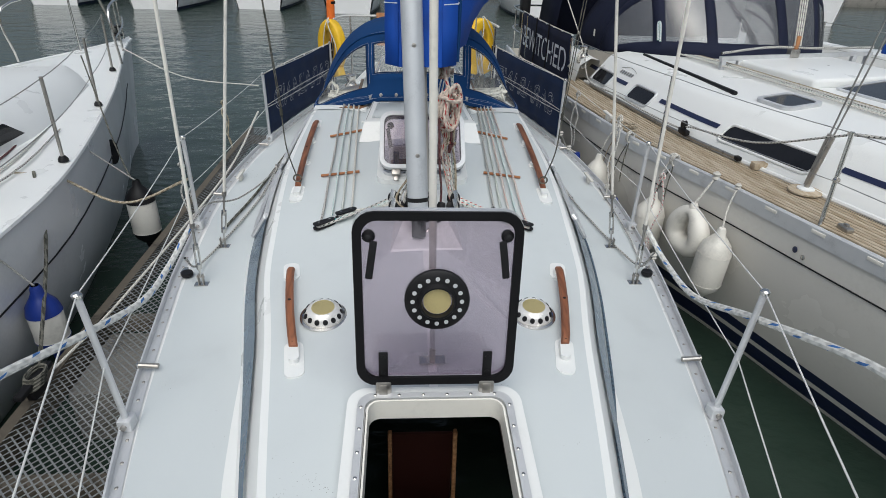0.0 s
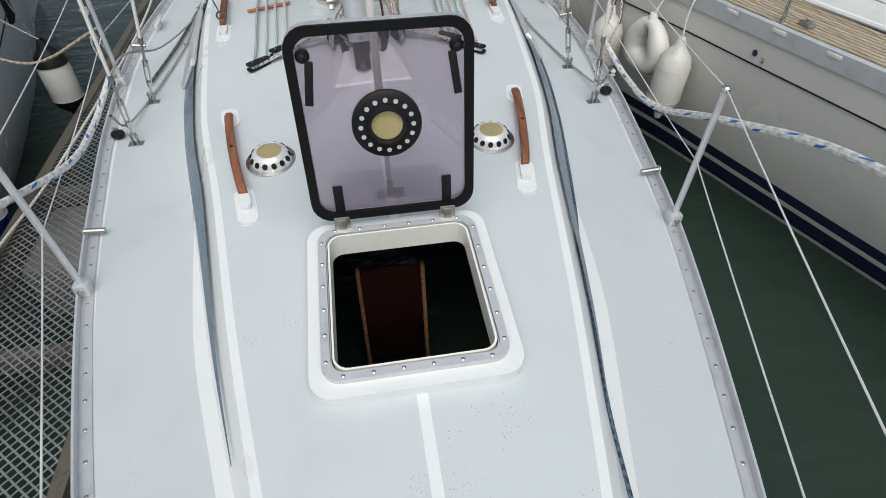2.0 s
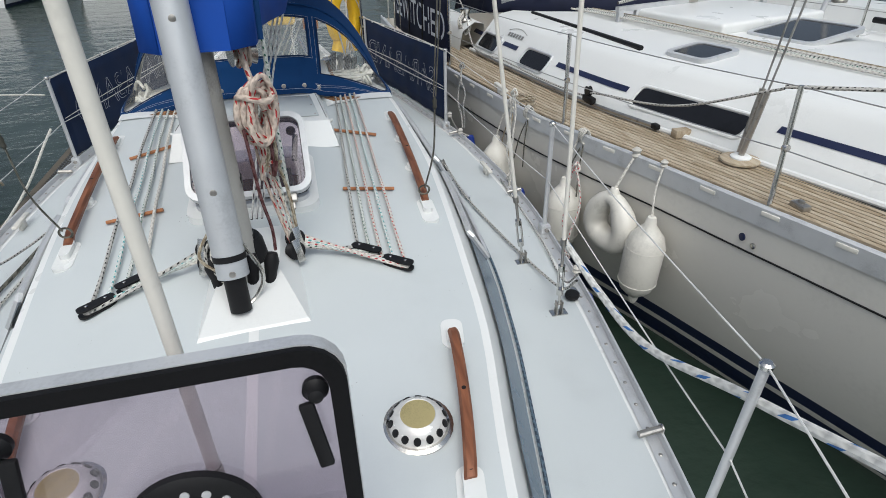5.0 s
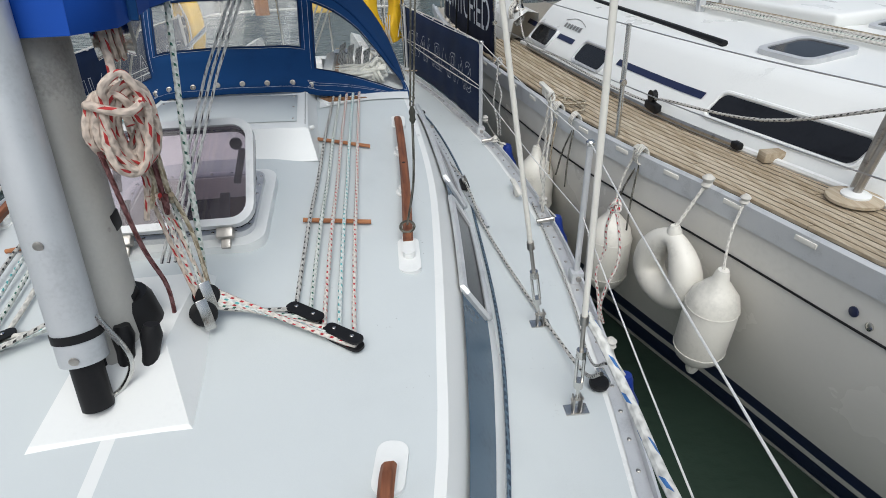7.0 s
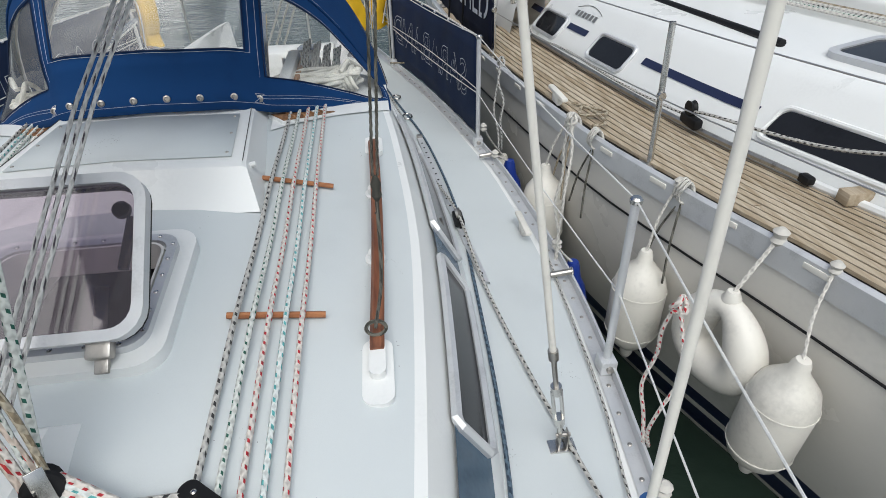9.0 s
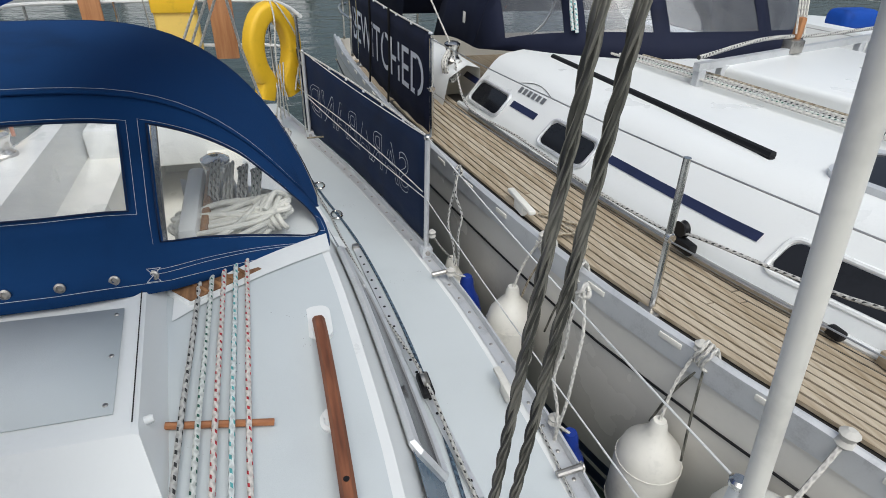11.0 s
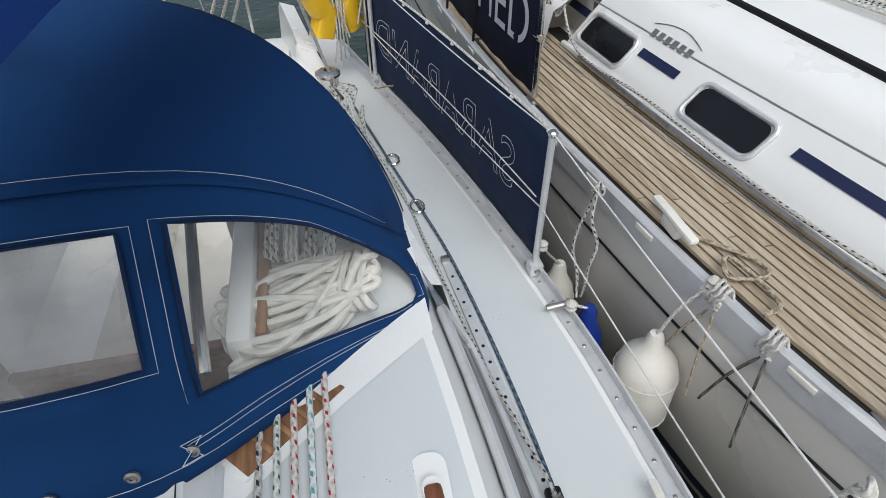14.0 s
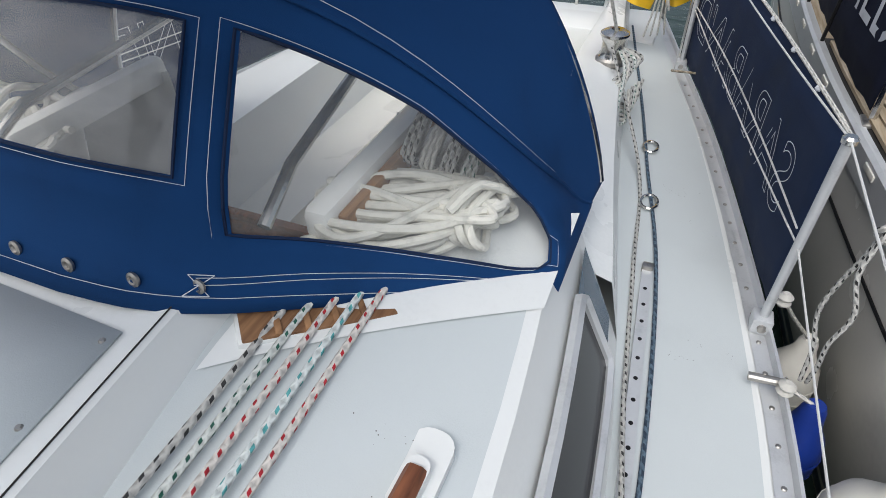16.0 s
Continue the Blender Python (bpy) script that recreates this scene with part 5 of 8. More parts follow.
def neighbour():
    t = thing("yacht", "white cruising yacht with laid teak side deck, moored alongside", "yacht", at=(3.5, 2, -1))
    ys = [-5.2, -4.8, -4.2, -3.4, -2.5] + [-2 + 0.25 * i for i in range(39)]
    # hull: near side, rounding in to the waterline
    def hull_pt(y, k):
        flare = lerp(y, [-5.2, -2, 1.2, 3, 7.6], [0.15, 0.75, 0.50, 0.36, 0.34])
        z = GZ - 1.55 * k
        return V((GUN(y) + flare * (0.15 * k + 0.85 * k ** 2.2), y, z))
    ks = [0, 0.03, 0.1, 0.2, 0.35, 0.5, 0.62, 0.68, 0.695, 0.71, 0.80, 0.9, 1.0]
    bm = sheet(bmesh.new(), hull_pt, ys, ks, mi=lambda i, j: 1 if j in (6, 9) else 0)
    part("hull", bm, [M_HULLR, M_NAVY], t, "off-white hull with a navy boot stripe", angle=60)
    part("hull_line", tube(bmesh.new(), [hull_pt(y, 0.145) + V((-0.004, 0, 0)) for y in ys], 0.005, 6), M_BLACK, t, "thin black cove line")
    far = smooth_table([-5.2, -4.2, -2.5, -0.5, 1.5, 3.0, 5.0, 7.6], [4.40, 4.95, 5.35, 5.50, 5.42, 5.28, 5.10, 4.95])
    bm = sheet(bmesh.new(), lambda y, k: V((far(y) - 0.4 * k * k, y, GZ - 1.55 * k)), ys, [0, 0.4, 0.7, 1.0])
    part("far_topside", bm, M_HULLR, t)
    bm = bmesh.new()
    yt = ys[-1]
    bm.faces.new([bm.verts.new(p) for p in ((GUN(yt), yt, GZ), (far(yt), yt, GZ), (far(yt) - 0.4, yt, -1.27), (GUN(yt) + 0.4, yt, -1.27))])
    part("transom", bm, M_HULLR, t)
    # deck bed under the planks, and the far deck
    bm = sheet(bmesh.new(), lambda y, k: V((GUN(y) + k * (far(y) - GUN(y)), y, GZ + 0.012 + 0.05 * math.sin(math.pi * k))), [y for y in ys if y < 5.3], [0, 0.04, 0.1, 0.16, 0.3, 0.5, 0.7, 1.0], mi=lambda i, j: 0 if j < 3 and ys[i] > -2.6 else 1)
    part("deck_bed", bm, [M_CAULK, M_WHITE], t, "black caulked deck bed beside white deck")
    # toe rail
    prof = [(-0.012, -0.06), (-0.012, 0.035), (0.0, 0.045), (0.008, 0.045), (0.008, 0.018), (0.045, 0.018)]
    part("toe_rail", sheet(bmesh.new(), lambda y, k: V((GUN(y) + prof[k][0], y, GZ + prof[k][1])), ys, list(range(6))), M_ALU, t, "silver aluminium toe rail", angle=25)
    # white blocks paint the bright reflections at the rail's slots
    for i in range(26):
        y = -1.5 + 0.33 * i
        part("rail_slot", abox((0.008, 0.09, 0.022), bevel=0.003, m=Matrix.Translation((GUN(y) - 0.013, y, GZ + 0.012)) @ pose(0, 0, 0, 0, 0, math.degrees(math.atan2(GUN(y) - GUN(y + 0.1), 0.1)))), M_FENDER, t, "toe rail slot, its white reflection made as a pale block")
    # cabin trunk
    def cab(y, k):
        c = (GUN(y) + far(y)) / 2
        h = max(0.35, min(1.0, (y + 3.0) / 4.0))
        f = GUN(y) + 0.5
        half = c - f
        prof = [(0, 0.035), (0.0, 0.05), (0.055, 0.1175), (0.11, 0.185), (0.165, 0.2525), (0.22, 0.32), (0.255, 0.35), (0.31, 0.372), (0.42, 0.39), (0.75, 0.415), (1.25, 0.43)]
        if k <= 10:
            a, b = prof[k]
        else:
            a, b = prof[20 - k]
        a = min(a, half)
        x = f + a if k <= 10 else 2 * c - (f + a)
        z = GZ + 0.035 + (b - 0.035) * (h if b > 0.06 else 1)
        return V((x, y, z))
    yc = [y for y in ys if -2.6 < y < 5.25]
    bm = sheet(bmesh.new(), cab, yc, list(range(21)))
    for y in (yc[0], yc[-1]):
        bm.faces.new([bm.verts.new(cab(y, k)) for k in range(21)])
    part("cabin", bm, M_WHITE, t, "white moulded cabin trunk", angle=50)
    part("cabin_foot", tube(bmesh.new(), [side_pt(y, 0) + V((-0.02, 0, -0.005)) for y in yc], 0.018, 8), M_WHITE, t)

    def blade(y0, y1, s0, s1, lift, n=10, inset=0.0, slant=0.0):
        loop = []
        for i in range(n + 1):
            loop.append((y0 + (y1 - y0) * i / n, s0))
        for i in range(1, 5):
            loop.append((y1 + slant * i / 4, s0 + (s1 - s0) * i / 4))
        for i in range(1, n + 1):
            loop.append((y1 + slant + (y0 - y1 - slant) * i / n, s1))
        for i in range(1, 4):
            loop.append((y0, s1 + (s0 - s1) * i / 4))
        return loop

    def window(y0, y1, s0, s1, nm):
        w = new("window")
        w.parent = t
        w["label"] = nm
        cy, cs, hy, hs = (y0 + y1) / 2, (s0 + s1) / 2, (y1 - y0) / 2, (s1 - s0) / 2
        r = min(hy, hs * 0.35) * 0.55

        def rr(g):
            out = []
            for sx, sy, a0 in ((1, 1, 0), (-1, 1, 90), (-1, -1, 180), (1, -1, 270)):
                for i in range(5):
                    a = radians(a0 + 22.5 * i)
                    out.append((cy + sx * (hy + g - r) + r * math.cos(a), cs + (sy * (hs * 0.35 + g - r) + r * math.sin(a)) / 0.35))
            return out
        pane = bmesh.new()
        pane.faces.new([pane.verts.new(side_pt(a, b, 0.006) - t.location) for a, b in rr(0)])
        part("pane", pane, M_WINDOW, w, smooth=False, at=Matrix.Identity(4))
        fr = bmesh.new()
        tube(fr, [side_pt(a, b, 0.004) - t.location for a, b in rr(0.014)], 0.012, 8, closed=True)
        part("frame", fr, M_ALU if y1 - y0 < 0.6 else M_WHITE, w, at=Matrix.Identity(4))
    window(4.56, 4.94, 0.16, 0.56, "small dark framed cabin window")
    window(3.68, 4.06, 0.18, 0.58, "small dark framed cabin window")
    window(1.86, 2.62, 0.24, 0.62, "long dark saloon window")
    for y0, y1, s in ((2.72, 3.56, 0.49), (4.22, 4.50, 0.49), (5.0, 5.22, 0.5), (-1.2, 1.70, 0.56)):
        n = max(2, int((y1 - y0) / 0.15))
        part("stripe", sheet(bmesh.new(), lambda y, k: side_pt(y, s - 0.06 + 0.12 * k, 0.004), [y0 + (y1 - y0) * i / n for i in range(n + 1)], [0, 1]), M_NAVY, t, "navy style stripe")
    # builder's mark as plain bars and an arc
    lg = bmesh.new()
    for i in range(6):
        y = 4.53 - 0.05 * i
        vs = [lg.verts.new(side_pt(y - a, 0.72 + b, 0.004)) for a, b in ((0, 0), (0.034, 0), (0.034, 0.11), (0, 0.11))]
        lg.faces.new(vs)
    tube(lg, [side_pt(4.56 - 0.34 * i / 10, 0.88 + 0.10 * math.sin(math.pi * i / 10), 0.003) for i in range(11)], 0.002, 4)
    part("maker_mark", lg, M_DULL, t, "grey maker's mark on the cabin side", smooth=False)
    # cabin-top hand rail
    hr = new("grab_rail")
    hr.parent = t
    hr["label"] = "dark brown grab rail on the cabin top"
    P = [V((2.665 - 0.125 * i / 8, 2.98 + 1.76 * i / 8, 0.675)) - t.location for i in range(9)]
    part("bar", tubes([P], 0.020, 8), M_BLACK, hr, at=Matrix.Identity(4))
    for q in (0.02, 0.36, 0.68, 0.98):
        p = P[0].lerp(P[-1], q)
        part("foot", abox((0.035, 0.09, 0.06), p - V((0, 0, 0.03)), 0.012), M_BLACK, hr, at=Matrix.Identity(4))
    R = pose(0, 0, 0, 0, 0, 13)

    def roof_hatch(x, y, w, l, z):
        h = new("roof_hatch")
        h.parent = t
        h["label"] = "smoked roof hatch in a grey frame"
        m = Matrix.Translation(V((x, y, z)) - t.location) @ R @ pose(0, 0, 0, 0, -5)
        part("frame", ring_prism(bmesh.new(), rounded(w, l, 0.07), rounded(w - 0.07, l - 0.07, 0.05), 0, 0.035), M_ALU, h, at=m)
        part("pane", disc_prism(bmesh.new(), rounded(w - 0.06, l - 0.06, 0.05), 0.005, 0.028), M_WINDOW, h, at=m)
    roof_hatch(2.93, 2.66, 0.36, 0.36, 0.672)
    roof_hatch(3.92, 2.86, 0.62, 0.55, 0.715)
    m = Matrix.Translation(V((3.86, 3.66, 0.74)) - t.location) @ R
    part("hatch_garage", abox((1.2, 0.95, 0.09), (0, 0, 0), 0.03, 3), M_WHITE, t, "white sliding hatch garage", at=m)
    tr = new("mainsheet_track")
    tr.parent = t
    tr["label"] = "grey mainsheet track on stands with a lashed line"
    a, b = V((2.95, 3.88, 0.80)) - t.location, V((4.90, 4.42, 0.80)) - t.location
    part("bar", tubes([[a, b]], 0.028, 4), M_ALU, tr, at=Matrix.Identity(4))
    for q in (0.02, 0.12, 0.88, 0.98):
        p = a.lerp(b, q)
        part("stand", abox((0.05, 0.05, 0.14), p - V((0, 0, 0.08)), 0.008), M_ALU, tr, at=Matrix.Identity(4))
    part("line", tube(bmesh.new(), spline([a + V((0, 0, 0.05)), a.lerp(b, 0.3) + V((0, 0.02, 0.09)), a.lerp(b, 0.6) + V((0, 0, 0.07)), b + V((0, 0, 0.06))], 6), 0.012, 8), R_BLACK, tr, at=Matrix.Identity(4))
    part("car", abox((0.10, 0.08, 0.08), a.lerp(b, 0.45) + V((0, 0, 0.03)), 0.01), M_DULL, tr, at=Matrix.Identity(4))
    for i in range(5):
        o = 0.04 * i
        pts = [V((2.86 + o, 4.62, 0.72)), V((2.98 + o, 3.9, 0.735)), V((3.10 + o, 3.3, 0.73)), V((3.26 + o, 2.5, 0.725)), V((3.5 + o, 1.5, 0.71))]
        part("control_line", tube(bmesh.new(), spline(pts, 5), 0.009, 6), (R_WHITE, R_GREEN, R_BLACK, R_WHITE, R_TAN)[i], t, "control line led aft over the cabin top")
    # genoa track with car along the cabin foot
    gt = new("genoa_track")
    gt.parent = t
    gt["label"] = "black genoa track with a car along the deck"
    tl = [V((GUN(y) + 0.455, y, GZ + 0.062)) - t.location for y in [2.30 + 0.13 * i for i in range(20)]]
    part("track", tubes([tl], 0.014, 6), M_DULL, gt, at=Matrix.Identity(4))
    c = V((GUN(2.9) + 0.455, 2.9, GZ + 0.085)) - t.location
    part("car", abox((0.045, 0.14, 0.05), c, 0.01), M_BLACK, gt, at=Matrix.Identity(4))
    part("sheave", alathe([(0.035, -0.015), (0.028, 0), (0.035, 0.015)], 16, Matrix.Translation(c + V((0, 0.02, 0.055))) @ pose(0, 0, 0, 0, 90)), M_BLACK, gt, at=Matrix.Identity(4))
    part("end_stop", abox((0.04, 0.06, 0.035), tl[0], 0.01), M_BLACK, gt, at=Matrix.Identity(4))
    sh = [V((GUN(y) + 0.465 + 0.015 * math.sin(5 * y), y, GZ + 0.09)) for y in (2.98, 3.5, 4.2, 4.8)]
    part("sheet", tube(bmesh.new(), spline([V((2.62, 1.58, 0.75)), V((2.45, 2.2, 0.50)), V((GUN(2.85) + 0.46, 2.85, 0.42))] + sh + [V((1.98, 5.12, 0.62))], 6), 0.0075, 8), R_BLACK, t, "grey flecked genoa sheet")
    # stanchions and guard wires
    tops = []
    for y in (-0.3, 1.22, 2.62, 4.45, 6.3):
        st = new("stanchion")
        st.parent = t
        st["label"] = "polished steel stanchion"
        b0 = V((GUN(y) + 0.07, y, GZ + 0.015)) - t.location
        part("post", tubes([[b0, b0 + V((-0.01, 0.01, 0.58))]], 0.0125, 10), M_STEEL, st, at=Matrix.Identity(4))
        part("base", abox((0.06, 0.09, 0.02), b0, 0.005), M_DULL, st, at=Matrix.Identity(4))
        part("eye", alathe([(0.016, -0.012), (0.020, 0), (0.016, 0.012)], 10, Matrix.Translation(b0 + V((-0.005, 0, 0.30))) @ pose(0, 0, 0, 90)), M_STEEL, st, at=Matrix.Identity(4))
        tops.append(b0 + t.location + V((-0.01, 0.01, 0.575)))
    for lvl in (0.0, 0.285):
        pts = []
        for p, q in zip(tops, tops[1:]):
            pts += sag(p - V((0, 0, lvl)), q - V((0, 0, lvl)), 0.012, 6)
        part("guard_wire", tube(bmesh.new(), pts, 0.003, 5), M_WIRE, t, "thin steel guard wire")
    # shroud root on a round plate
    cp = new("chainplate")
    cp.parent = t
    cp["label"] = "steel shroud root on a round plate"
    c = V((2.575, 1.70, GZ + 0.05)) - t.location
    part("plate", alathe([(0.105, -0.005), (0.105, 0.006), (0.095, 0.010), (0.06, 0.012)], 28, Matrix.Translation(c)), M_TEAKD, cp, at=Matrix.Identity(4))
    part("boss", alathe([(0.055, 0.008), (0.055, 0.02), (0.042, 0.028)], 24, Matrix.Translation(c)), M_WHITE, cp, at=Matrix.Identity(4))
    for o in ((0, 0), (0.03, 0.05)):
        tp = V((3.0 + o[0], 1.3 + o[1] * 6, 5.0)) - t.location
        q = c + V((o[0], o[1], 0.02))
        d = (tp - q).normalized()
        part("turnbuckle", tubes([[q, q + d * 0.36]], 0.016, 8), M_DULL, cp, at=Matrix.Identity(4))
        part("shroud", tubes([[q + d * 0.34, tp]], 0.006, 6), M_WIRE, cp, at=Matrix.Identity(4))
    # white horn cleat and small fairlead on deck
    k = V((GUN(3.4) + 0.06, 3.42, GZ + 0.05)) - t.location
    part("mooring_cleat", box(abox((0.035, 0.26, 0.022), k + V((0, 0, 0.03)), 0.009), (0.03, 0.10, 0.05), k, 0.008), M_FENDER, t, "white horn cleat", at=Matrix.Identity(4))
    part("fairlead", box(abox((0.05, 0.09, 0.035), V((GUN(1.2) + 0.16, 1.14, GZ + 0.045)) - t.location, 0.01), (0.02, 0.03, 0.05), V((GUN(1.2) + 0.16, 1.14, GZ + 0.05)) - t.location, 0.004), M_DULL, t, at=Matrix.Identity(4))
    part("skin_fitting", alathe([(0.02, 0), (0.02, 0.006), (0.012, 0.008)], 14, Matrix.Translation(hull_pt(1.25, 0.10) - t.location + V((-0.004, 0, 0))) @ pose(0, 0, 0, 0, -90)), M_NAVY, t, at=Matrix.Identity(4))
    part("skin_fitting", alathe([(0.016, 0), (0.016, 0.006), (0.010, 0.008)], 14, Matrix.Translation(hull_pt(1.19, 0.115) - t.location + V((-0.004, 0, 0))) @ pose(0, 0, 0, 0, -90)), M_STEEL, t, at=Matrix.Identity(4))
    # teak spacer block on deck
    part("deck_block", abox((0.10, 0.06, 0.05), V((GUN(2.12) + 0.47, 2.14, GZ + 0.065)) - t.location, 0.004), M_TEAKD, t, at=Matrix.Identity(4))
    # cockpit coaming aft
    bm = sheet(bmesh.new(), lambda y, k: V((GUN(y) + (0.36, 0.40, 0.52, 0.62, 0.66)[k], y, (GZ + 0.02, 0.50, 0.58, 0.56, 0.1)[k] - 0.05 * max(0, y - 6))), [5.0, 5.3, 5.6, 6, 6.5, 7, 7.6], list(range(5)))
    part("coaming", bm, M_WHITE, t, "white cockpit coaming", angle=50)
    bm = sheet(bmesh.new(), lambda y, x: V((GUN(y) + x, y, 0.05)), [5.2, 6.4, 7.6], [0.0, 1.2, 3.3])
    part("cockpit_sole", bm, M_TEAKD, t)
    part("wheel", tube(bmesh.new(), [V((3.2 + 0.42 * math.cos(a), 6.9, 0.75 + 0.42 * math.sin(a))) for a in [6.283 * i / 28 for i in range(28)]], 0.014, 8, True), M_STEEL, t, "steel steering wheel")
    return t


NB = neighbour()


def neighbour_hood():
    t = thing("neighbour_sprayhood", "very dark navy sprayhood with clear curved windows", "sprayhood", at=(3.4, 5.2, 0.7))
    cx = 3.55

    def low(u):
        a = abs(u)
        x = cx + u * 1.29
        return V((x, 4.38 + 0.85 * a ** 3 - 0.10 * u, 0.70 - 0.09 * a ** 4))

    def top(u):
        a = abs(u)
        return V((cx + u * 1.31, 4.95 + 0.40 * a ** 4 - 0.10 * u, 0.60 + 0.86 * max(0, 1 - a ** 4.5) ** 0.6))

    def back(u):
        a = abs(u)
        return V((cx + u * 1.37, 6.2 - 0.1 * u, 0.52 + 0.95 * max(0, 1 - a ** 3.6) ** 0.7))
    us = [-1 + i / 24 for i in range(49)]
    vs = [0, 0.1, 0.2, 0.35, 0.5, 0.65, 0.8, 0.86, 0.93, 1]

    def fp(u, v):
        return low(u).lerp(top(u), v) + V((0, -0.03 * math.sin(math.pi * v), 0))

    def win(u, v):
        a = abs(u)
        return 0.2 < v < 0.86 and (a < 0.27 or 0.33 < a < 0.64 or 0.70 < a < 0.93)
    thicken(part("front_panel", sheet(bmesh.new(), fp, us, vs, keep=lambda i, j: not win((us[i] + us[i + 1]) / 2, (vs[j] + vs[j + 1]) / 2)), M_DKNAVY, t, angle=80), 0.004, 0)
    for lo, hi in ((-0.94, -0.69), (-0.65, -0.32), (-0.28, 0.28), (0.32, 0.65), (0.69, 0.94)):
        w = part("window", sheet(bmesh.new(), lambda u, v: fp(u, v) + V((0, 0.003, 0)), [lo + (hi - lo) * i / 8 for i in range(9)], [0.18 + 0.7 * i / 6 for i in range(7)]), M_VINYLD, t, "hazy clear window", angle=80)
        w.visible_shadow = False
    rr = lambda u, v: top(u).lerp(back(u), v) + V((0, 0, 0.03 * math.sin(math.pi * v)))
    thicken(part("roof_cloth", sheet(bmesh.new(), rr, us, [0, 0.2, 0.4, 0.6, 0.8, 1]), M_DKNAVY, t, "dark navy canvas roof and sides", angle=80), 0.004, 0)
    part("patch", abox((0.005, 0.05, 0.08), rr(-0.985, 0.25) + V((-0.02, 0, 0.02)), 0.002), M_FENDER, t, "small white patch")
    part("line_bag", tube(bmesh.new(), spline([fp(-0.66, 0.2) + V((-0.01, -0.02, 0)), fp(-0.66, 0.45) + V((-0.01, -0.03, 0)), fp(-0.68, 0.45) + V((0, -0.03, 0)), fp(-0.68, 0.22) + V((0, -0.02, 0))], 5), 0.012, 6), R_TEAL, t, "hank of blue line")
    b = thing("cockpit_tent", "black cockpit canopy on the yacht alongside", "canopy", at=(3.3, 7.0, 1.2))
    bm = sheet(bmesh.new(), lambda u, v: V((cx + u * 1.62, 6.45 + 1.1 * v, 0.60 + 1.5 * max(0, 1 - abs(u) ** 5) ** 0.5)), us, [0, 0.5, 1])
    thicken(part("canvas", bm, M_DKNAVY, b, angle=80), 0.004, 0)
    bm = bmesh.new()
    sheet(bm, lambda x, z: V((x, 7.52, z)), [cx - 1.58, cx, cx + 1.58], [0.50, 1.0, 1.9])
    thicken(part("back_panel", bm, M_DKNAVY, b), 0.004, 0)
    winch(2.0, 5.22, 0.55, 0.055, "winches on the yacht alongside")


neighbour_hood()


def weather_cloth(name, pts_low, pts_high, label, material):
    t = thing(name, label, "weather cloth", "weather cloths", at=pts_low[0])
    n = len(pts_low)
    bm = bmesh.new()

    def fn(i, v):
        a, b = V(pts_low[i]), V(pts_high[i])
        p = a.lerp(b, v)
        w = 0.008 * math.sin(i * 1.7 + 3 * v) * math.sin(math.pi * v)
        return p + V((w, 0, 0.006 * math.sin(i * 2.1) * (1 - v)))
    sheet(bm, fn, list(range(n)), [i / 6 for i in range(7)])
    thicken(part("cloth", bm, material, t, angle=80), 0.003, 0)
    part("lacing", tube(bmesh.new(), [V(p) + V((0, 0, 0.006)) for p in pts_high], 0.0055, 6), R_WHITE, t, "white lacing cord along the top edge")
    for i in range(0, n, 3):
        part("lashing", alathe([(0.010, -0.006), (0.013, 0), (0.010, 0.006)], 8, Matrix.Translation(pts_high[i])), M_STITCH, t)
    return t


def along(x_of, y0, y1, z, n=22):
    return [(x_of(y0 + (y1 - y0) * i / n), y0 + (y1 - y0) * i / n, z) for i in range(n + 1)]


def letters_on(parent, body, size, x_of, y0, y1, z0, material, facing, outline=0.0, label=""):
    """Lettering laid onto a cloth that stands along the deck edge."""
    me = text_mesh(body, size, outline)
    xs = [v.co.x for v in me.vertices]
    lo, hi = min(xs), max(xs)
    for v in me.vertices:
        q = (v.co.x - lo) / (hi - lo)
        y = y0 + (y1 - y0) * q
        v.co = V((x_of(y) + facing * (0.006 + 0.2 * v.co.z), y, z0 + v.co.y))
    me.materials.append(material)
    ob = new("lettering", me)
    ob.parent = parent
    ob.location = -parent.location
    ob["label"] = label
    return ob


def cloths():
    for s in (-1, 1):
        xo = lambda y, s=s: s * (HALF(y) + 0.005)
        lo, hi = along(xo, 3.68, 5.6, 0.045), along(xo, 3.68, 5.6, 0.60)
        t = weather_cloth("weather_cloth", lo, hi, "navy weather cloth laced to the guardrail, letters showing through", M_CLOTH)
        # the name faces outboard and shows reversed from the deck
        y0, y1 = (3.88, 5.38) if s > 0 else (5.38, 3.88)
        letters_on(t, "SARABAND", 0.30, xo, y0, y1, 0.22, M_STITCH, -s, 0.0016, "stitched outline of the boat's name, seen reversed")
        part("cord", tube(bmesh.new(), [V(p) + V((-s * 0.02, 0, -0.27)) for p in hi], 0.003, 5), M_WIREW, t)
    xo = lambda y: GUN(y) + 0.06
    t = weather_cloth("weather_cloth", along(xo, 4.47, 6.6, 0.33), along(xo, 4.47, 6.6, 0.90), "dark navy weather cloth with large white name letters", M_DKNAVY)
    letters_on(t, "BEWITCHED", 0.36, xo, 6.45, 4.55, 0.50, M_STITCH, -1, 0.0, "large white letters of the boat's name")
    for y in (5.2, 5.75):
        part("strap", tube(bmesh.new(), [(xo(y) - 0.012, y, 0.92), (xo(y) - 0.012, y, 0.60), (xo(y) - 0.03, y, 0.20)], 0.008, 6), M_BLACK, t, "black strap")


cloths()


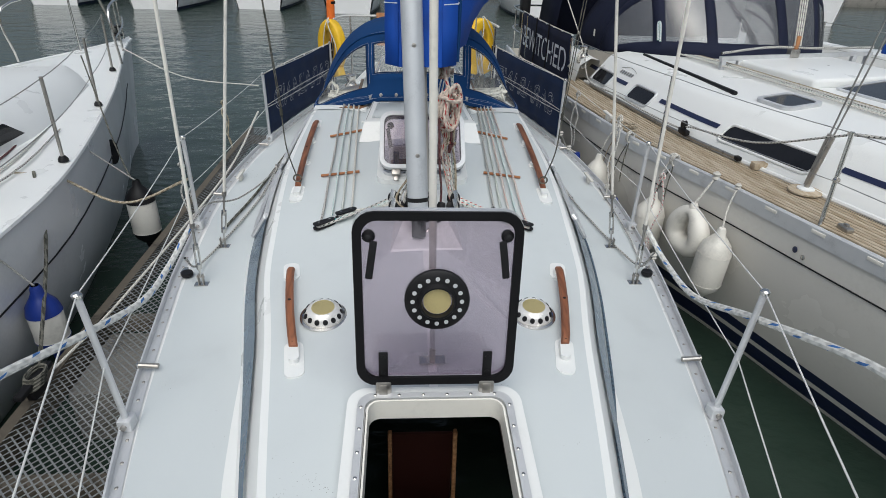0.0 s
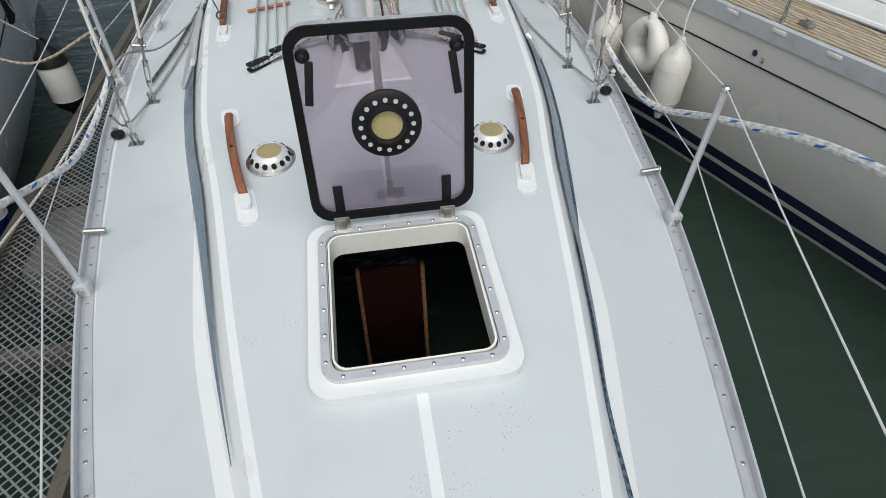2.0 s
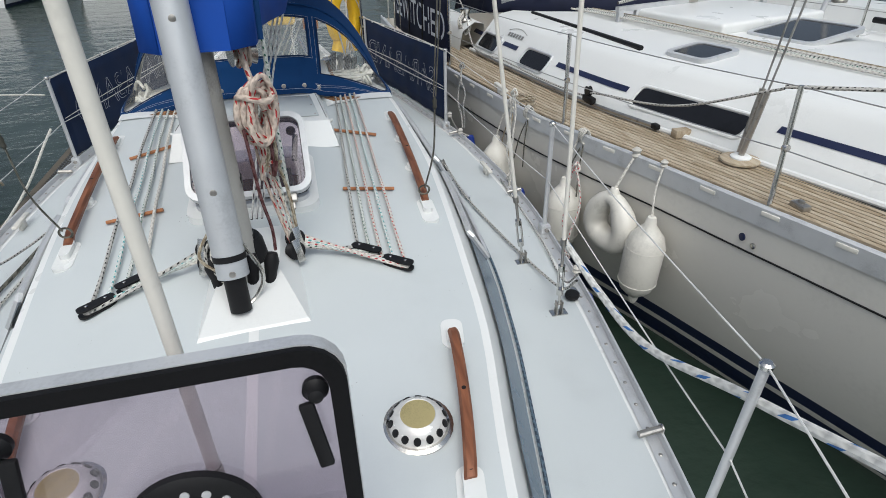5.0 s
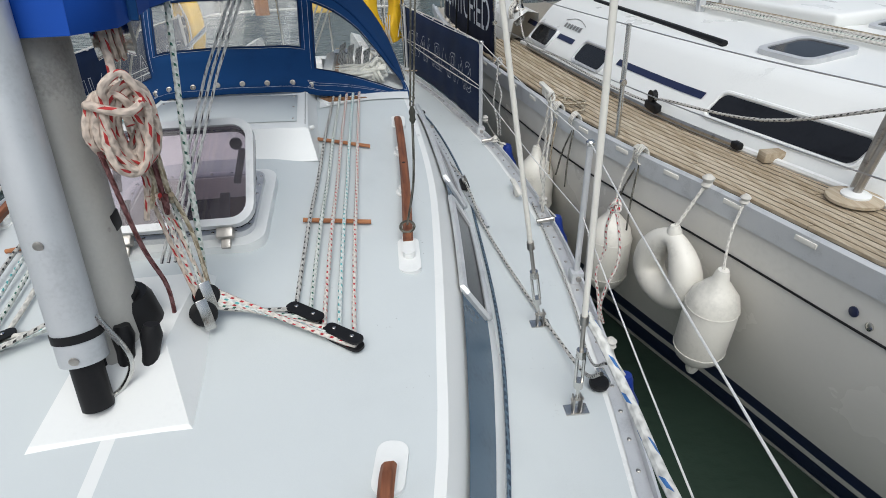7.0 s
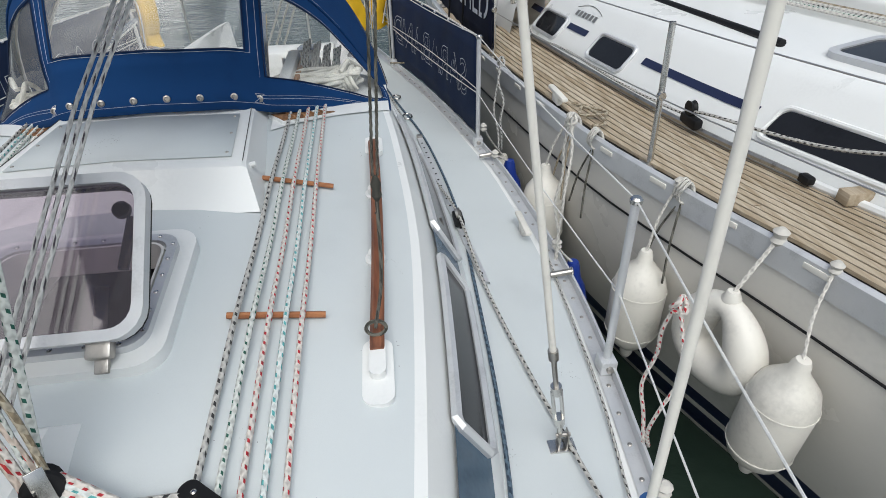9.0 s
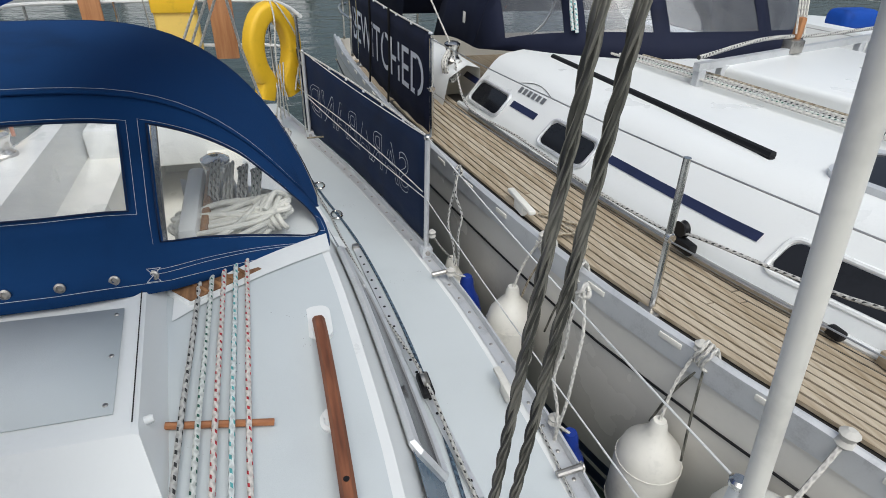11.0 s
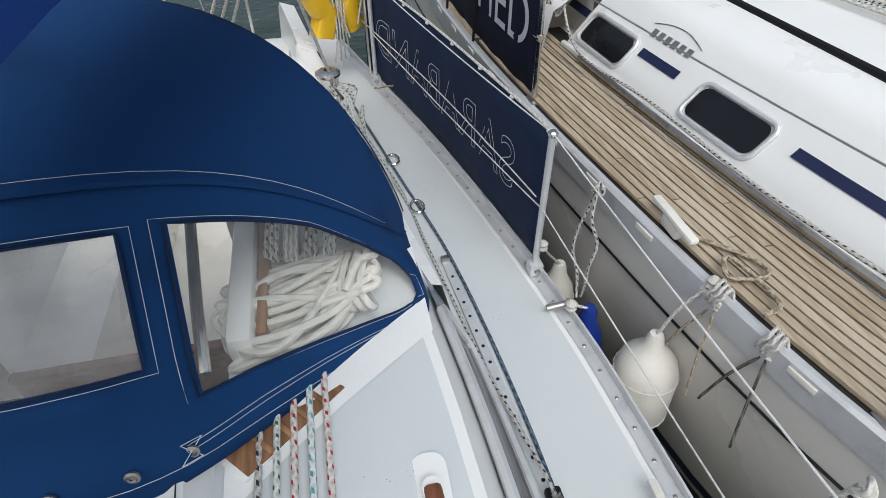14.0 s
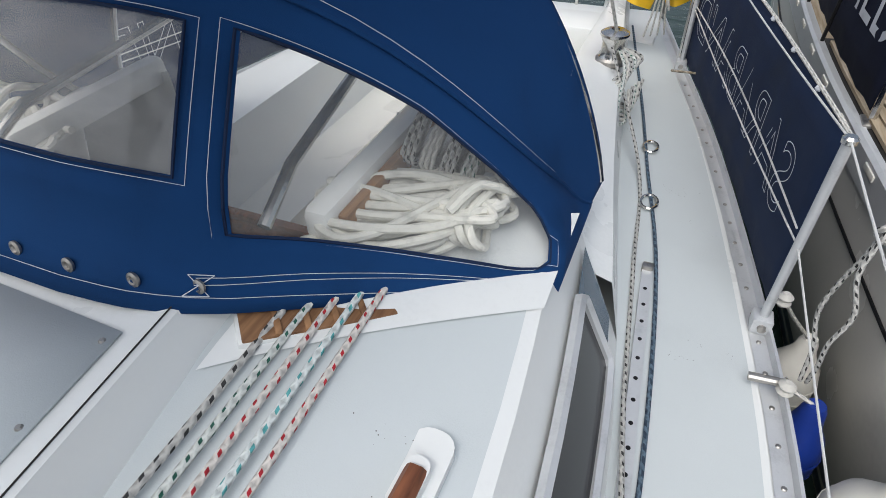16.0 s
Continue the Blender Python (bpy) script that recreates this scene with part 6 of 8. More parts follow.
# ---- fenders ----
def fender(x, y, ztop, length, r, material, hang, label, group, tip=None, lean=0.0):
    t = thing("fender", label, "fender", group, at=(x, y, ztop - length))
    m = pose(x, y, ztop - length, lean, 0, 0)
    L = length
    prof = [(0.02, -0.02), (0.028, 0.0), (0.03, 0.03), (r * 0.55, 0.06), (r * 0.86, 0.10), (r, 0.15), (r, L - 0.19), (r * 0.86, L - 0.13), (r * 0.55, L - 0.085), (0.034, L - 0.05), (0.03, L - 0.02), (0.022, L)]
    part("body", alathe(prof, 24, m), material, t)
    for z in (0.15, L - 0.19):
        part("moulding_ring", tube(bmesh.new(), [m @ V((r * math.cos(a), r * math.sin(a), z)) for a in [6.283 * i / 20 for i in range(20)]], 0.003, 4, True), material, t)
    if tip:
        for z0, z1 in ((L - 0.19, L), (-0.02, 0.15)):
            pr = [(a * 1.03 + 0.001, b) for a, b in prof if z0 - 0.001 <= b <= z1 + 0.001]
            part("end_cap", alathe(pr, 24, m), tip, t, "coloured end cap")
    a = m @ V((0, 0, L - 0.01))
    h = V(hang)
    side = V((0.0, 0.03, 0))
    part("lanyard", tube(bmesh.new(), spline([a, a.lerp(h, 0.5) + V((-0.01, 0.01, 0)), h], 5), 0.006, 6), R_WHITE, t, "white lanyard")
    part("knot", alathe([(0.010, -0.025), (0.022, -0.01), (0.016, 0.0), (0.022, 0.012), (0.009, 0.025)], 10, Matrix.Translation(h)), R_WHITE, t, "hitched knot")


def rail_at(y):
    return (GUN(y) + 0.0, y, GZ + 0.05)


fender(2.045, 1.685, 0.075, 0.58, 0.112, M_FENDER, rail_at(1.76), "large white vinyl fender hung from the toe rail", "fenders alongside", lean=4)
fender(1.855, 2.35, 0.04, 0.56, 0.115, M_FENDER, rail_at(2.37), "large white vinyl fender hung from the toe rail", "fenders alongside")
fender(1.665, 3.16, 0.06, 0.54, 0.115, M_FENDER, rail_at(3.14), "large white vinyl fender hung from the toe rail", "fenders alongside", lean=-3)
fender(1.575, 3.79, -0.14, 0.40, 0.085, M_FENDER, (HALF(3.62) + 0.02, 3.66, 0.10), "white round-ended fender between the hulls", "fenders alongside")
for y, z in ((1.32, -0.13), (2.46, -0.06), (3.40, 0.0)):
    fender(HALF(y) + 0.09, y, z, 0.40, 0.075, M_FENDBLUE, (HALF(y), y - 0.02, 0.05), "blue vinyl fender hung over the topside", "own blue fenders")


def ring_fender():
    c = V((1.965, 1.93, -0.075))
    t = thing("ring_fender", "white ring-shaped vinyl fender with a hole through it", "fender", at=c)
    bm = bmesh.new()
    n = 36
    pts, rad = [], []
    for i in range(n):
        a = 6.28319 * i / n
        # pear outline: narrow at the eye on top, wide below
        w = 0.115 - 0.035 * math.sin(a)
        pts.append(c + V((-0.25 * w * math.cos(a), w * math.cos(a) * 1.02, 0.140 * math.sin(a))))
        rad.append(0.074 - 0.030 * max(0, math.sin(a)) ** 2)
    tube(bm, pts, 0.07, 16, True, rad)
    part("body", bm, M_FENDER, t)
    part("eye", alathe([(0.03, 0), (0.034, 0.03), (0.02, 0.06)], 14, Matrix.Translation(c + V((0, 0, 0.15)))), M_FENDER, t)
    h = V(rail_at(1.95))
    part("lanyard", tube(bmesh.new(), spline([c + V((0, 0, 0.2)), h], 4), 0.008, 6), R_WHITE, t)
    part("knot", alathe([(0.012, -0.035), (0.028, -0.015), (0.02, 0.0), (0.028, 0.02), (0.010, 0.035)], 10, Matrix.Translation(h)), R_WHITE, t)


ring_fender()


# ---- the white yacht beyond the pontoon ----
def left_yacht():
    t = thing("yacht", "white yacht under a pale cover, moored across the pontoon", "yacht", at=(-3.95, 3, -1))
    hb = smooth_table([-4, -1, 1.19, 2.3, 3.96, 5.2, 6.14, 6.7, 6.95], [1.5, 1.68, 1.62, 1.48, 1.02, 0.60, 0.25, 0.08, 0.02])
    gz = lambda y: 0.20 + 0.012 * max(0, y) ** 1.3
    ys = [-4 + 0.3 * i for i in range(35)] + [6.6, 6.75, 6.9, 6.95]
    for s in (1, -1):
        bm = sheet(bmesh.new(), lambda y, k: V((-3.95 + s * hb(y) * (1 - 0.02 * k - 0.28 * k ** 2.5), y - 0.5 * k * max(0, (y - 4) / 3), gz(y) - 1.5 * k)), ys, [0, 0.05, 0.12, 0.25, 0.28, 0.5, 0.7, 0.85, 1])
        part("topside", bm, M_HULLL, t, "glossy white topside", angle=60)
        part("cove_line", tube(bmesh.new(), [V((-3.95 + s * (hb(y) * (1 - 0.02 * 0.26 - 0.28 * 0.26 ** 2.5) + 0.004), y - 0.13 * max(0, (y - 4) / 3), gz(y) - 0.39)) for y in ys[:-4]], 0.006, 6), M_BLACK, t)
        part("toe_rail", tube(bmesh.new(), [V((-3.95 + s * hb(y), y, gz(y) + 0.01)) for y in ys], 0.018, 6), M_WHITE, t)
    bm = sheet(bmesh.new(), lambda y, k: V((-3.95 + k * hb(y), y, gz(y) + 0.05 * (1 - k * k))), ys, [-1, -0.6, 0, 0.6, 1])
    part("deck", bm, M_WHITE, t)
    def cabf(y, k):
        w = min(0.95, hb(y) * 0.72) * (1 if y < 4.6 else max(0.05, (5.2 - y) / 0.6))
        q = (0, 0.04, 0.16, 0.4, 1.0, 1.6, 1.84, 1.96, 2.0)[k] - 1
        h = lerp(y, [-4, 1.5, 3.2, 4.4, 5.2], [0.42, 0.40, 0.30, 0.16, 0.02])
        return V((-3.95 + w * q, y, gz(y) + 0.02 + h * (1 - abs(q) ** 6)))
    part("cabin", sheet(bmesh.new(), cabf, [-4 + 0.4 * i for i in range(24)], list(range(9))), M_WHITE, t, "white coachroof under a pale fitted cover", angle=60)
    bm = bmesh.new()
    vs = [bm.verts.new(V((-2.985 + 0.0 * a, 1.4 + a, 0.32 + b))) for a, b in ((0, 0), (1.3, 0.02), (1.1, 0.15), (0.1, 0.20))]
    bm.faces.new(vs)
    part("window", bm, M_WINDOW, t, "dark cabin window", smooth=False)
    y = 3.55
    part("port", alathe([(0.07, 0), (0.07, 0.008), (0.05, 0.01)], 20, Matrix.Translation((-3.95 + hb(y) * 0.99 + 0.002, y, -0.10)) @ Matrix.Diagonal((1, 1, 1.7, 1)) @ pose(0, 0, 0, 0, 90, -18)), M_WINDOW, t, "dark oval port in the topside")
    tops = []
    for y in (-0.6, 1.0, 2.35, 3.75, 5.1):
        st = new("stanchion")
        st.parent = t
        b = V((-3.95 + hb(y) - 0.07, y, gz(y) + 0.01)) - t.location
        part("post", tubes([[b, b + V((0.03, -0.03, 0.60))]], 0.0125, 8), M_DULL, st, at=Matrix.Identity(4))
        part("base", alathe([(0.035, 0), (0.033, 0.02), (0.02, 0.04)], 12, Matrix.Translation(b)), M_BLACK, st, at=Matrix.Identity(4))
        tops.append(b + t.location + V((0.03, -0.03, 0.59)))
    for lvl in (0, 0.3):
        pts = []
        for p, q in zip(tops, tops[1:]):
            pts += sag(p - V((0, 0, lvl)), q - V((0, 0, lvl)), 0.02, 6)
        part("guard_wire", tube(bmesh.new(), pts, 0.0035, 5), M_WIRE, t)
    pu = new("pulpit")
    pu.parent = t
    pu["label"] = "bent steel tube pulpit"
    o = t.location
    L = [V(p) - o for p in ((-3.36, 5.3, 0.35), (-3.38, 5.3, 0.92), (-3.5, 6.0, 1.0), (-3.85, 6.75, 1.02), (-4.2, 6.3, 1.0), (-4.5, 5.3, 0.92), (-4.5, 5.3, 0.35))]
    part("top_tube", tube(bmesh.new(), spline(L, 6), 0.014, 8), M_STEEL, pu, at=Matrix.Identity(4))
    for x, y in ((-3.68, 6.1), (-3.95, 6.8), (-4.2, 6.1)):
        part("leg", tubes([[V((x, y, 0.3)) - o, V((x, y, 1.0)) - o]], 0.0125, 8), M_STEEL, pu, at=Matrix.Identity(4))
    part("lower_tube", tube(bmesh.new(), spline([V((-3.37, 5.3, 0.62)) - o, V((-3.6, 6.05, 0.66)) - o, V((-3.9, 6.75, 0.68)) - o], 5), 0.011, 8), M_STEEL, pu, at=Matrix.Identity(4))
    part("forestay", tubes([[V((-3.95, 6.7, 0.35)) - o, V((-3.95, 2.0, 8.0)) - o]], 0.02, 8), M_DULL, t, at=Matrix.Identity(4))
    part("furling_drum", alathe([(0.07, 0), (0.07, 0.02), (0.03, 0.03), (0.03, 0.10), (0.07, 0.11), (0.07, 0.13)], 16, Matrix.Translation(V((-3.95, 6.62, 0.45)) - o)), M_BLACK, t, at=Matrix.Identity(4))
    for x, y, lab in ((-2.62, 1.55, 0), (-2.95, 2.2, 1), (-3.05, 2.35, 2)):
        part("shroud", tubes([[V((x, y, 0.28)) - o, V((x - 0.5, y - 0.5, 5)) - o]], 0.02 if lab == 0 else 0.012, 8), M_FENDER if lab == 0 else M_WIRE, t, at=Matrix.Identity(4))
        part("turnbuckle", tubes([[V((x, y, 0.26)) - o, V((x - 0.03, y - 0.03, 0.6)) - o]], 0.018, 8), M_DULL, t, at=Matrix.Identity(4))
    for i in range(3):
        pts = [V((-2.5 - 0.1 * i, -1.0, 0.27)), V((-2.75 - 0.1 * i, 0.6, 0.27)), V((-2.72 - 0.1 * i, 2.0, 0.27)), V((-2.9 - 0.1 * i, 3.0, 0.28))]
        part("deck_line", tube(bmesh.new(), spline(pts, 5), 0.007, 6), (R_BLACK, R_WHITE, R_MAROON)[i], t)
    fender(-2.36, 2.92, -0.12, 0.62, 0.115, M_FENDER, (-2.62, 2.75, 0.22), "white fender with black end caps beside the pontoon", "fenders across the pontoon", tip=M_BLACK)
    fender(-2.27, 1.26, -0.12, 0.52, 0.095, M_FENDER, (-2.33, 1.1, 0.20), "white fender with blue end caps beside the pontoon", "fenders across the pontoon", tip=M_FENDBLUE)
    fender(-2.22, -0.2, -0.12, 0.58, 0.12, M_FENDER, (-2.3, -0.2, 0.20), "white fender with blue end caps beside the pontoon", "fenders across the pontoon", tip=M_FENDBLUE)


left_yacht()


# ---- pontoon between the yachts ----
def pontoon():
    t = thing("pontoon", "narrow finger pontoon decked with expanded steel mesh", "pontoon", at=(-1.8, 1.0, -0.55))
    x0, x1, y0, y1 = -2.10, -1.36, -4.0, 5.7
    cut = lambda y: min(x1, -(HALF(y) * 0.95 + 0.07)) if y < 4.5 else x1
    for x, nm in ((x0, "outer_beam"), (x1, "inner_beam")):
        bm = bmesh.new()
        n = 30
        sheet(bm, lambda y, k: ((x if nm == "outer_beam" else cut(y)) + (-0.03, 0.03, 0.03, -0.03, -0.03)[k], y, -0.52 + (0.03, 0.03, -0.15, -0.15, 0.03)[k]), [y0 + (y1 - y0) * i / n for i in range(n + 1)], list(range(5)))
        part(nm, bm, M_PONTW, t, "wet timber edge beam", smooth=False)
    # expanded metal: staggered diamonds
    verts, faces = [], []
    px, py, w, th = 0.052, 0.024, 0.0042, 0.004
    ny = int((y1 - y0) / py)
    nx = int((x1 - x0) / px)
    def bar(a, b):
        d = (V(b) - V(a)).normalized()
        s = V((-d.y, d.x, 0)) * w
        k = len(verts)
        for p in (a, b):
            for q, z in ((s, 0.0), (-s, 0.0)):
                verts.append((p[0] + q.x, p[1] + q.y, p[2] + z))
        faces.append((k, k + 1, k + 3, k + 2))
    for j in range(ny):
        for i in range(nx):
            xa = x0 + 0.03 + i * px
            ya = y0 + j * py
            if ya < -1.6:
                continue
            if xa + px > cut(ya) - 0.02:
                continue
            o = (j % 2) * px / 2
            z = -0.493 + 0.004 * math.sin(xa * 9 + ya * 4)
            bar((xa + o, ya, z), (xa + o + px / 2, ya + py, z + 0.004))
            bar((xa + o + px, ya, z), (xa + o + px / 2, ya + py, z + 0.004))
    me = bpy.data.meshes.new("mesh_decking")
    me.from_pydata(verts, [], faces)
    me.materials.append(M_PONT)
    ob = new("mesh_decking", me)
    ob.parent, ob.location = t, -t.location
    tagged(ob, kind="stuff")
    for i in range(7):
        y = -2.4 + 1.3 * i
        part("cross_beam", abox((abs(cut(y) - x0) , 0.07, 0.10), ((cut(y) + x0) / 2, y, -0.565), 0.006), M_PONTW, t)
    for y, l in ((-1.2, 0.55), (1.2, 0.6), (3.6, 0.6)):
        part("float", abox((0.56, l, 0.45), (-1.78, y, -0.86), 0.03), M_CONC, t, "pale weathered float under the mesh")
    # mooring cleat at the pontoon's edge with rope turns
    c = thing("pontoon_cleat", "dark iron mooring cleat with black rope turns", "cleat", at=(-2.08, 0.75, -0.49))
    part("cleat", box(abox((0.05, 0.30, 0.035), (-2.08, 0.75, -0.40), 0.012), (0.05, 0.12, 0.08), (-2.08, 0.75, -0.45), 0.01), M_BLACK, c)
    for k in range(4):
        part("turn", tube(bmesh.new(), spline([(-2.08 + 0.04 * math.cos(a), 0.75 + 0.07 * math.sin(a) + 0.01 * k, -0.42 + 0.016 * k) for a in [6.283 * i / 8 for i in range(8)]], 3, True), 0.009, 6, True), R_DARK, c)


pontoon()


# ---- running rigging on the coachroof ----
def line(name, pts, r, material, label, category="rope", group="", smooth=True, k=6):
    return solo(name, tube(bmesh.new(), spline(pts, k) if smooth else [V(p) for p in pts], r, 8), material, label, category, group)


def roofp(x, y, up=0.0):
    return V((x, y, roof_z(abs(x), y) + up))


def organiser(s):
    a, b = roofp(s * 0.378, 1.215, 0.02), roofp(s * 0.587, 1.040, 0.02)
    t = thing("deck_organiser", "black deck organiser with sheaves turning the control lines", "organiser", "deck organisers", at=a)
    d = (b - a).normalized()
    yaw = math.degrees(math.atan2(d.y, d.x))
    for q0, q1 in ((0.0, 0.48), (0.52, 1.0)):
        c = a.lerp(b, (q0 + q1) / 2)
        m = Matrix.Translation(c) @ pose(0, 0, 0, 0, 0, yaw)
        l = (b - a).length * (q1 - q0)
        part("plate", disc_prism(bmesh.new(), rounded(l, 0.042, 0.018, 4), 0.008, 0.014, m), M_BLACK, t, angle=30)
        part("base", disc_prism(bmesh.new(), rounded(l, 0.042, 0.018, 4), -0.018, -0.010, m), M_BLACK, t, angle=30)
        for k in (-1, 1):
            part("sheave", alathe([(0.017, -0.009), (0.013, 0), (0.017, 0.009)], 14, m @ Matrix.Translation((k * l * 0.25, 0, 0))), M_DULL, t)
            part("bolt", alathe([(0.006, 0.014), (0.006, 0.018), (0.003, 0.02)], 8, m @ Matrix.Translation((k * l * 0.25, 0, 0))), M_STEEL, t)


ROPES = {1: (R_BLACK, R_GREEN, R_RED, R_TEAL, R_RED), -1: (R_WHITE, R_GREEN, R_TEAL, R_BLACK)}
for s in (1, -1):
    organiser(s)
    mats = ROPES[s]
    n = len(mats)
    foot = V((s * 0.165, 1.175, roof_z(0.16, 1.18) + 0.06))
    for i, m in enumerate(mats):
        q = (i + 0.4) / n
        p = V((s * 0.378, 1.215, 0)).lerp(V((s * 0.587, 1.040, 0)), q)
        p.z = roof_z(abs(p.x), p.y) + 0.02
        x1 = s * (0.462 + 0.128 * i / (n - 1))
        y1 = 2.71 + (0.12 * i / (n - 1))
        mid = [roofp(p.x + (x1 - p.x) * f, p.y + (y1 - p.y) * f, 0.016 + (0.012 if abs(f - 0.30) < 0.02 or abs(f - 0.70) < 0.02 else 0.0)) for f in (0.12, 0.30, 0.50, 0.70, 0.90)]
        end = roofp(x1, y1 + 0.065, 0.013)
        st = foot + V((0, 0.012 * i, 0.008 * i))
        turn = p + V((s * 0.004, -0.008, 0))
        pts = [st, st.lerp(turn, 0.5) + V((0, 0, -0.008)), turn - V((s * 0.02, -0.004, 0)), turn, turn + V((0.0, 0.03, 0.0))] + mid + [end]
        line("control_line", pts, 0.0070, m, "flecked control line led from the mast to the sprayhood", "rope", "control lines")
    for y0, y1, x0, x1 in ((2.275, 2.270, 0.408, 0.634), (1.655, 1.665, 0.388, 0.625)):
        a, b = roofp(s * x0, y0, 0.014), roofp(s * x1, y1, 0.014)
        solo("rope_batten", tube(bmesh.new(), [a, a.lerp(b, 0.5), b], 0.0085, 8), M_BAMBOO, "thin varnished batten holding the control lines down", "batten", "rope battens")


def mast_gear():
    # foot blocks
    for s in (1, -1):
        t = thing("foot_block", "pair of black foot blocks shackled at the mast", "block", "foot blocks", at=roofp(s * 0.155, 1.16))
        for k, (dx, dy, dz) in enumerate(((0.0, 0.0, 0.045), (0.025, 0.06, 0.07))):
            m = Matrix.Translation(roofp(s * (0.158 + 0.2 * dx), 1.155 + 0.7 * dy, dz + 0.01)) @ pose(0, 0, 0, 70, 0, s * 35)
            part("sheave", alathe([(0.030, -0.022), (0.035, -0.016), (0.026, -0.008), (0.035, 0.0), (0.026, 0.008), (0.035, 0.016), (0.030, 0.022)], 18, m), M_BLACK, t)
            part("cheek", abox((0.03, 0.09, 0.006), bevel=0.002, m=m @ Matrix.Translation((0, 0, 0.025))), M_STEEL, t)
        part("shackle", tube(bmesh.new(), [roofp(s * 0.135, 1.17, 0.03) + V((0.02 * math.cos(a), 0, 0.02 * math.sin(a))) for a in [6.283 * i / 10 for i in range(10)]], 0.004, 6, True), M_STEEL, t)
    # lines from the mast side down to the blocks
    base = roofp(0.160, 1.18, 0.075)
    tops = [(0.07, 1.27, 1.02), (0.085, 1.25, 1.0), (0.10, 1.28, 1.05), (0.06, 1.24, 0.95), (0.11, 1.22, 0.9)]
    for i, (tp, m) in enumerate(zip(tops, (R_PINK, R_RED, R_GREEN, R_PINK, R_TAN))):
        b = base + V((0.008 * (i - 2), 0.006 * i, 0))
        line("halyard_fall", [tp, V(tp).lerp(b, 0.5) + V((0.01 * (i - 2), 0.01, 0)), b], 0.0062, m, "flecked halyard fall at the side of the mast", "rope", "halyard falls")
    line("topping_line", [(0.15, 1.56, 1.22), (0.155, 1.37, 0.85), base + V((0.01, 0.01, 0))], 0.0085, R_GREEN, "pale green flecked line from boom to deck", "rope", smooth=False)
    line("maroon_line", [(0.065, 1.10, 0.95), (0.075, 1.12, 0.7), (0.09, 1.15, 0.55), (0.085, 1.14, 0.42)], 0.006, R_MAROON, "maroon line hanging down the mast", "rope")
    for i in range(3):
        o = 0.02 * (i - 1)
        line("kicker_line", [(0.02 + o, 1.36, 0.50), (0.13 + o, 1.9, 0.93), (swing(2.55) + o, 2.55, 1.45)], 0.005, R_KICK, "kicker tackle line from the mast foot to the boom", "rope", "kicker tackle", smooth=False)
    line("port_halyard", [(-0.075, 1.15, 1.6), (-0.08, 1.10, 1.0), (-0.09, 1.07, 0.7), (-0.10, 1.2, 0.45)], 0.008, R_GREEN, "pale flecked halyard on the far side of the mast", "rope")
    for k in range(3):
        line("loose_tail", [(-0.06, 1.08, 0.62 + 0.03 * k), (-0.11 - 0.02 * k, 1.02, 0.56), (-0.10, 0.99, 0.46 + 0.02 * k), (-0.05, 1.02, 0.44)], 0.0055, (R_WHITE, R_BLACK, R_TAN)[k], "loose line tail looped at the mast foot", "rope", "loose tails")
    # halyard winch
    w = thing("mast_winch", "chrome halyard winch on the mast wrapped with rope", "winch", at=(0.06, 1.26, 1.15))
    M = Matrix.Translation((0.05, 1.28, 1.16)) @ pose(0, 0, 0, 0, 90, 20)
    part("drum", alathe([(0.05, 0), (0.042, 0.02), (0.040, 0.06), (0.048, 0.075), (0.05, 0.08)], 24, M), M_STEEL, w)
    part("cap", alathe([(0.046, 0.08), (0.03, 0.087), (0.012, 0.088)], 20, M), M_DULL, w)
    for k in range(3):
        part("rope_turn", tube(bmesh.new(), [M @ V((0.05 * math.cos(a), 0.05 * math.sin(a), 0.022 + 0.015 * k)) for a in [6.283 * i / 18 for i in range(18)]], 0.0075, 6, True), R_PINK, w)
    # coil hung below the winch
    rnd = random.Random(3)
    c = thing("halyard_coil", "thick hank of pale red-flecked halyard hung on the mast", "rope coil", at=(0.1, 1.18, 1.0))
    for i in range(9):
        pts = []
        w_, h_ = 0.042 + rnd.uniform(-0.012, 0.016), 0.088 + rnd.uniform(-0.02, 0.02)
        ox, oy, oz = 0.115 + rnd.uniform(-0.02, 0.035), 1.13 + rnd.uniform(-0.02, 0.02), 0.985 + rnd.uniform(-0.015, 0.02)
        tilt = rnd.uniform(-0.5, 0.5)
        for j in range(10):
            a = 6.28319 * j / 10
            x, z = w_ * math.cos(a) + rnd.uniform(-0.006, 0.006), h_ * math.sin(a)
            pts.append((ox + x * math.cos(tilt) * 0.8, oy + x * 0.55 + rnd.uniform(-0.012, 0.012), oz + z + x * math.sin(tilt)))
        part("turn", tube(bmesh.new(), spline(pts, 4, True), 0.0092, 8, True), R_PINK, c)
    part("gasket", tube(bmesh.new(), spline([(0.115 + 0.055 * math.cos(a), 1.13 + 0.04 * math.sin(a), 1.045 + 0.01 * math.sin(2 * a)) for a in [6.283 * i / 8 for i in range(8)]], 4, True), 0.010, 8, True), R_PINK, c)
    part("bight", tube(bmesh.new(), spline([(0.09, 1.24, 1.18), (0.10, 1.21, 1.12), (0.12, 1.15, 1.06), (0.14, 1.12, 1.0)], 5), 0.0095, 8), R_PINK, c)
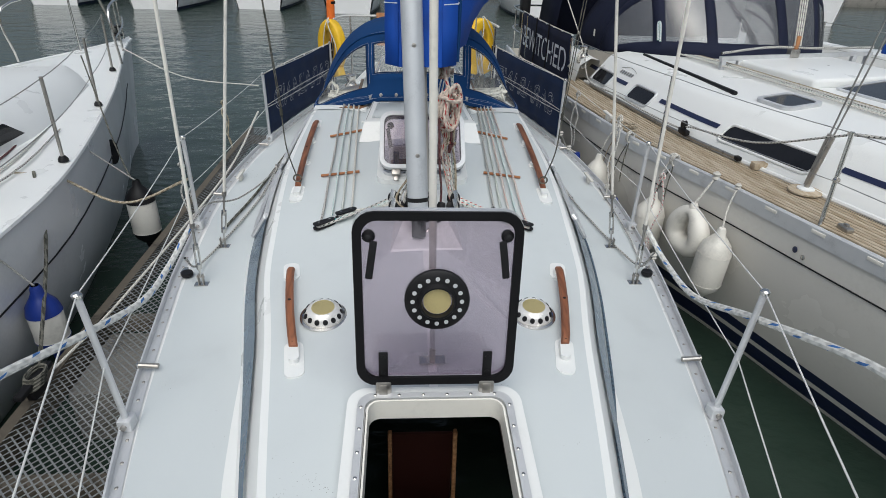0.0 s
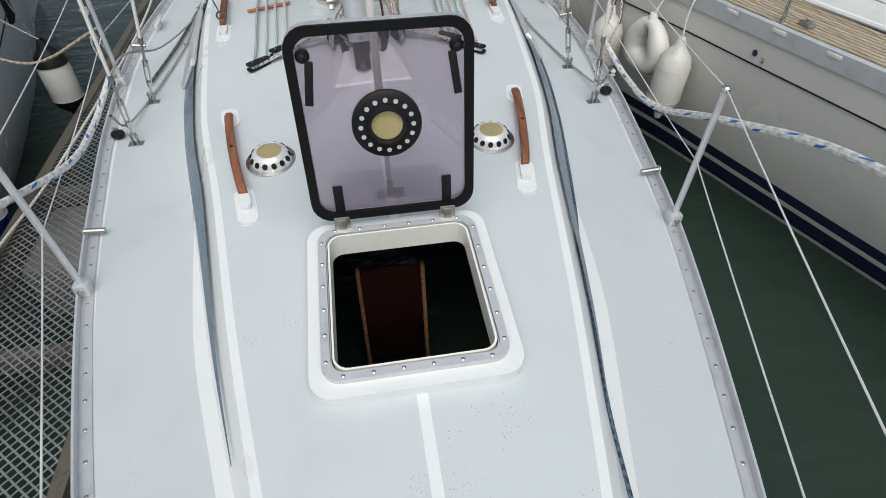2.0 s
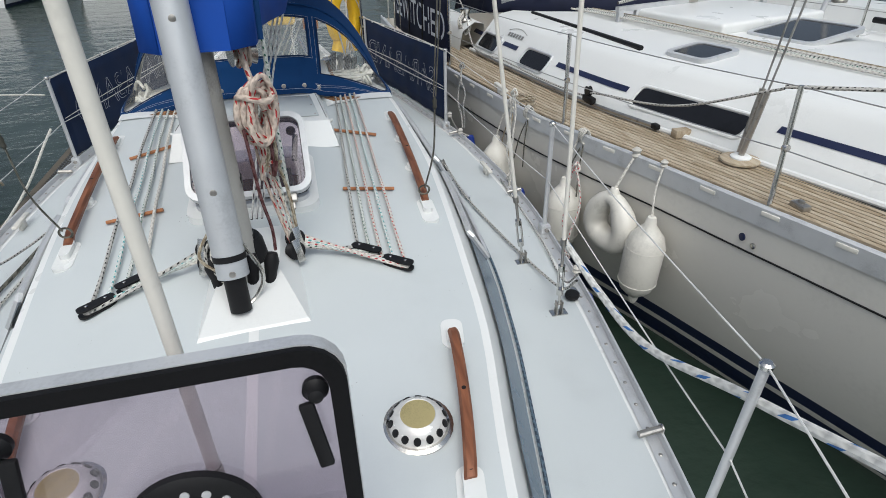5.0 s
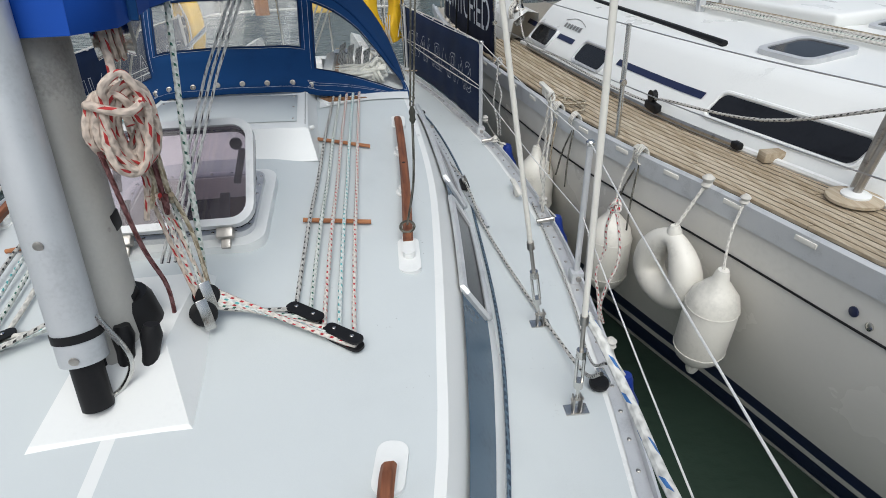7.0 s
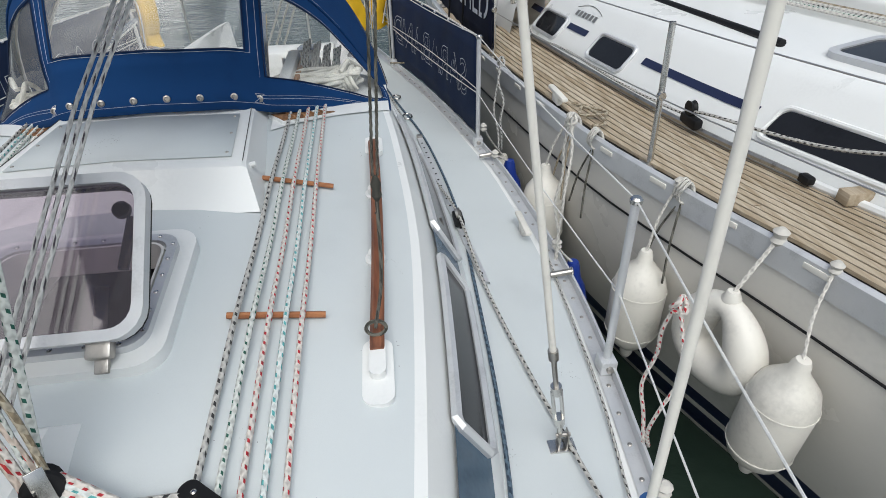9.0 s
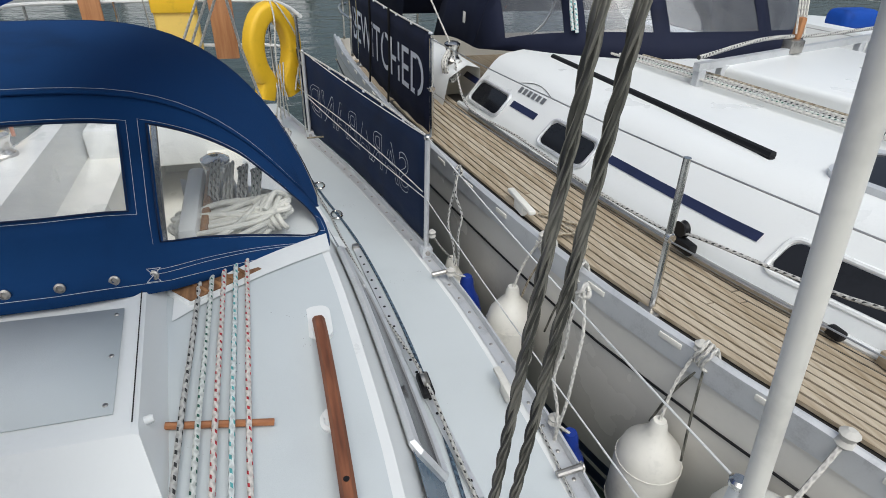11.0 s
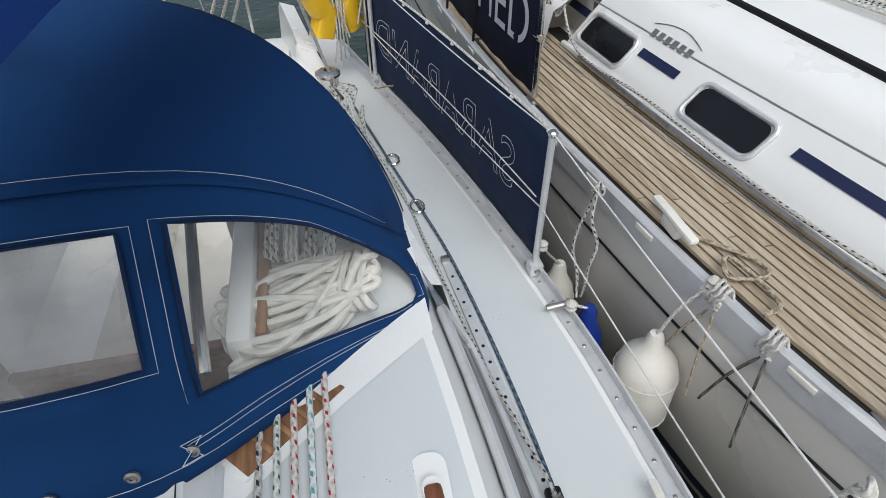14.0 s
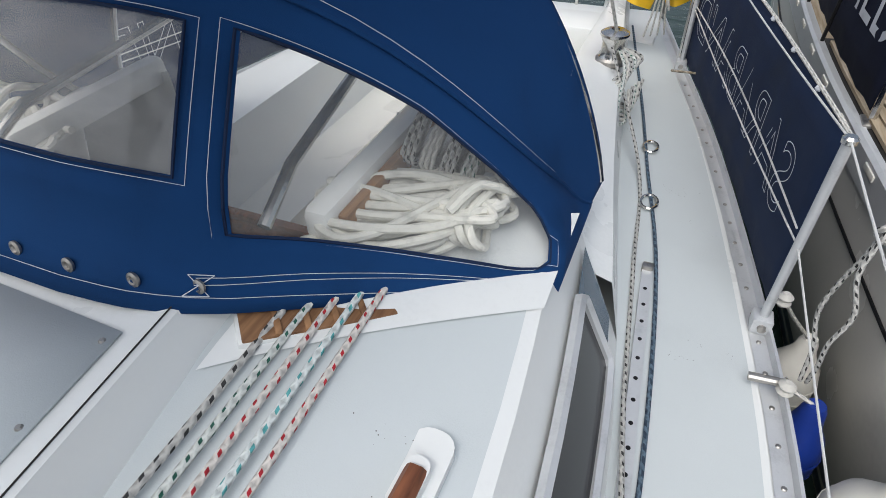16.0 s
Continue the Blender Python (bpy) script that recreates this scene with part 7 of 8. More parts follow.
    for i in range(5):
        x = 0.09 + 0.014 * i
        part("tail", tube(bmesh.new(), spline([(x, 1.2, 0.93), (x + 0.01 + rnd.uniform(-0.015, 0.015), 1.19, 0.84), (x - 0.005, 1.17 + 0.01 * i, 0.74 + 0.03 * (i % 3)), (x + 0.012, 1.18, 0.80)], 5), 0.007, 6), (R_PINK, R_TAN, R_PINK, R_MAROON, R_TAN)[i], c)


mast_gear()

# ---- lines on the side decks ----
for s in (-1, 1):
    t = thing("genoa_track", "perforated genoa track with a sliding car on the side deck", "track", "genoa tracks", at=(s * 1.1, 3.0, 0.06))
    ys = [2.24 + 0.1 * i for i in range(16)]
    gx = lambda y: lerp(y, [2.24, 2.73, 2.95, 3.72], [1.16, 1.12, 1.10, 1.045])
    part("rail", sheet(bmesh.new(), lambda y, k: (s * (gx(y) + (-0.016, -0.016, 0.016, 0.016)[k]), y, deck_z(gx(y), y) + (0.0, 0.016, 0.016, 0.0)[k]), ys, [0, 1, 2, 3]), M_ALU, t, angle=20)
    hole = mesh_of("pin_hole", alathe([(0.006, 0), (0.006, 0.0015), (0.003, 0.002)], 8), M_BLACK)
    for i in range(20):
        y = 2.30 + 0.07 * i
        o = new("pin_hole", hole)
        o.parent = t
        o.location = V((s * gx(y), y, deck_z(gx(y), y) + 0.016)) - t.location
    y = 2.70
    part("car", abox((0.045, 0.11, 0.03), (s * gx(y), y, deck_z(1.1, y) + 0.035), 0.008), M_BLACK, t)
    part("car_sheave", alathe([(0.028, -0.012), (0.022, 0), (0.028, 0.012)], 16, Matrix.Translation((s * gx(y), y, deck_z(1.1, y) + 0.06)) @ pose(0, 0, 0, 0, 75)), M_DULL, t)
    part("end_stop", abox((0.035, 0.03, 0.03), (s * gx(3.72), 3.73, deck_z(1.05, 3.7) + 0.015), 0.006), M_DULL, t)
    dk = lambda x, yy, up=0.008: (s * x, yy, deck_z(x, yy) + up)
    line("genoa_sheet", [(s * 0.70, 4.74, 0.34), dk(0.93, 4.3, 0.03), dk(1.0, 3.75, 0.01), dk(1.06, 3.2, 0.012), dk(gx(2.72), 2.72, 0.06), dk(1.15, 2.25, 0.02), dk(1.20, 1.8, 0.015), dk(1.26, 1.4, 0.02), dk(1.285, 1.15, 0.06), dk(1.27, 1.0, 0.2)], 0.0065, R_BLACK, "grey flecked genoa sheet along the side deck", "rope", "genoa sheets")
    if s > 0:
        line("furling_line", [(0.35, -2.0, top_z(0.35, -2.0) + 0.012), (0.47, -1.3, top_z(0.47, -1.3) + 0.012), (0.53, -0.9, top_z(0.53, -0.9) + 0.012), (0.60, -0.58, top_z(0.60, -0.58) + 0.012), (0.66, -0.28, top_z(0.66, -0.28) + 0.012), (0.79, 0.12, top_z(0.79, 0.12) + 0.012), (0.89, 0.52, top_z(0.89, 0.52) + 0.012), dk(0.985, 0.95), dk(1.07, 1.5), dk(1.115, 2.2), dk(1.135, 2.9), dk(1.075, 3.72), dk(0.96, 4.35), dk(0.86, 4.9), dk(0.66, 5.9)], 0.0065, R_NAVY, "slate blue furling line along the coachroof foot", "rope")
        for yy in (4.1, 4.5):
            f = thing("fairlead_eye", "small steel fairlead for the furling line", "fairlead", "fairleads", at=dk(1.0 - 0.12 * (yy - 4.1), yy))
            part("ring", tube(bmesh.new(), [V(dk(1.0 - 0.12 * (yy - 4.1), yy, 0.012)) + V((0.03 * math.cos(a), 0.045 * math.sin(a), 0)) for a in [6.283 * i / 14 for i in range(14)]], 0.006, 6, True), M_STEEL, f)
    else:
        line("dark_deck_line", [dk(1.28, 1.70, 0.02), dk(1.20, 2.3, 0.02), dk(1.14, 3.2, 0.02)], 0.009, R_DARK, "dark line lying along the side deck", "rope")
    # thick flecked warp along the guardrail
    hx = lambda yy: HALF(yy) + 0.015
    z0 = 0.0 if s > 0 else -0.04
    line("mooring_warp", [ST[s, -2.6][0], (s * 0.78, -2.1, 0.82 + z0), (s * 1.10, -1.25, 0.84 + z0), (s * 1.235, -0.6, 0.725 + z0), (s * 1.248, 0.0, 0.50 + z0), (s * (hx(0.4) - 0.06), 0.45, 0.31), (s * 1.29, 0.85, 0.25), (s * 1.275, 1.05, 0.30), (s * 1.24, 1.10, 0.36)], 0.0145, R_BLUEF, "thick white mooring warp with blue flecks slung along the guardrail", "rope", "warps")
    tail = [dk(1.29, 1.02, 0.22), dk(1.34, 1.25, 0.03), dk(1.40, 1.65, 0.015), dk(1.44, 2.2, 0.012), dk(1.46, 2.5, 0.012)] if s > 0 else [(-1.24, 1.10, 0.36), (-1.28, 1.5, 0.30), (-1.25, 2.0, 0.12), dk(1.17, 2.6, 0.03), dk(1.13, 3.2, 0.02)]
    line("warp_tail", tail, 0.0045 if s > 0 else 0.006, R_BLACK, "thin flecked line tied back from the shroud", "rope", "warp tails")
    # deck hardware
    c = thing("snatch_block", "black and silver snatch block on the toe rail", "block", "snatch blocks", at=dk(1.345, 1.14))
    part("cheek", alathe([(0.03, -0.012), (0.034, 0), (0.03, 0.012)], 20, Matrix.Translation(dk(1.335, 1.14, 0.022))), M_BLACK, c)
    part("strop", abox((0.03, 0.075, 0.02), dk(1.36, 1.17, 0.02), 0.006), M_STEEL, c)
    for yy in (0.33, 2.25, 3.40):
        c = thing("rail_slide", "small steel slide clamped on the toe rail", "fitting", "rail slides", at=dk(HALF(yy) - 0.04, yy))
        part("body", tubes([[dk(HALF(yy) - 0.085, yy, 0.03), dk(HALF(yy) - 0.0, yy, 0.045)]], 0.012, 10), M_DULL, c)
        part("eye", tube(bmesh.new(), [V(dk(HALF(yy) + 0.0, yy, 0.045)) + V((0.0, 0.014 * math.cos(a), 0.014 * math.sin(a))) for a in [6.283 * i / 10 for i in range(10)]], 0.004, 6, True), M_STEEL, c)
    c = thing("deck_cleat", "white horn cleat on the deck edge", "cleat", "deck cleats", at=dk(1.42, 2.6))
    part("horn", box(abox((0.03, 0.20, 0.018), dk(1.40, 2.62, 0.05), 0.008), (0.024, 0.07, 0.05), dk(1.40, 2.62, 0.025), 0.008), M_FENDER, c)
    # flag halyard tied down to the handrail
    top = V((s * 1.05, 1.39, 5.0))
    kn = V((s * 0.785, 1.455, 0.87))
    h = thing("flag_halyard", "weathered dark flag halyard tied to the handrail", "rope", "flag halyards", at=(s * 0.752, 1.56, 0.45))
    for o in (-1, 1):
        at = lambda q, o=o: kn.lerp(top, q) + V((s * 0.0045 * o + 0.02 * o * q, 0, 0.03 * (1 - q)))
        part("fall", tube(bmesh.new(), [at(0.33), at(1)], 0.0035, 6), R_DARK, h)
        n = 320
        for k in range(3):
            part("strand", tube(bmesh.new(), [at(0.33 * i / n) + V((0.0014 * math.cos(0.55 * i + 2.094 * k), 0.0014 * math.sin(0.55 * i + 2.094 * k), 0)) for i in range(n + 1)], 0.0017, 5), R_DARK, h)
    part("knot", alathe([(0.004, -0.022), (0.010, -0.011), (0.0075, 0.0), (0.010, 0.013), (0.004, 0.03)], 10, Matrix.Translation(kn)), R_DARK, h)
    part("tail", tube(bmesh.new(), spline([kn, (s * 0.778, 1.47, 0.66), (s * 0.752, 1.55, 0.46)], 6), 0.004, 6), R_DARK, h)
    part("lashing", tube(bmesh.new(), spline([(s * 0.752 + 0.024 * math.cos(a), 1.57, 0.44 + 0.022 * math.sin(a)) for a in [6.283 * i / 10 for i in range(10)]], 3, True), 0.005, 6, True), R_DARK, h)

# coils and hitches on the guardrail
def hitch(x, y, z, drop, m, label):
    t = thing("rope_hank", label, "rope", "rope hanks", at=(x, y, z))
    rnd = random.Random(int(1000 * y) + int(100 * x))
    part("hitch", tube(bmesh.new(), spline([(x + 0.016 * math.cos(a), y + 0.01 * math.sin(2 * a), z + 0.02 * math.sin(a)) for a in [6.283 * i / 8 for i in range(8)]], 4, True), 0.007, 6, True), m, t)
    for k in range(2):
        pts = [(x, y + 0.01 * k, z)]
        for j in range(1, 6):
            q = j / 5
            pts.append((x + rnd.uniform(-0.02, 0.02), y + 0.05 * math.sin(3.14 * q) * (1 if k else -1), z - drop * q))
        part("loop", tube(bmesh.new(), spline(pts, 4), 0.0055, 6), m, t)


hitch(HALF(3.4) + 0.02, 3.40, 0.55, 0.48, R_BLACK, "flecked fender line hitched on the guardrail and hanging down")
hitch(HALF(1.45) + 0.0, 1.45, 0.52, 0.50, R_RED, "red-flecked fender line hitched on the guardrail")
hitch(HALF(2.4) - 0.01, 2.40, 0.61, 0.62, R_WHITE, "pale fender line hitched over the guardrail wire")
hitch(-HALF(1.78) - 0.01, 1.74, 0.45, 0.40, R_BLACK, "hank of flecked line hung by the stanchion")
hitch(-HALF(2.75) - 0.0, 2.75, 0.58, 0.35, R_TAN, "thin line hitched on the guardrail")
line("shore_line", [(-3.35, 5.35, 0.52), (-2.3, 4.2, 0.46), (-1.42, 3.60, 0.52)], 0.006, R_WHITE, "thin line stretched to the yacht across the pontoon", "rope")
line("cross_warp", [(-1.47, 1.82, 0.34), (-2.0, 1.95, 0.10), (-2.5, 2.15, 0.20), (-2.75, 2.1, 0.25)], 0.009, R_TAN, "pale brown warp made fast across the pontoon", "rope")
line("dark_warp", [(-2.62, 2.1, 0.26), (-2.35, 1.6, 0.0), (-2.14, 0.95, -0.36), (-2.08, 0.78, -0.43)], 0.011, R_DARK, "black mooring rope down to the pontoon cleat", "rope")
line("dark_warp", [(-2.9, 3.6, 0.75), (-2.6, 3.2, 0.1), (-2.4, 2.93, -0.12)], 0.006, R_DARK, "black fender line from the guardrail", "rope")
line("shore_warp", [(-1.44, 3.55, 0.30), (-1.6, 2.9, -0.05), (-1.95, 1.6, -0.40), (-2.06, 0.9, -0.44)], 0.008, R_WHITE, "pale warp running down along the pontoon", "rope")


# ---- stern gear ----
def pushpit():
    t = thing("pushpit", "white tubular pushpit rail round the stern", "rail", at=(0, 6.1, 0.05))
    for z in (0.84, 0.52):
        pts = [(1.0, 5.45, z), (0.93, 5.9, z), (0.80, 6.12, z), (0.3, 6.2, z), (-0.3, 6.2, z), (-0.80, 6.12, z), (-0.93, 5.9, z), (-1.0, 5.45, z)]
        part("tube", tube(bmesh.new(), spline(pts, 5), 0.013, 8), M_WIREW, t)
    for x, y in ((0.97, 5.5), (0.80, 6.12), (0.25, 6.2), (-0.25, 6.2), (-0.80, 6.12), (-0.97, 5.5)):
        part("leg", tubes([[(x, y, 0.02), (x, y, 0.84)]], 0.012, 8), M_STEEL, t)


pushpit()


def horseshoe(x, y, z, yaw):
    t = thing("horseshoe_buoy", "yellow horseshoe lifebuoy lashed to the pushpit", "lifebuoy", "horseshoe buoys", at=(x, y, z))
    m = Matrix.Translation((x, y, z)) @ pose(0, 0, 0, 0, 0, yaw)
    bm = bmesh.new()
    pts = []
    for i in range(25):
        a = radians(-60 + 300 * i / 24)
        pts.append((0.155 * math.cos(a), 0, 0.24 * math.sin(a)))
    pts = [(0.12, 0, -0.33)] + pts + [(-0.12, 0, -0.33)]
    sec = rounded(0.125, 0.115, 0.03, 3)
    rings = []
    for i, p in enumerate(pts):
        a = V(pts[max(0, i - 1)])
        b = V(pts[min(len(pts) - 1, i + 1)])
        d = (b - a).normalized()
        sd = V((d.z, 0, -d.x))
        rings.append([bm.verts.new(m @ (V(p) + sd * u + V((0, v, 0)))) for u, v in sec])
    for A, B in zip(rings, rings[1:]):
        for k in range(len(sec)):
            bm.faces.new((A[k], A[(k + 1) % len(sec)], B[(k + 1) % len(sec)], B[k]))
    bm.faces.new(rings[0][::-1])
    bm.faces.new(rings[-1])
    part("body", bm, M_YELLOW, t, "bright yellow vinyl cover", angle=50)
    cord = [m @ V(q) for q in ((0.1, -0.07, -0.3), (0.17, -0.075, 0.0), (0.05, -0.08, 0.24), (0.0, -0.03, 0.32), (-0.02, -0.08, 0.2), (-0.05, -0.09, -0.1), (0.02, -0.08, -0.35))]
    part("lanyard", tube(bmesh.new(), spline(cord, 6), 0.006, 6), R_WHITE, t, "pale lanyard wound round the buoy")
    for k in range(4):
        part("rope_tail", tube(bmesh.new(), spline([m @ V((0.03 * k - 0.04, -0.03, -0.1)), m @ V((0.02 * k - 0.05, -0.06, -0.3)), m @ V((0.04 * k - 0.06, -0.02, -0.5))], 4), 0.005, 6), R_WHITE, t)


horseshoe(0.80, 5.55, 0.62, 35)
horseshoe(-0.98, 5.55, 0.56, -45)
t = thing("dan_buoy", "orange dan buoy pole strapped upright at the stern", "dan buoy", at=(-1.0, 5.85, 0.1))
part("float", tubes([[(-1.02, 5.85, 0.45), (-1.0, 5.86, 1.35)]], 0.05, 14), M_ORANGE, t)
part("pole", tubes([[(-1.03, 5.85, 0.02), (-0.98, 5.87, 2.1)]], 0.014, 8), M_ORANGE, t)
part("band", tubes([[(-1.0, 5.86, 1.0), (-1.0, 5.86, 1.03)]], 0.052, 14), M_BLACK, t)
t = thing("liferaft_bag", "pale yellow vinyl bag hung on the pushpit", "bag", at=(0.16, 6.12, 0.55))
part("bag", abox((0.30, 0.10, 0.42), (0.16, 6.10, 0.70), 0.03, 3), M_PALEYEL, t)
part("flap", abox((0.31, 0.03, 0.14), (0.16, 6.045, 0.85), 0.012), M_YELLOW, t)
t = thing("outboard_board", "plain varnished plywood board clamped on the pushpit", "board", at=(0.47, 6.15, 0.45))
part("board", abox((0.17, 0.025, 0.46), (0.47, 6.165, 0.65), 0.006), M_PLY, t)
t = thing("outboard_board", "plain varnished plywood board clamped on the pushpit", "board", at=(-0.4, 6.15, 0.45))
part("board", abox((0.14, 0.025, 0.40), (-0.40, 6.165, 0.68), 0.006), M_PLY, t)
line("backstay", [(0.0, 6.1, 0.1), (0.0, 3.4, 8.0)], 0.004, M_WIRE, "thin steel wire backstay at the stern", "stay", smooth=False)
for k in range(3):
    line("mainsheet", [(swing(4.25) + 0.03 * k - 0.03, 4.25, 1.60), (0.06 * k - 0.06 + 0.1, 5.1, 0.30)], 0.007, R_WHITE, "white mainsheet part between boom and cockpit", "rope", "mainsheet parts", smooth=False)
line("boom_guy", [(0.55, 3.9, 1.55), (0.62, 4.5, 0.85), (0.72, 4.80, 0.33)], 0.007, R_WHITE, "pale line from the boom to the winch", "rope", smooth=False)
for k in range(6):
    y = 4.72 + 0.03 * k
    line("sheet_tail", [(0.72, 4.78, 0.33), (0.78 + 0.01 * k, y - 0.08, 0.28), (0.80 - 0.015 * k, y - 0.3, 0.18 + 0.01 * k), (0.83, y - 0.22, 0.13), (0.80 + 0.01 * k, y - 0.1, 0.2)], 0.007, (R_GREEN, R_WHITE, R_BLACK)[k % 3], "loose turns of sheet round the winch", "rope", "sheet tails")
line("guard_lashing", [(0.95, 5.15, 0.10), (1.06, 5.2, 0.08), (1.08, 5.22, 0.06)], 0.006, R_TAN, "short lashing to the toe rail", "rope")


# ---- gear on the yacht alongside ----
def alongside_gear():
    t = thing("outboard_motor", "black outboard under a light blue cover on the neighbour's rail", "outboard", at=(1.70, 7.5, 0.6))
    part("leg", abox((0.14, 0.16, 0.55), (1.70, 7.5, 0.85), 0.03), M_BLACK, t)
    part("cover", alathe([(0.07, 0), (0.14, 0.06), (0.15, 0.18), (0.12, 0.28), (0.04, 0.33)], 16, Matrix.Translation((1.70, 7.5, 1.08))), mat("light_blue_cover", (0.06, 0.22, 0.42), 0.6, scale=9), t, "light blue fabric cover")
    p = thing("neighbour_pushpit", "bent steel pushpit at the neighbour's stern", "rail", at=(1.6, 7.4, 0.3))
    for z in (0.88, 0.6):
        part("tube", tube(bmesh.new(), spline([(1.52, 6.65, z), (1.50, 7.2, z), (1.62, 7.6, z), (2.2, 7.7, z), (3.4, 7.72, z)], 5), 0.013, 8), M_STEEL, p)
    for x, y in ((1.52, 6.7), (1.56, 7.45), (2.4, 7.7)):
        part("leg", tubes([[(x, y, 0.28), (x, y, 0.88)]], 0.012, 8), M_STEEL, p)
    for i, y in enumerate((2.34, 3.10, 2.9)):
        h = thing("rail_lashing", "fender line lashed round the neighbour's toe rail", "rope", "rail lashings", at=(GUN(y), y, GZ + 0.05))
        for k in range(3):
            part("loop", tube(bmesh.new(), spline([(GUN(y) + 0.03 * math.cos(a), y + 0.02 * k - 0.02 + 0.01 * math.sin(2 * a), GZ + 0.03 + 0.045 * math.sin(a)) for a in [6.283 * j / 8 for j in range(8)]], 3, True), 0.006, 6, True), R_WHITE, h)
        for k in (-1, 1):
            part("leg", tube(bmesh.new(), spline([(GUN(y), y, GZ), (GUN(y) - 0.04, y + 0.05 * k, 0.12), (GUN(y) - 0.06, y + 0.09 * k, -0.06)], 4), 0.005, 6), (R_DARK, R_TAN, R_DARK)[i], h)
    line("deck_coil", [(GUN(3.3) + 0.1, 3.34, 0.33), (GUN(3.2) + 0.2, 3.2, 0.33), (GUN(3.1) + 0.16, 3.12, 0.34), (GUN(3.1) + 0.05, 3.15, 0.335), (GUN(3.15) + 0.1, 3.22, 0.35), (GUN(3.05) + 0.12, 3.02, 0.34), (GUN(3.0) + 0.03, 2.98, 0.34)], 0.008, R_TAN, "tan rope end lying on the teak deck", "rope")
    line("long_sheet", [(2.62, 1.58, 0.76), (3.1, 0.9, 0.86), (3.9, 0.1, 1.0)], 0.010, R_BLACK, "grey flecked sheet stretched forward past the shroud", "rope", smooth=False)
    line("mast_line", [(1.98, 5.2, 0.68), (1.78, 5.5, 1.2), (1.5, 6.0, 2.2)], 0.006, R_WHITE, "white line rising from the winch", "rope", smooth=False)
    for i in range(4):
        line("winch_tail", [(2.0, 5.22, 0.62 + 0.02 * i), (1.93 - 0.01 * i, 5.12, 0.58), (1.95, 5.05 + 0.03 * i, 0.46), (2.03, 5.1, 0.50 + 0.03 * i)], 0.008, (R_BLACK, R_WHITE)[i % 2], "flecked rope tail piled on the winch", "rope", "winch tails")
    # mast and boom of the neighbour
    m = thing("neighbour_boom_tackle", "mainsheet tackle rising from the neighbour's track", "tackle", at=(3.8, 4.1, 0.85))
    for k in range(4):
        part("part_line", tubes([[(3.82 + 0.02 * k, 4.12, 0.90), (3.75 + 0.03 * k, 4.5, 2.6)]], 0.007, 6), R_WHITE, m)
    part("block", abox((0.04, 0.05, 0.13), (3.84, 4.13, 0.93), 0.012), M_PLY, m)
    part("post", tubes([[(4.62, 3.45, 0.72), (4.85, 3.3, 2.6)]], 0.022, 10), M_ALU, m)


alongside_gear()


# ---- further boats ----
def far_yacht(x, y, half, z, length, yaw, label, deck_gear):
    t = thing("yacht", label, "yacht", "distant yachts", at=(x, y, -1.0))
    m = pose(x, y, 0, 0, 0, yaw)
    us = [i / 14 for i in range(15)]
    hb = lambda u: half * (0.72 + 0.28 * math.sin(math.pi * min(1, u * 1.3))) * max(0.02, (1 - u ** 3.2)) ** 0.6
    for s in (-1, 1):
        part("topside", sheet(bmesh.new(), lambda u, k: m @ V((s * hb(u) * (1 - 0.05 * k - 0.3 * k ** 3), u * length, z - (z + 1.25) * k)), us, [0, 0.1, 0.3, 0.5, 0.7, 0.85, 0.92, 1.0]), M_HULLL, t, angle=60)
        part("boot_stripe", sheet(bmesh.new(), lambda u, k: m @ V((s * (hb(u) * (1 - 0.05 * k - 0.3 * k ** 3) + 0.006), u * length, z - (z + 1.25) * k)), us, [0.78, 0.84, 0.88]), M_NAVY, t)
    part("deck", sheet(bmesh.new(), lambda u, k: m @ V((k * hb(u), u * length, z + 0.04 * (1 - k * k))), us, [-1, -0.5, 0, 0.5, 1]), M_WHITE, t)
    bm = bmesh.new()
    bm.faces.new([bm.verts.new(m @ V((q[0] * hb(0), 0, q[1]))) for q in ((-1, z), (1, z), (0.75, -1.1), (-0.75, -1.1))])
    part("transom", bm, M_HULLL, t, smooth=False)
    part("coachroof", abox((half * 0.95, length * 0.42, 0.36), bevel=0.10, seg=3, m=m @ Matrix.Translation((0, length * 0.52, z + 0.17))), M_WHITE, t)
    for s in (-1, 1):
        part("cabin_window", abox((0.01, length * 0.26, 0.12), bevel=0.0, m=m @ Matrix.Translation((s * (half * 0.475 + 0.003), length * 0.52, z + 0.2))), M_WINDOW, t)
        part("guard_rail", tube(bmesh.new(), [m @ V((s * hb(u) * 0.96, u * length, z + 0.58)) for u in us], 0.008, 5), M_WIRE, t)
    for u in (0.02, 0.25, 0.5, 0.75):
        for s in (-1, 1):
            part("stanchion", tubes([[m @ V((s * hb(u) * 0.96, u * length, z)), m @ V((s * hb(u) * 0.96, u * length, z + 0.58))]], 0.012, 6), M_STEEL, t)
    part("mast", tubes([[m @ V((0, length * 0.6, z + 0.3)), m @ V((0, length * 0.6, z + 11))]], 0.07, 10), M_MASTP, t)
    part("boom", tubes([[m @ V((0, length * 0.6, z + 1.1)), m @ V((0, length * 0.22, z + 1.2))]], 0.12, 10), M_COVER, t, "blue sail cover on the boom")
    if deck_gear:
        part("sprayhood", alathe([(half * 0.5, 0), (half * 0.48, 0.25), (half * 0.36, 0.42), (half * 0.1, 0.48)], 16, m @ Matrix.Translation((0, length * 0.31, z + 0.25))), M_DKNAVY, t, "dark blue sprayhood")


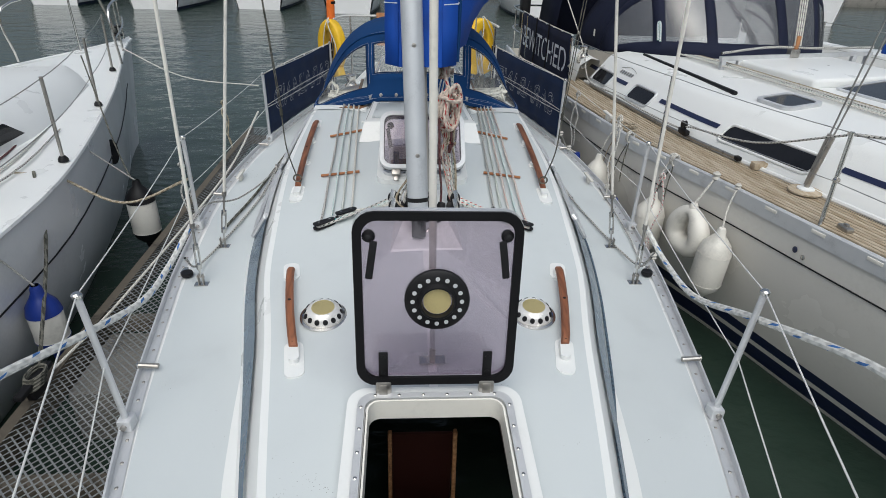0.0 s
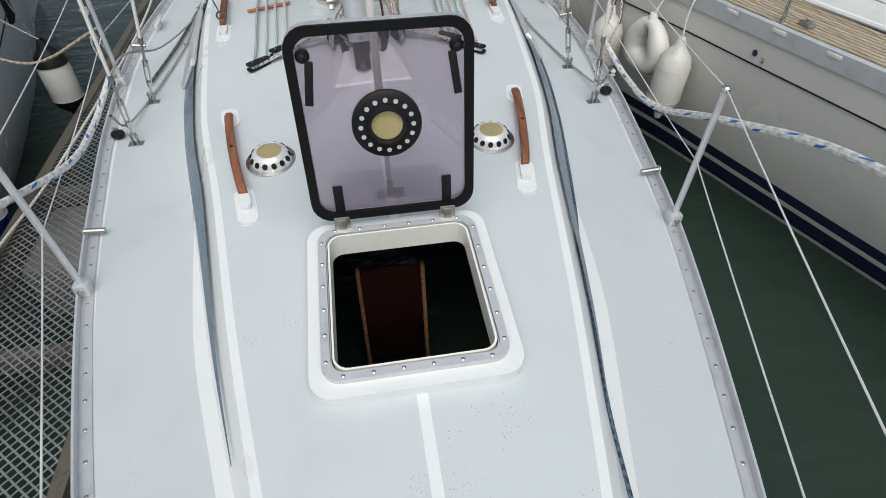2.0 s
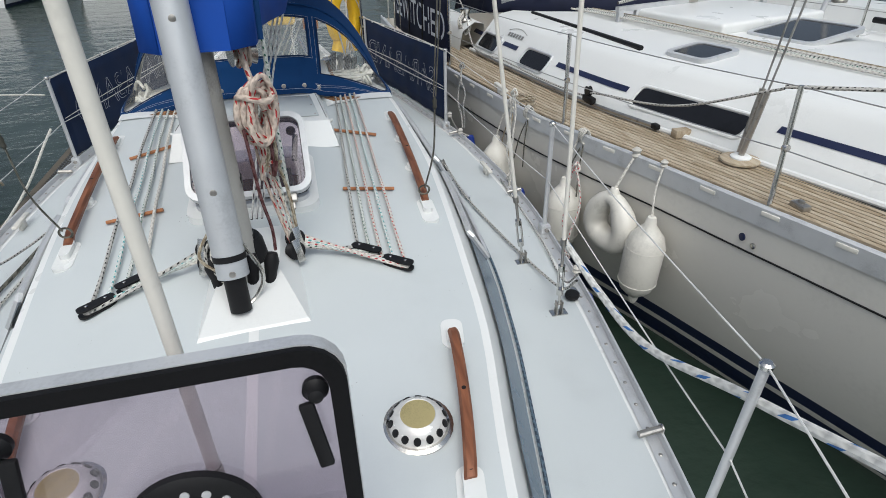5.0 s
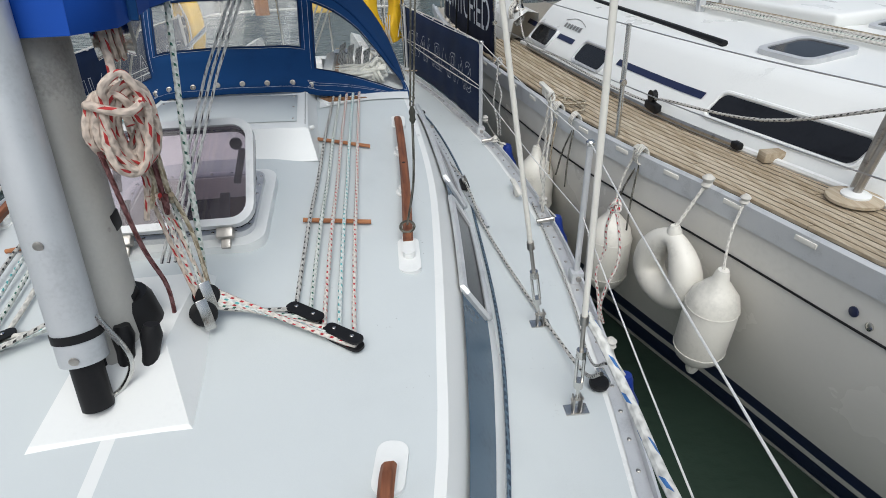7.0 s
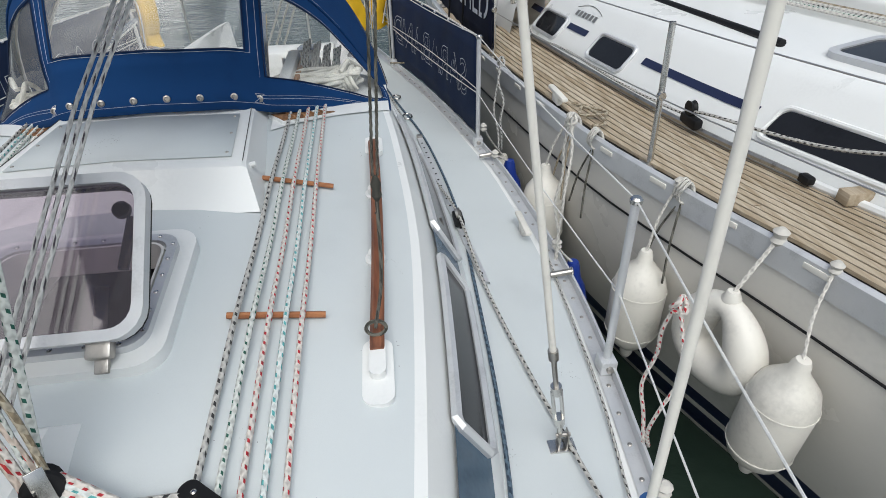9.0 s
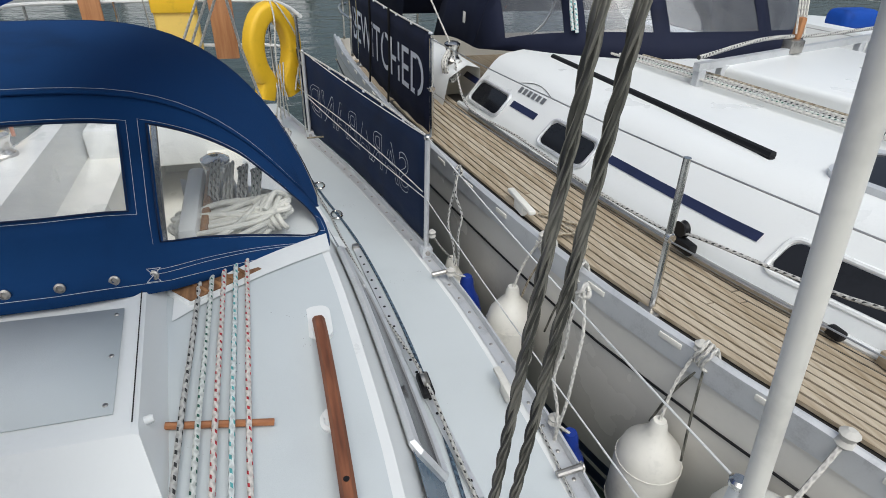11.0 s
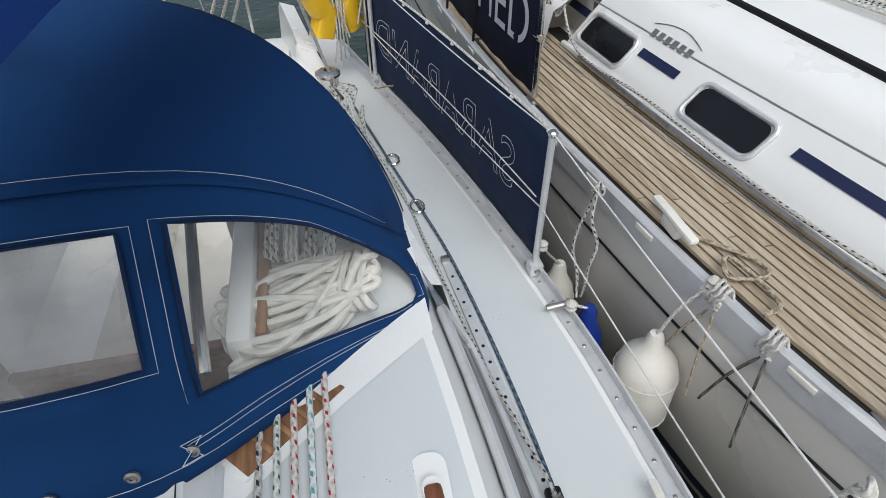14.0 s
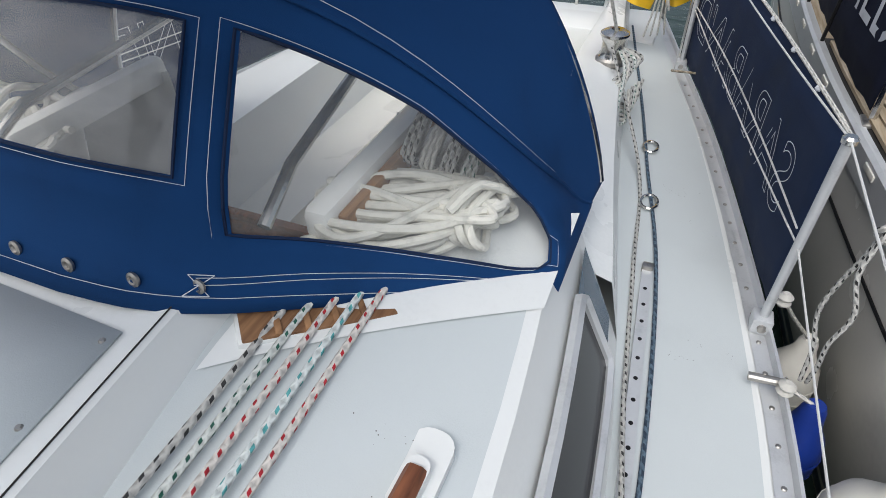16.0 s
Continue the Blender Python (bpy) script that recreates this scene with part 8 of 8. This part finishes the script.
for i, x in enumerate((-13.5, -9.6, -5.9, -2.3, 1.6, 5.4, 9.4, 13.2, 17.0)):
    far_yacht(x, 22.4 + (0.5, 0.0, 0.9, 0.3, 0.6, 0.1, 0.7, 0.2, 0.5)[i], 1.45, 0.35, 9.5, (2, -1, 0, 1, -2, 0, 1, -1, 2)[i], "white sailing yacht berthed stern-to across the fairway", i % 2 == 0)
t = thing("far_pontoon", "long grey pontoon behind the berthed yachts", "pontoon", at=(0, 33, -0.8))
part("deck", abox((70, 2.2, 0.5), (0, 33.5, -0.8), 0.03), M_CONC, t)


def third_boat():
    t = thing("yacht", "white racing yacht with an open cockpit beyond the neighbour", "yacht", at=(7.2, 4, -1))
    gx = lambda y: 5.75 - 0.16 * (y - 3.5)
    ys = [-2 + 0.6 * i for i in range(17)]
    part("topside", sheet(bmesh.new(), lambda y, k: V((gx(y) + 0.3 * k * k, y, 0.34 - 1.5 * k)), ys, [0, 0.2, 0.5, 0.8, 1]), M_HULLL, t, angle=60)
    part("deck", sheet(bmesh.new(), lambda y, k: V((gx(y) + 3.0 * k, y, 0.34 + 0.07 * math.sin(3.14 * k))), ys, [0, 0.15, 0.3, 0.5, 0.7, 0.85, 1]), M_WHITE, t)
    part("coaming", sheet(bmesh.new(), lambda y, k: V((gx(y) + (0.55, 0.62, 0.85, 0.92)[k], y, (0.36, 0.58, 0.58, 0.2)[k])), [y for y in ys if 2.5 < y < 7.5], [0, 1, 2, 3]), M_WHITE, t, angle=40)
    part("grab_rail", tubes([[(gx(1.0) + 0.45, 1.0, 0.50), (gx(4.2) + 0.45, 4.2, 0.50)]], 0.03, 8), M_BLACK, t)
    winch(gx(4.8) + 0.72, 4.85, 0.585, 0.07, "winches on the third yacht")
    part("rail_cloth", abox((0.02, 1.2, 0.45), bevel=0.004, m=Matrix.Translation((gx(6.6) - 0.02, 6.7, 0.62)) @ pose(0, 0, 0, 0, 0, 9)), M_DKNAVY, t, "navy cloth laced on the rail")
    for y in (2.0, 4.0, 6.0):
        part("stanchion", tubes([[(gx(y) + 0.05, y, 0.34), (gx(y) + 0.05, y, 0.94)]], 0.0125, 8), M_STEEL, t)
    for z in (0.64, 0.93):
        part("guard_wire", tubes([[(gx(-1) + 0.05, -1, z), (gx(7.4) + 0.05, 7.4, z)]], 0.004, 5), M_WIRE, t)
    part("fabric_roll", abox((0.5, 0.3, 0.22), (gx(6.3) + 1.6, 6.3, 0.55), 0.08, 3), M_COVER, t, "blue fabric bundle on deck")
    part("mast", tubes([[(7.6, 1.5, 0.4), (7.6, 1.5, 10)]], 0.075, 10), M_MASTP, t)


third_boat()


# ---- laid teak planks on the neighbour's side deck ----
def teak_planks():
    rnd = random.Random(8)
    n, w0, w1 = 11, 0.055, 0.485
    pw = (w1 - w0) / n
    for i in range(n):
        y = -2.6 + rnd.uniform(0, 1.2) - 0.6 * (i % 3)
        while y < 5.2:
            ln = rnd.uniform(1.5, 2.3)
            ya, yb = max(y, -2.6), min(y + ln, 5.25)
            y += ln
            if yb - ya < 0.1:
                continue
            k = max(2, int((yb - ya) / 0.3))
            vs, fs = [], []
            for j in range(k + 1):
                yy = ya + 0.003 + (yb - ya - 0.006) * j / k
                xl, xr = GUN(yy) + w0 + pw * i + 0.0045, GUN(yy) + w0 + pw * (i + 1) - 0.0045
                zz = GZ + 0.034
                vs += [(xl, yy, zz - 0.014), (xl, yy, zz), (xr, yy, zz), (xr, yy, zz - 0.014)]
                if j:
                    b = 4 * j
                    for e in range(3):
                        fs.append((b - 4 + e, b + e, b + e + 1, b - 3 + e))
            e = 4 * k
            fs += [(0, 1, 2, 3), (e + 3, e + 2, e + 1, e)]
            me = bpy.data.meshes.new("teak_plank")
            me.from_pydata([V(v) - NB.location for v in vs], [], fs)
            me.materials.append(M_TEAKD)
            ob = new("teak_plank", me)
            ob.parent = NB


teak_planks()
